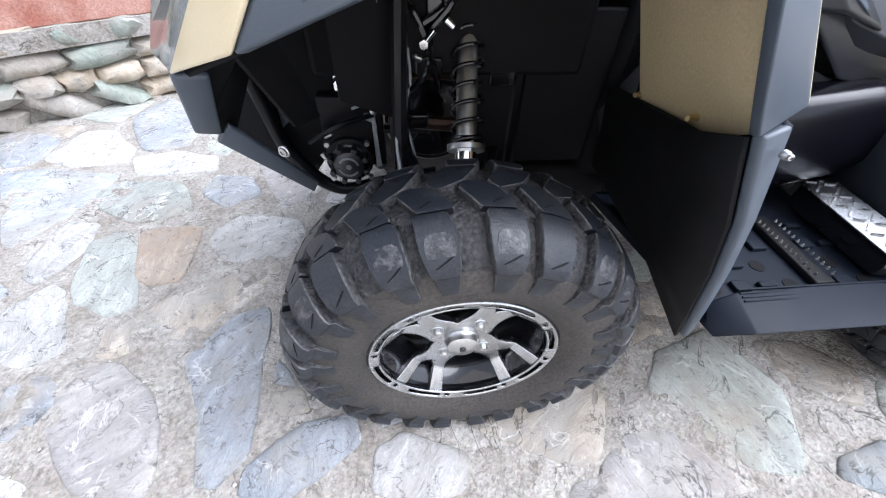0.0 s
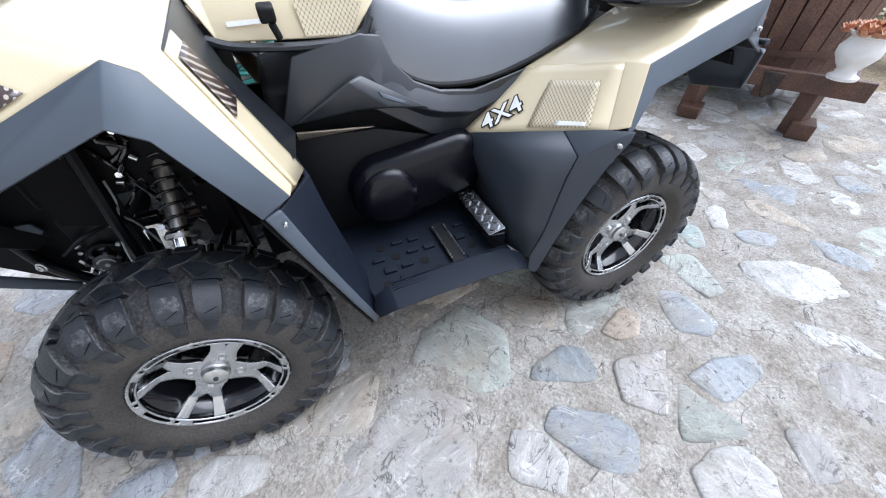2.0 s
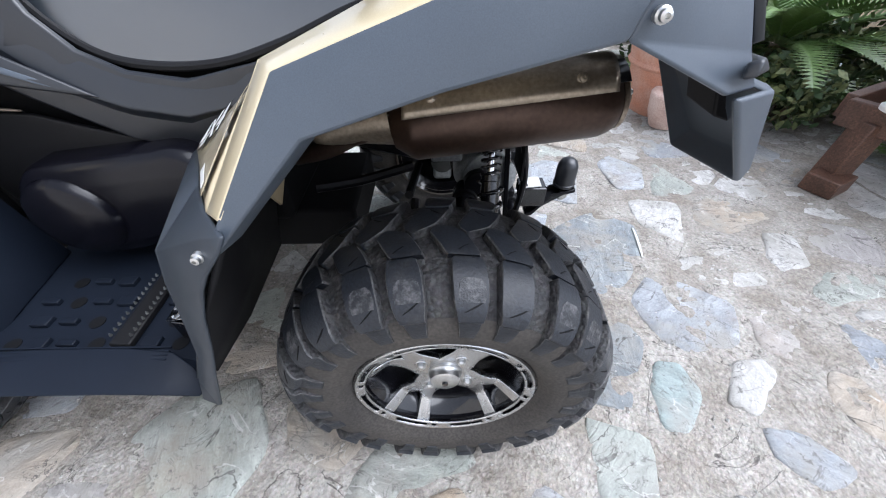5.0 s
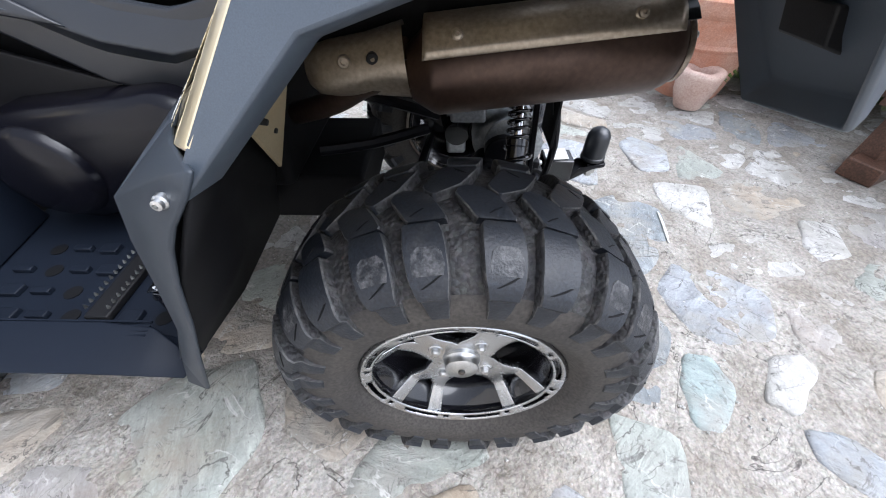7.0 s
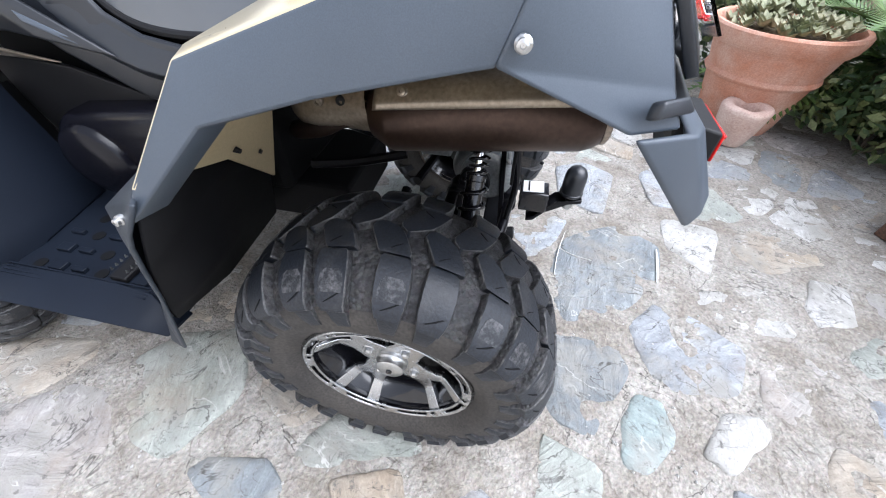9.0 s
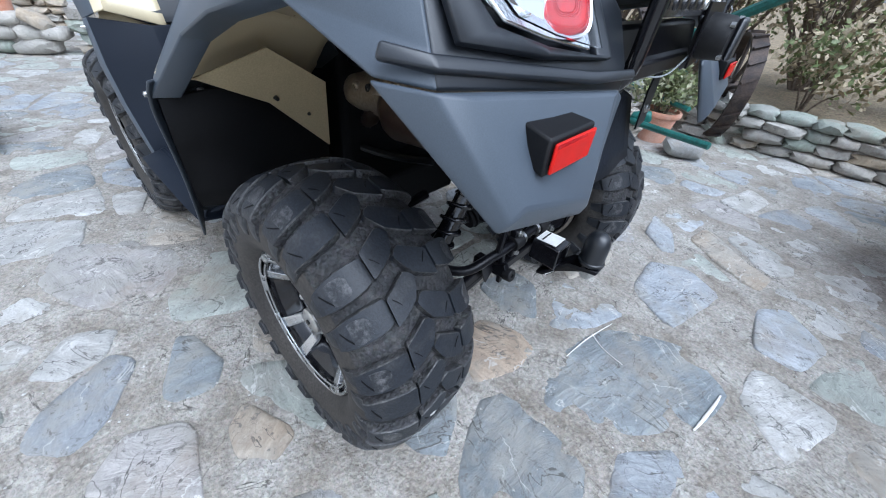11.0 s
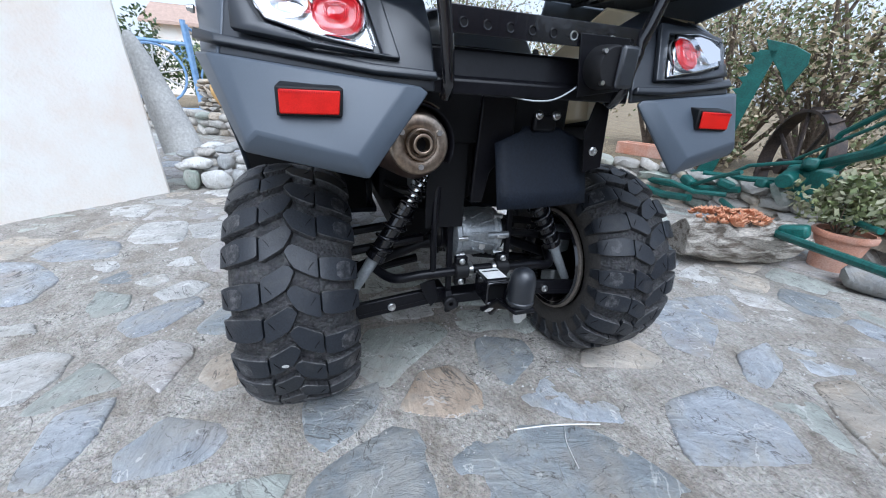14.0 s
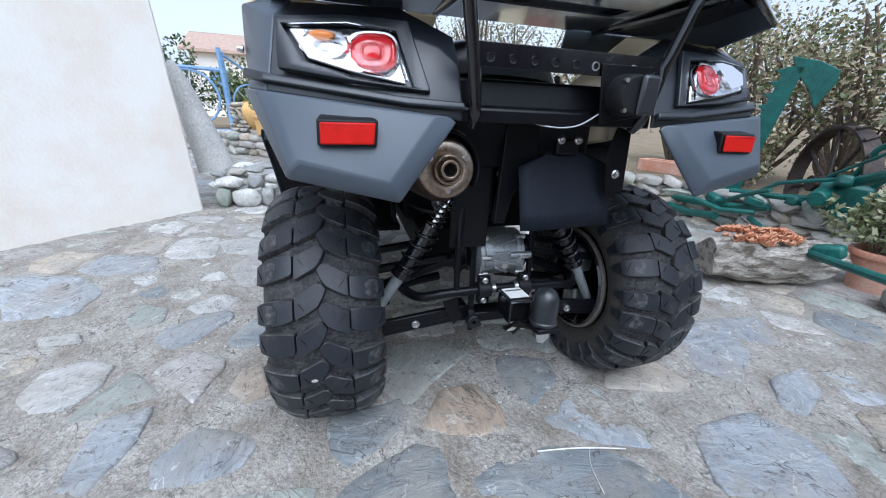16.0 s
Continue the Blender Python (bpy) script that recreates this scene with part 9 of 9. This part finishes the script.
def fill_paving():
    """Irregular slabs in all the room that the known ones leave."""
    g = np.random.default_rng(11)
    pts = []
    step = 0.27
    cells = {}
    for tries in range(15000):
        x, y = g.uniform(PAVED[0][0], PAVED[0][1] - 0.15), g.uniform(PAVED[1][0], PAVED[1][1])
        near = -1.9 < x < 3.2 and -1.6 < y < 2.6
        if not near and g.random() < 0.3:
            continue
        p = Vector((x, y))
        loose = 1.3 < x < 3.3 and -1.2 < y < 1.0      # mostly open mortar
        if any((p - k[0]).length < 0.9 and gap_to(p, k)[0] < (0.085 if loose else 0.05) for k in key_stones):
            continue
        ci, cj = int(x / step), int(y / step)
        gap = step * (0.62 if g.random() < 0.35 else 0.98)
        if any((p - q).length < gap for i in (-1, 0, 1) for j in (-1, 0, 1) for q in cells.get((ci + i, cj + j), ())):
            continue
        cells.setdefault((ci, cj), []).append(p)
        pts.append(p)
    kinds = ("st_blue", "st_green", "st_white", "st_white", "st_pink", "st_tan", "st_blue", "st_slate", "st_green")
    pts.sort(key=lambda p: (p - Vector((1.0, 0.0))).length)
    placed = 0
    for p in pts:
        stretch = g.uniform(-0.35, 0.35)
        poly = [p + Vector(v) * 0.30 for v in ((-1 - stretch, -1), (1 + stretch, -1), (1 + stretch, 1), (-1 - stretch, 1))]
        ci, cj = int(p.x / step), int(p.y / step)
        for i in range(-3, 4):
            for j in range(-3, 4):
                for q in cells.get((ci + i, cj + j), ()):
                    if q is not p and poly:
                        d = (q - p)
                        poly = clip(poly, p + d * 0.5, d.normalized())
        for k in key_stones:
            if poly and (p - k[0]).length < 1.1:
                away, at = gap_to(p, k)
                if away < 0.6:
                    nrm = (p - at).normalized()
                    poly = clip(poly, at + nrm * 0.012, -nrm)
        if len(poly) < 3:
            continue
        c = sum(poly, Vector((0, 0))) / len(poly)
        joint = g.uniform(0.012, 0.035) if 1.3 < p.x < 3.3 and -1.2 < p.y < 1.0 else g.uniform(0.006, 0.022)
        size = max((v - c).length for v in poly)
        if size < 0.05:
            continue
        poly = [c + (v - c) * max(0.3, 1 - joint / max(0.03, (v - c).length)) * g.uniform(0.92, 1.0) for v in poly]
        merged = [poly[0]]
        for v in poly[1:]:
            if (v - merged[-1]).length > 0.03:
                merged.append(v)
        if len(merged) < 3:
            continue
        area = abs(sum(merged[i].x * merged[(i + 1) % len(merged)].y - merged[i].y * merged[(i + 1) % len(merged)].x for i in range(len(merged)))) / 2
        if area < 0.0035:
            continue
        kind = kinds[int(g.integers(0, len(kinds)))]
        lay(smooth_outline(merged, p.x * 5 + p.y), kind, float(g.uniform(-0.004, 0.001)), placed < 230)
        placed += 1
    if far_verts:
        me = bpy.data.meshes.new("far_paving_stones")
        me.from_pydata(far_verts, [], far_faces)
        ob = finish("far_paving_stones", me, M[kinds[0]], pavement, "", 50, "stuff")
        order = [kinds[0]] + [k for k in dict.fromkeys(kinds) if k != kinds[0]]
        for k in order[1:]:
            me.materials.append(M[k])
        me.polygons.foreach_set("material_index", [order.index(m) for m in far_mats])


fill_paving()
# quartz veins in the big slate
for pts_, w in ((((1.684, 0.577), (1.694, 0.66), (1.708, 0.73), (1.729, 0.811)), 0.0016), (((2.036, 0.615), (2.046, 0.66), (2.060, 0.74), (2.065, 0.785)), 0.0050),
                (((1.70, 0.72), (1.75, 0.69), (1.82, 0.675)), 0.0004)):
    line = arc_pts([(x, y, 0.0) for x, y in pts_], 8)
    bm = bmesh.new()
    prev = None
    for i, p in enumerate(line):
        t = (line[min(i + 1, len(line) - 1)] - line[max(0, i - 1)]).normalized()
        s = Vector((-t.y, t.x, 0)) * w * (0.5 + 0.6 * math.sin(math.pi * (i + 0.5) / len(line))) * (0.8 + 0.4 * noise.noise(p * 60))
        cur = [bm.verts.new(p + s + Vector((0, 0, 0.0085))), bm.verts.new(p - s + Vector((0, 0, 0.0085)))]
        if prev:
            bm.faces.new((prev[0], prev[1], cur[1], cur[0]))
        prev = cur
    part("quartz_vein", bm, M["vein"], pavement, "white quartz vein", thick=0.004)
# grit in the joints
g = np.random.default_rng(5)
V, F = [], []
for i in range(2600):
    x, y = g.uniform(-1.2, 3.0), g.uniform(-1.2, 2.0)
    s = g.uniform(0.0015, 0.0055)
    o = len(V)
    z = 0.002
    for dx, dy, dz in ((1, 0, 0), (-1, 0, 0), (0, 1, 0), (0, -1, 0), (0, 0, 0.8), (0, 0, -0.8)):
        V.append((x + dx * s * g.uniform(0.7, 1.3), y + dy * s * g.uniform(0.7, 1.3), z + dz * s))
    for f in ((0, 2, 4), (2, 1, 4), (1, 3, 4), (3, 0, 4), (2, 0, 5), (1, 2, 5), (3, 1, 5), (0, 3, 5)):
        F.append(tuple(o + q for q in f))
me = bpy.data.meshes.new("grit")
me.from_pydata(V, [], F)
tagged(finish("grit", me, M["st_white"], None, "loose pale grit on the paving", 0, "stuff"), category="grit")
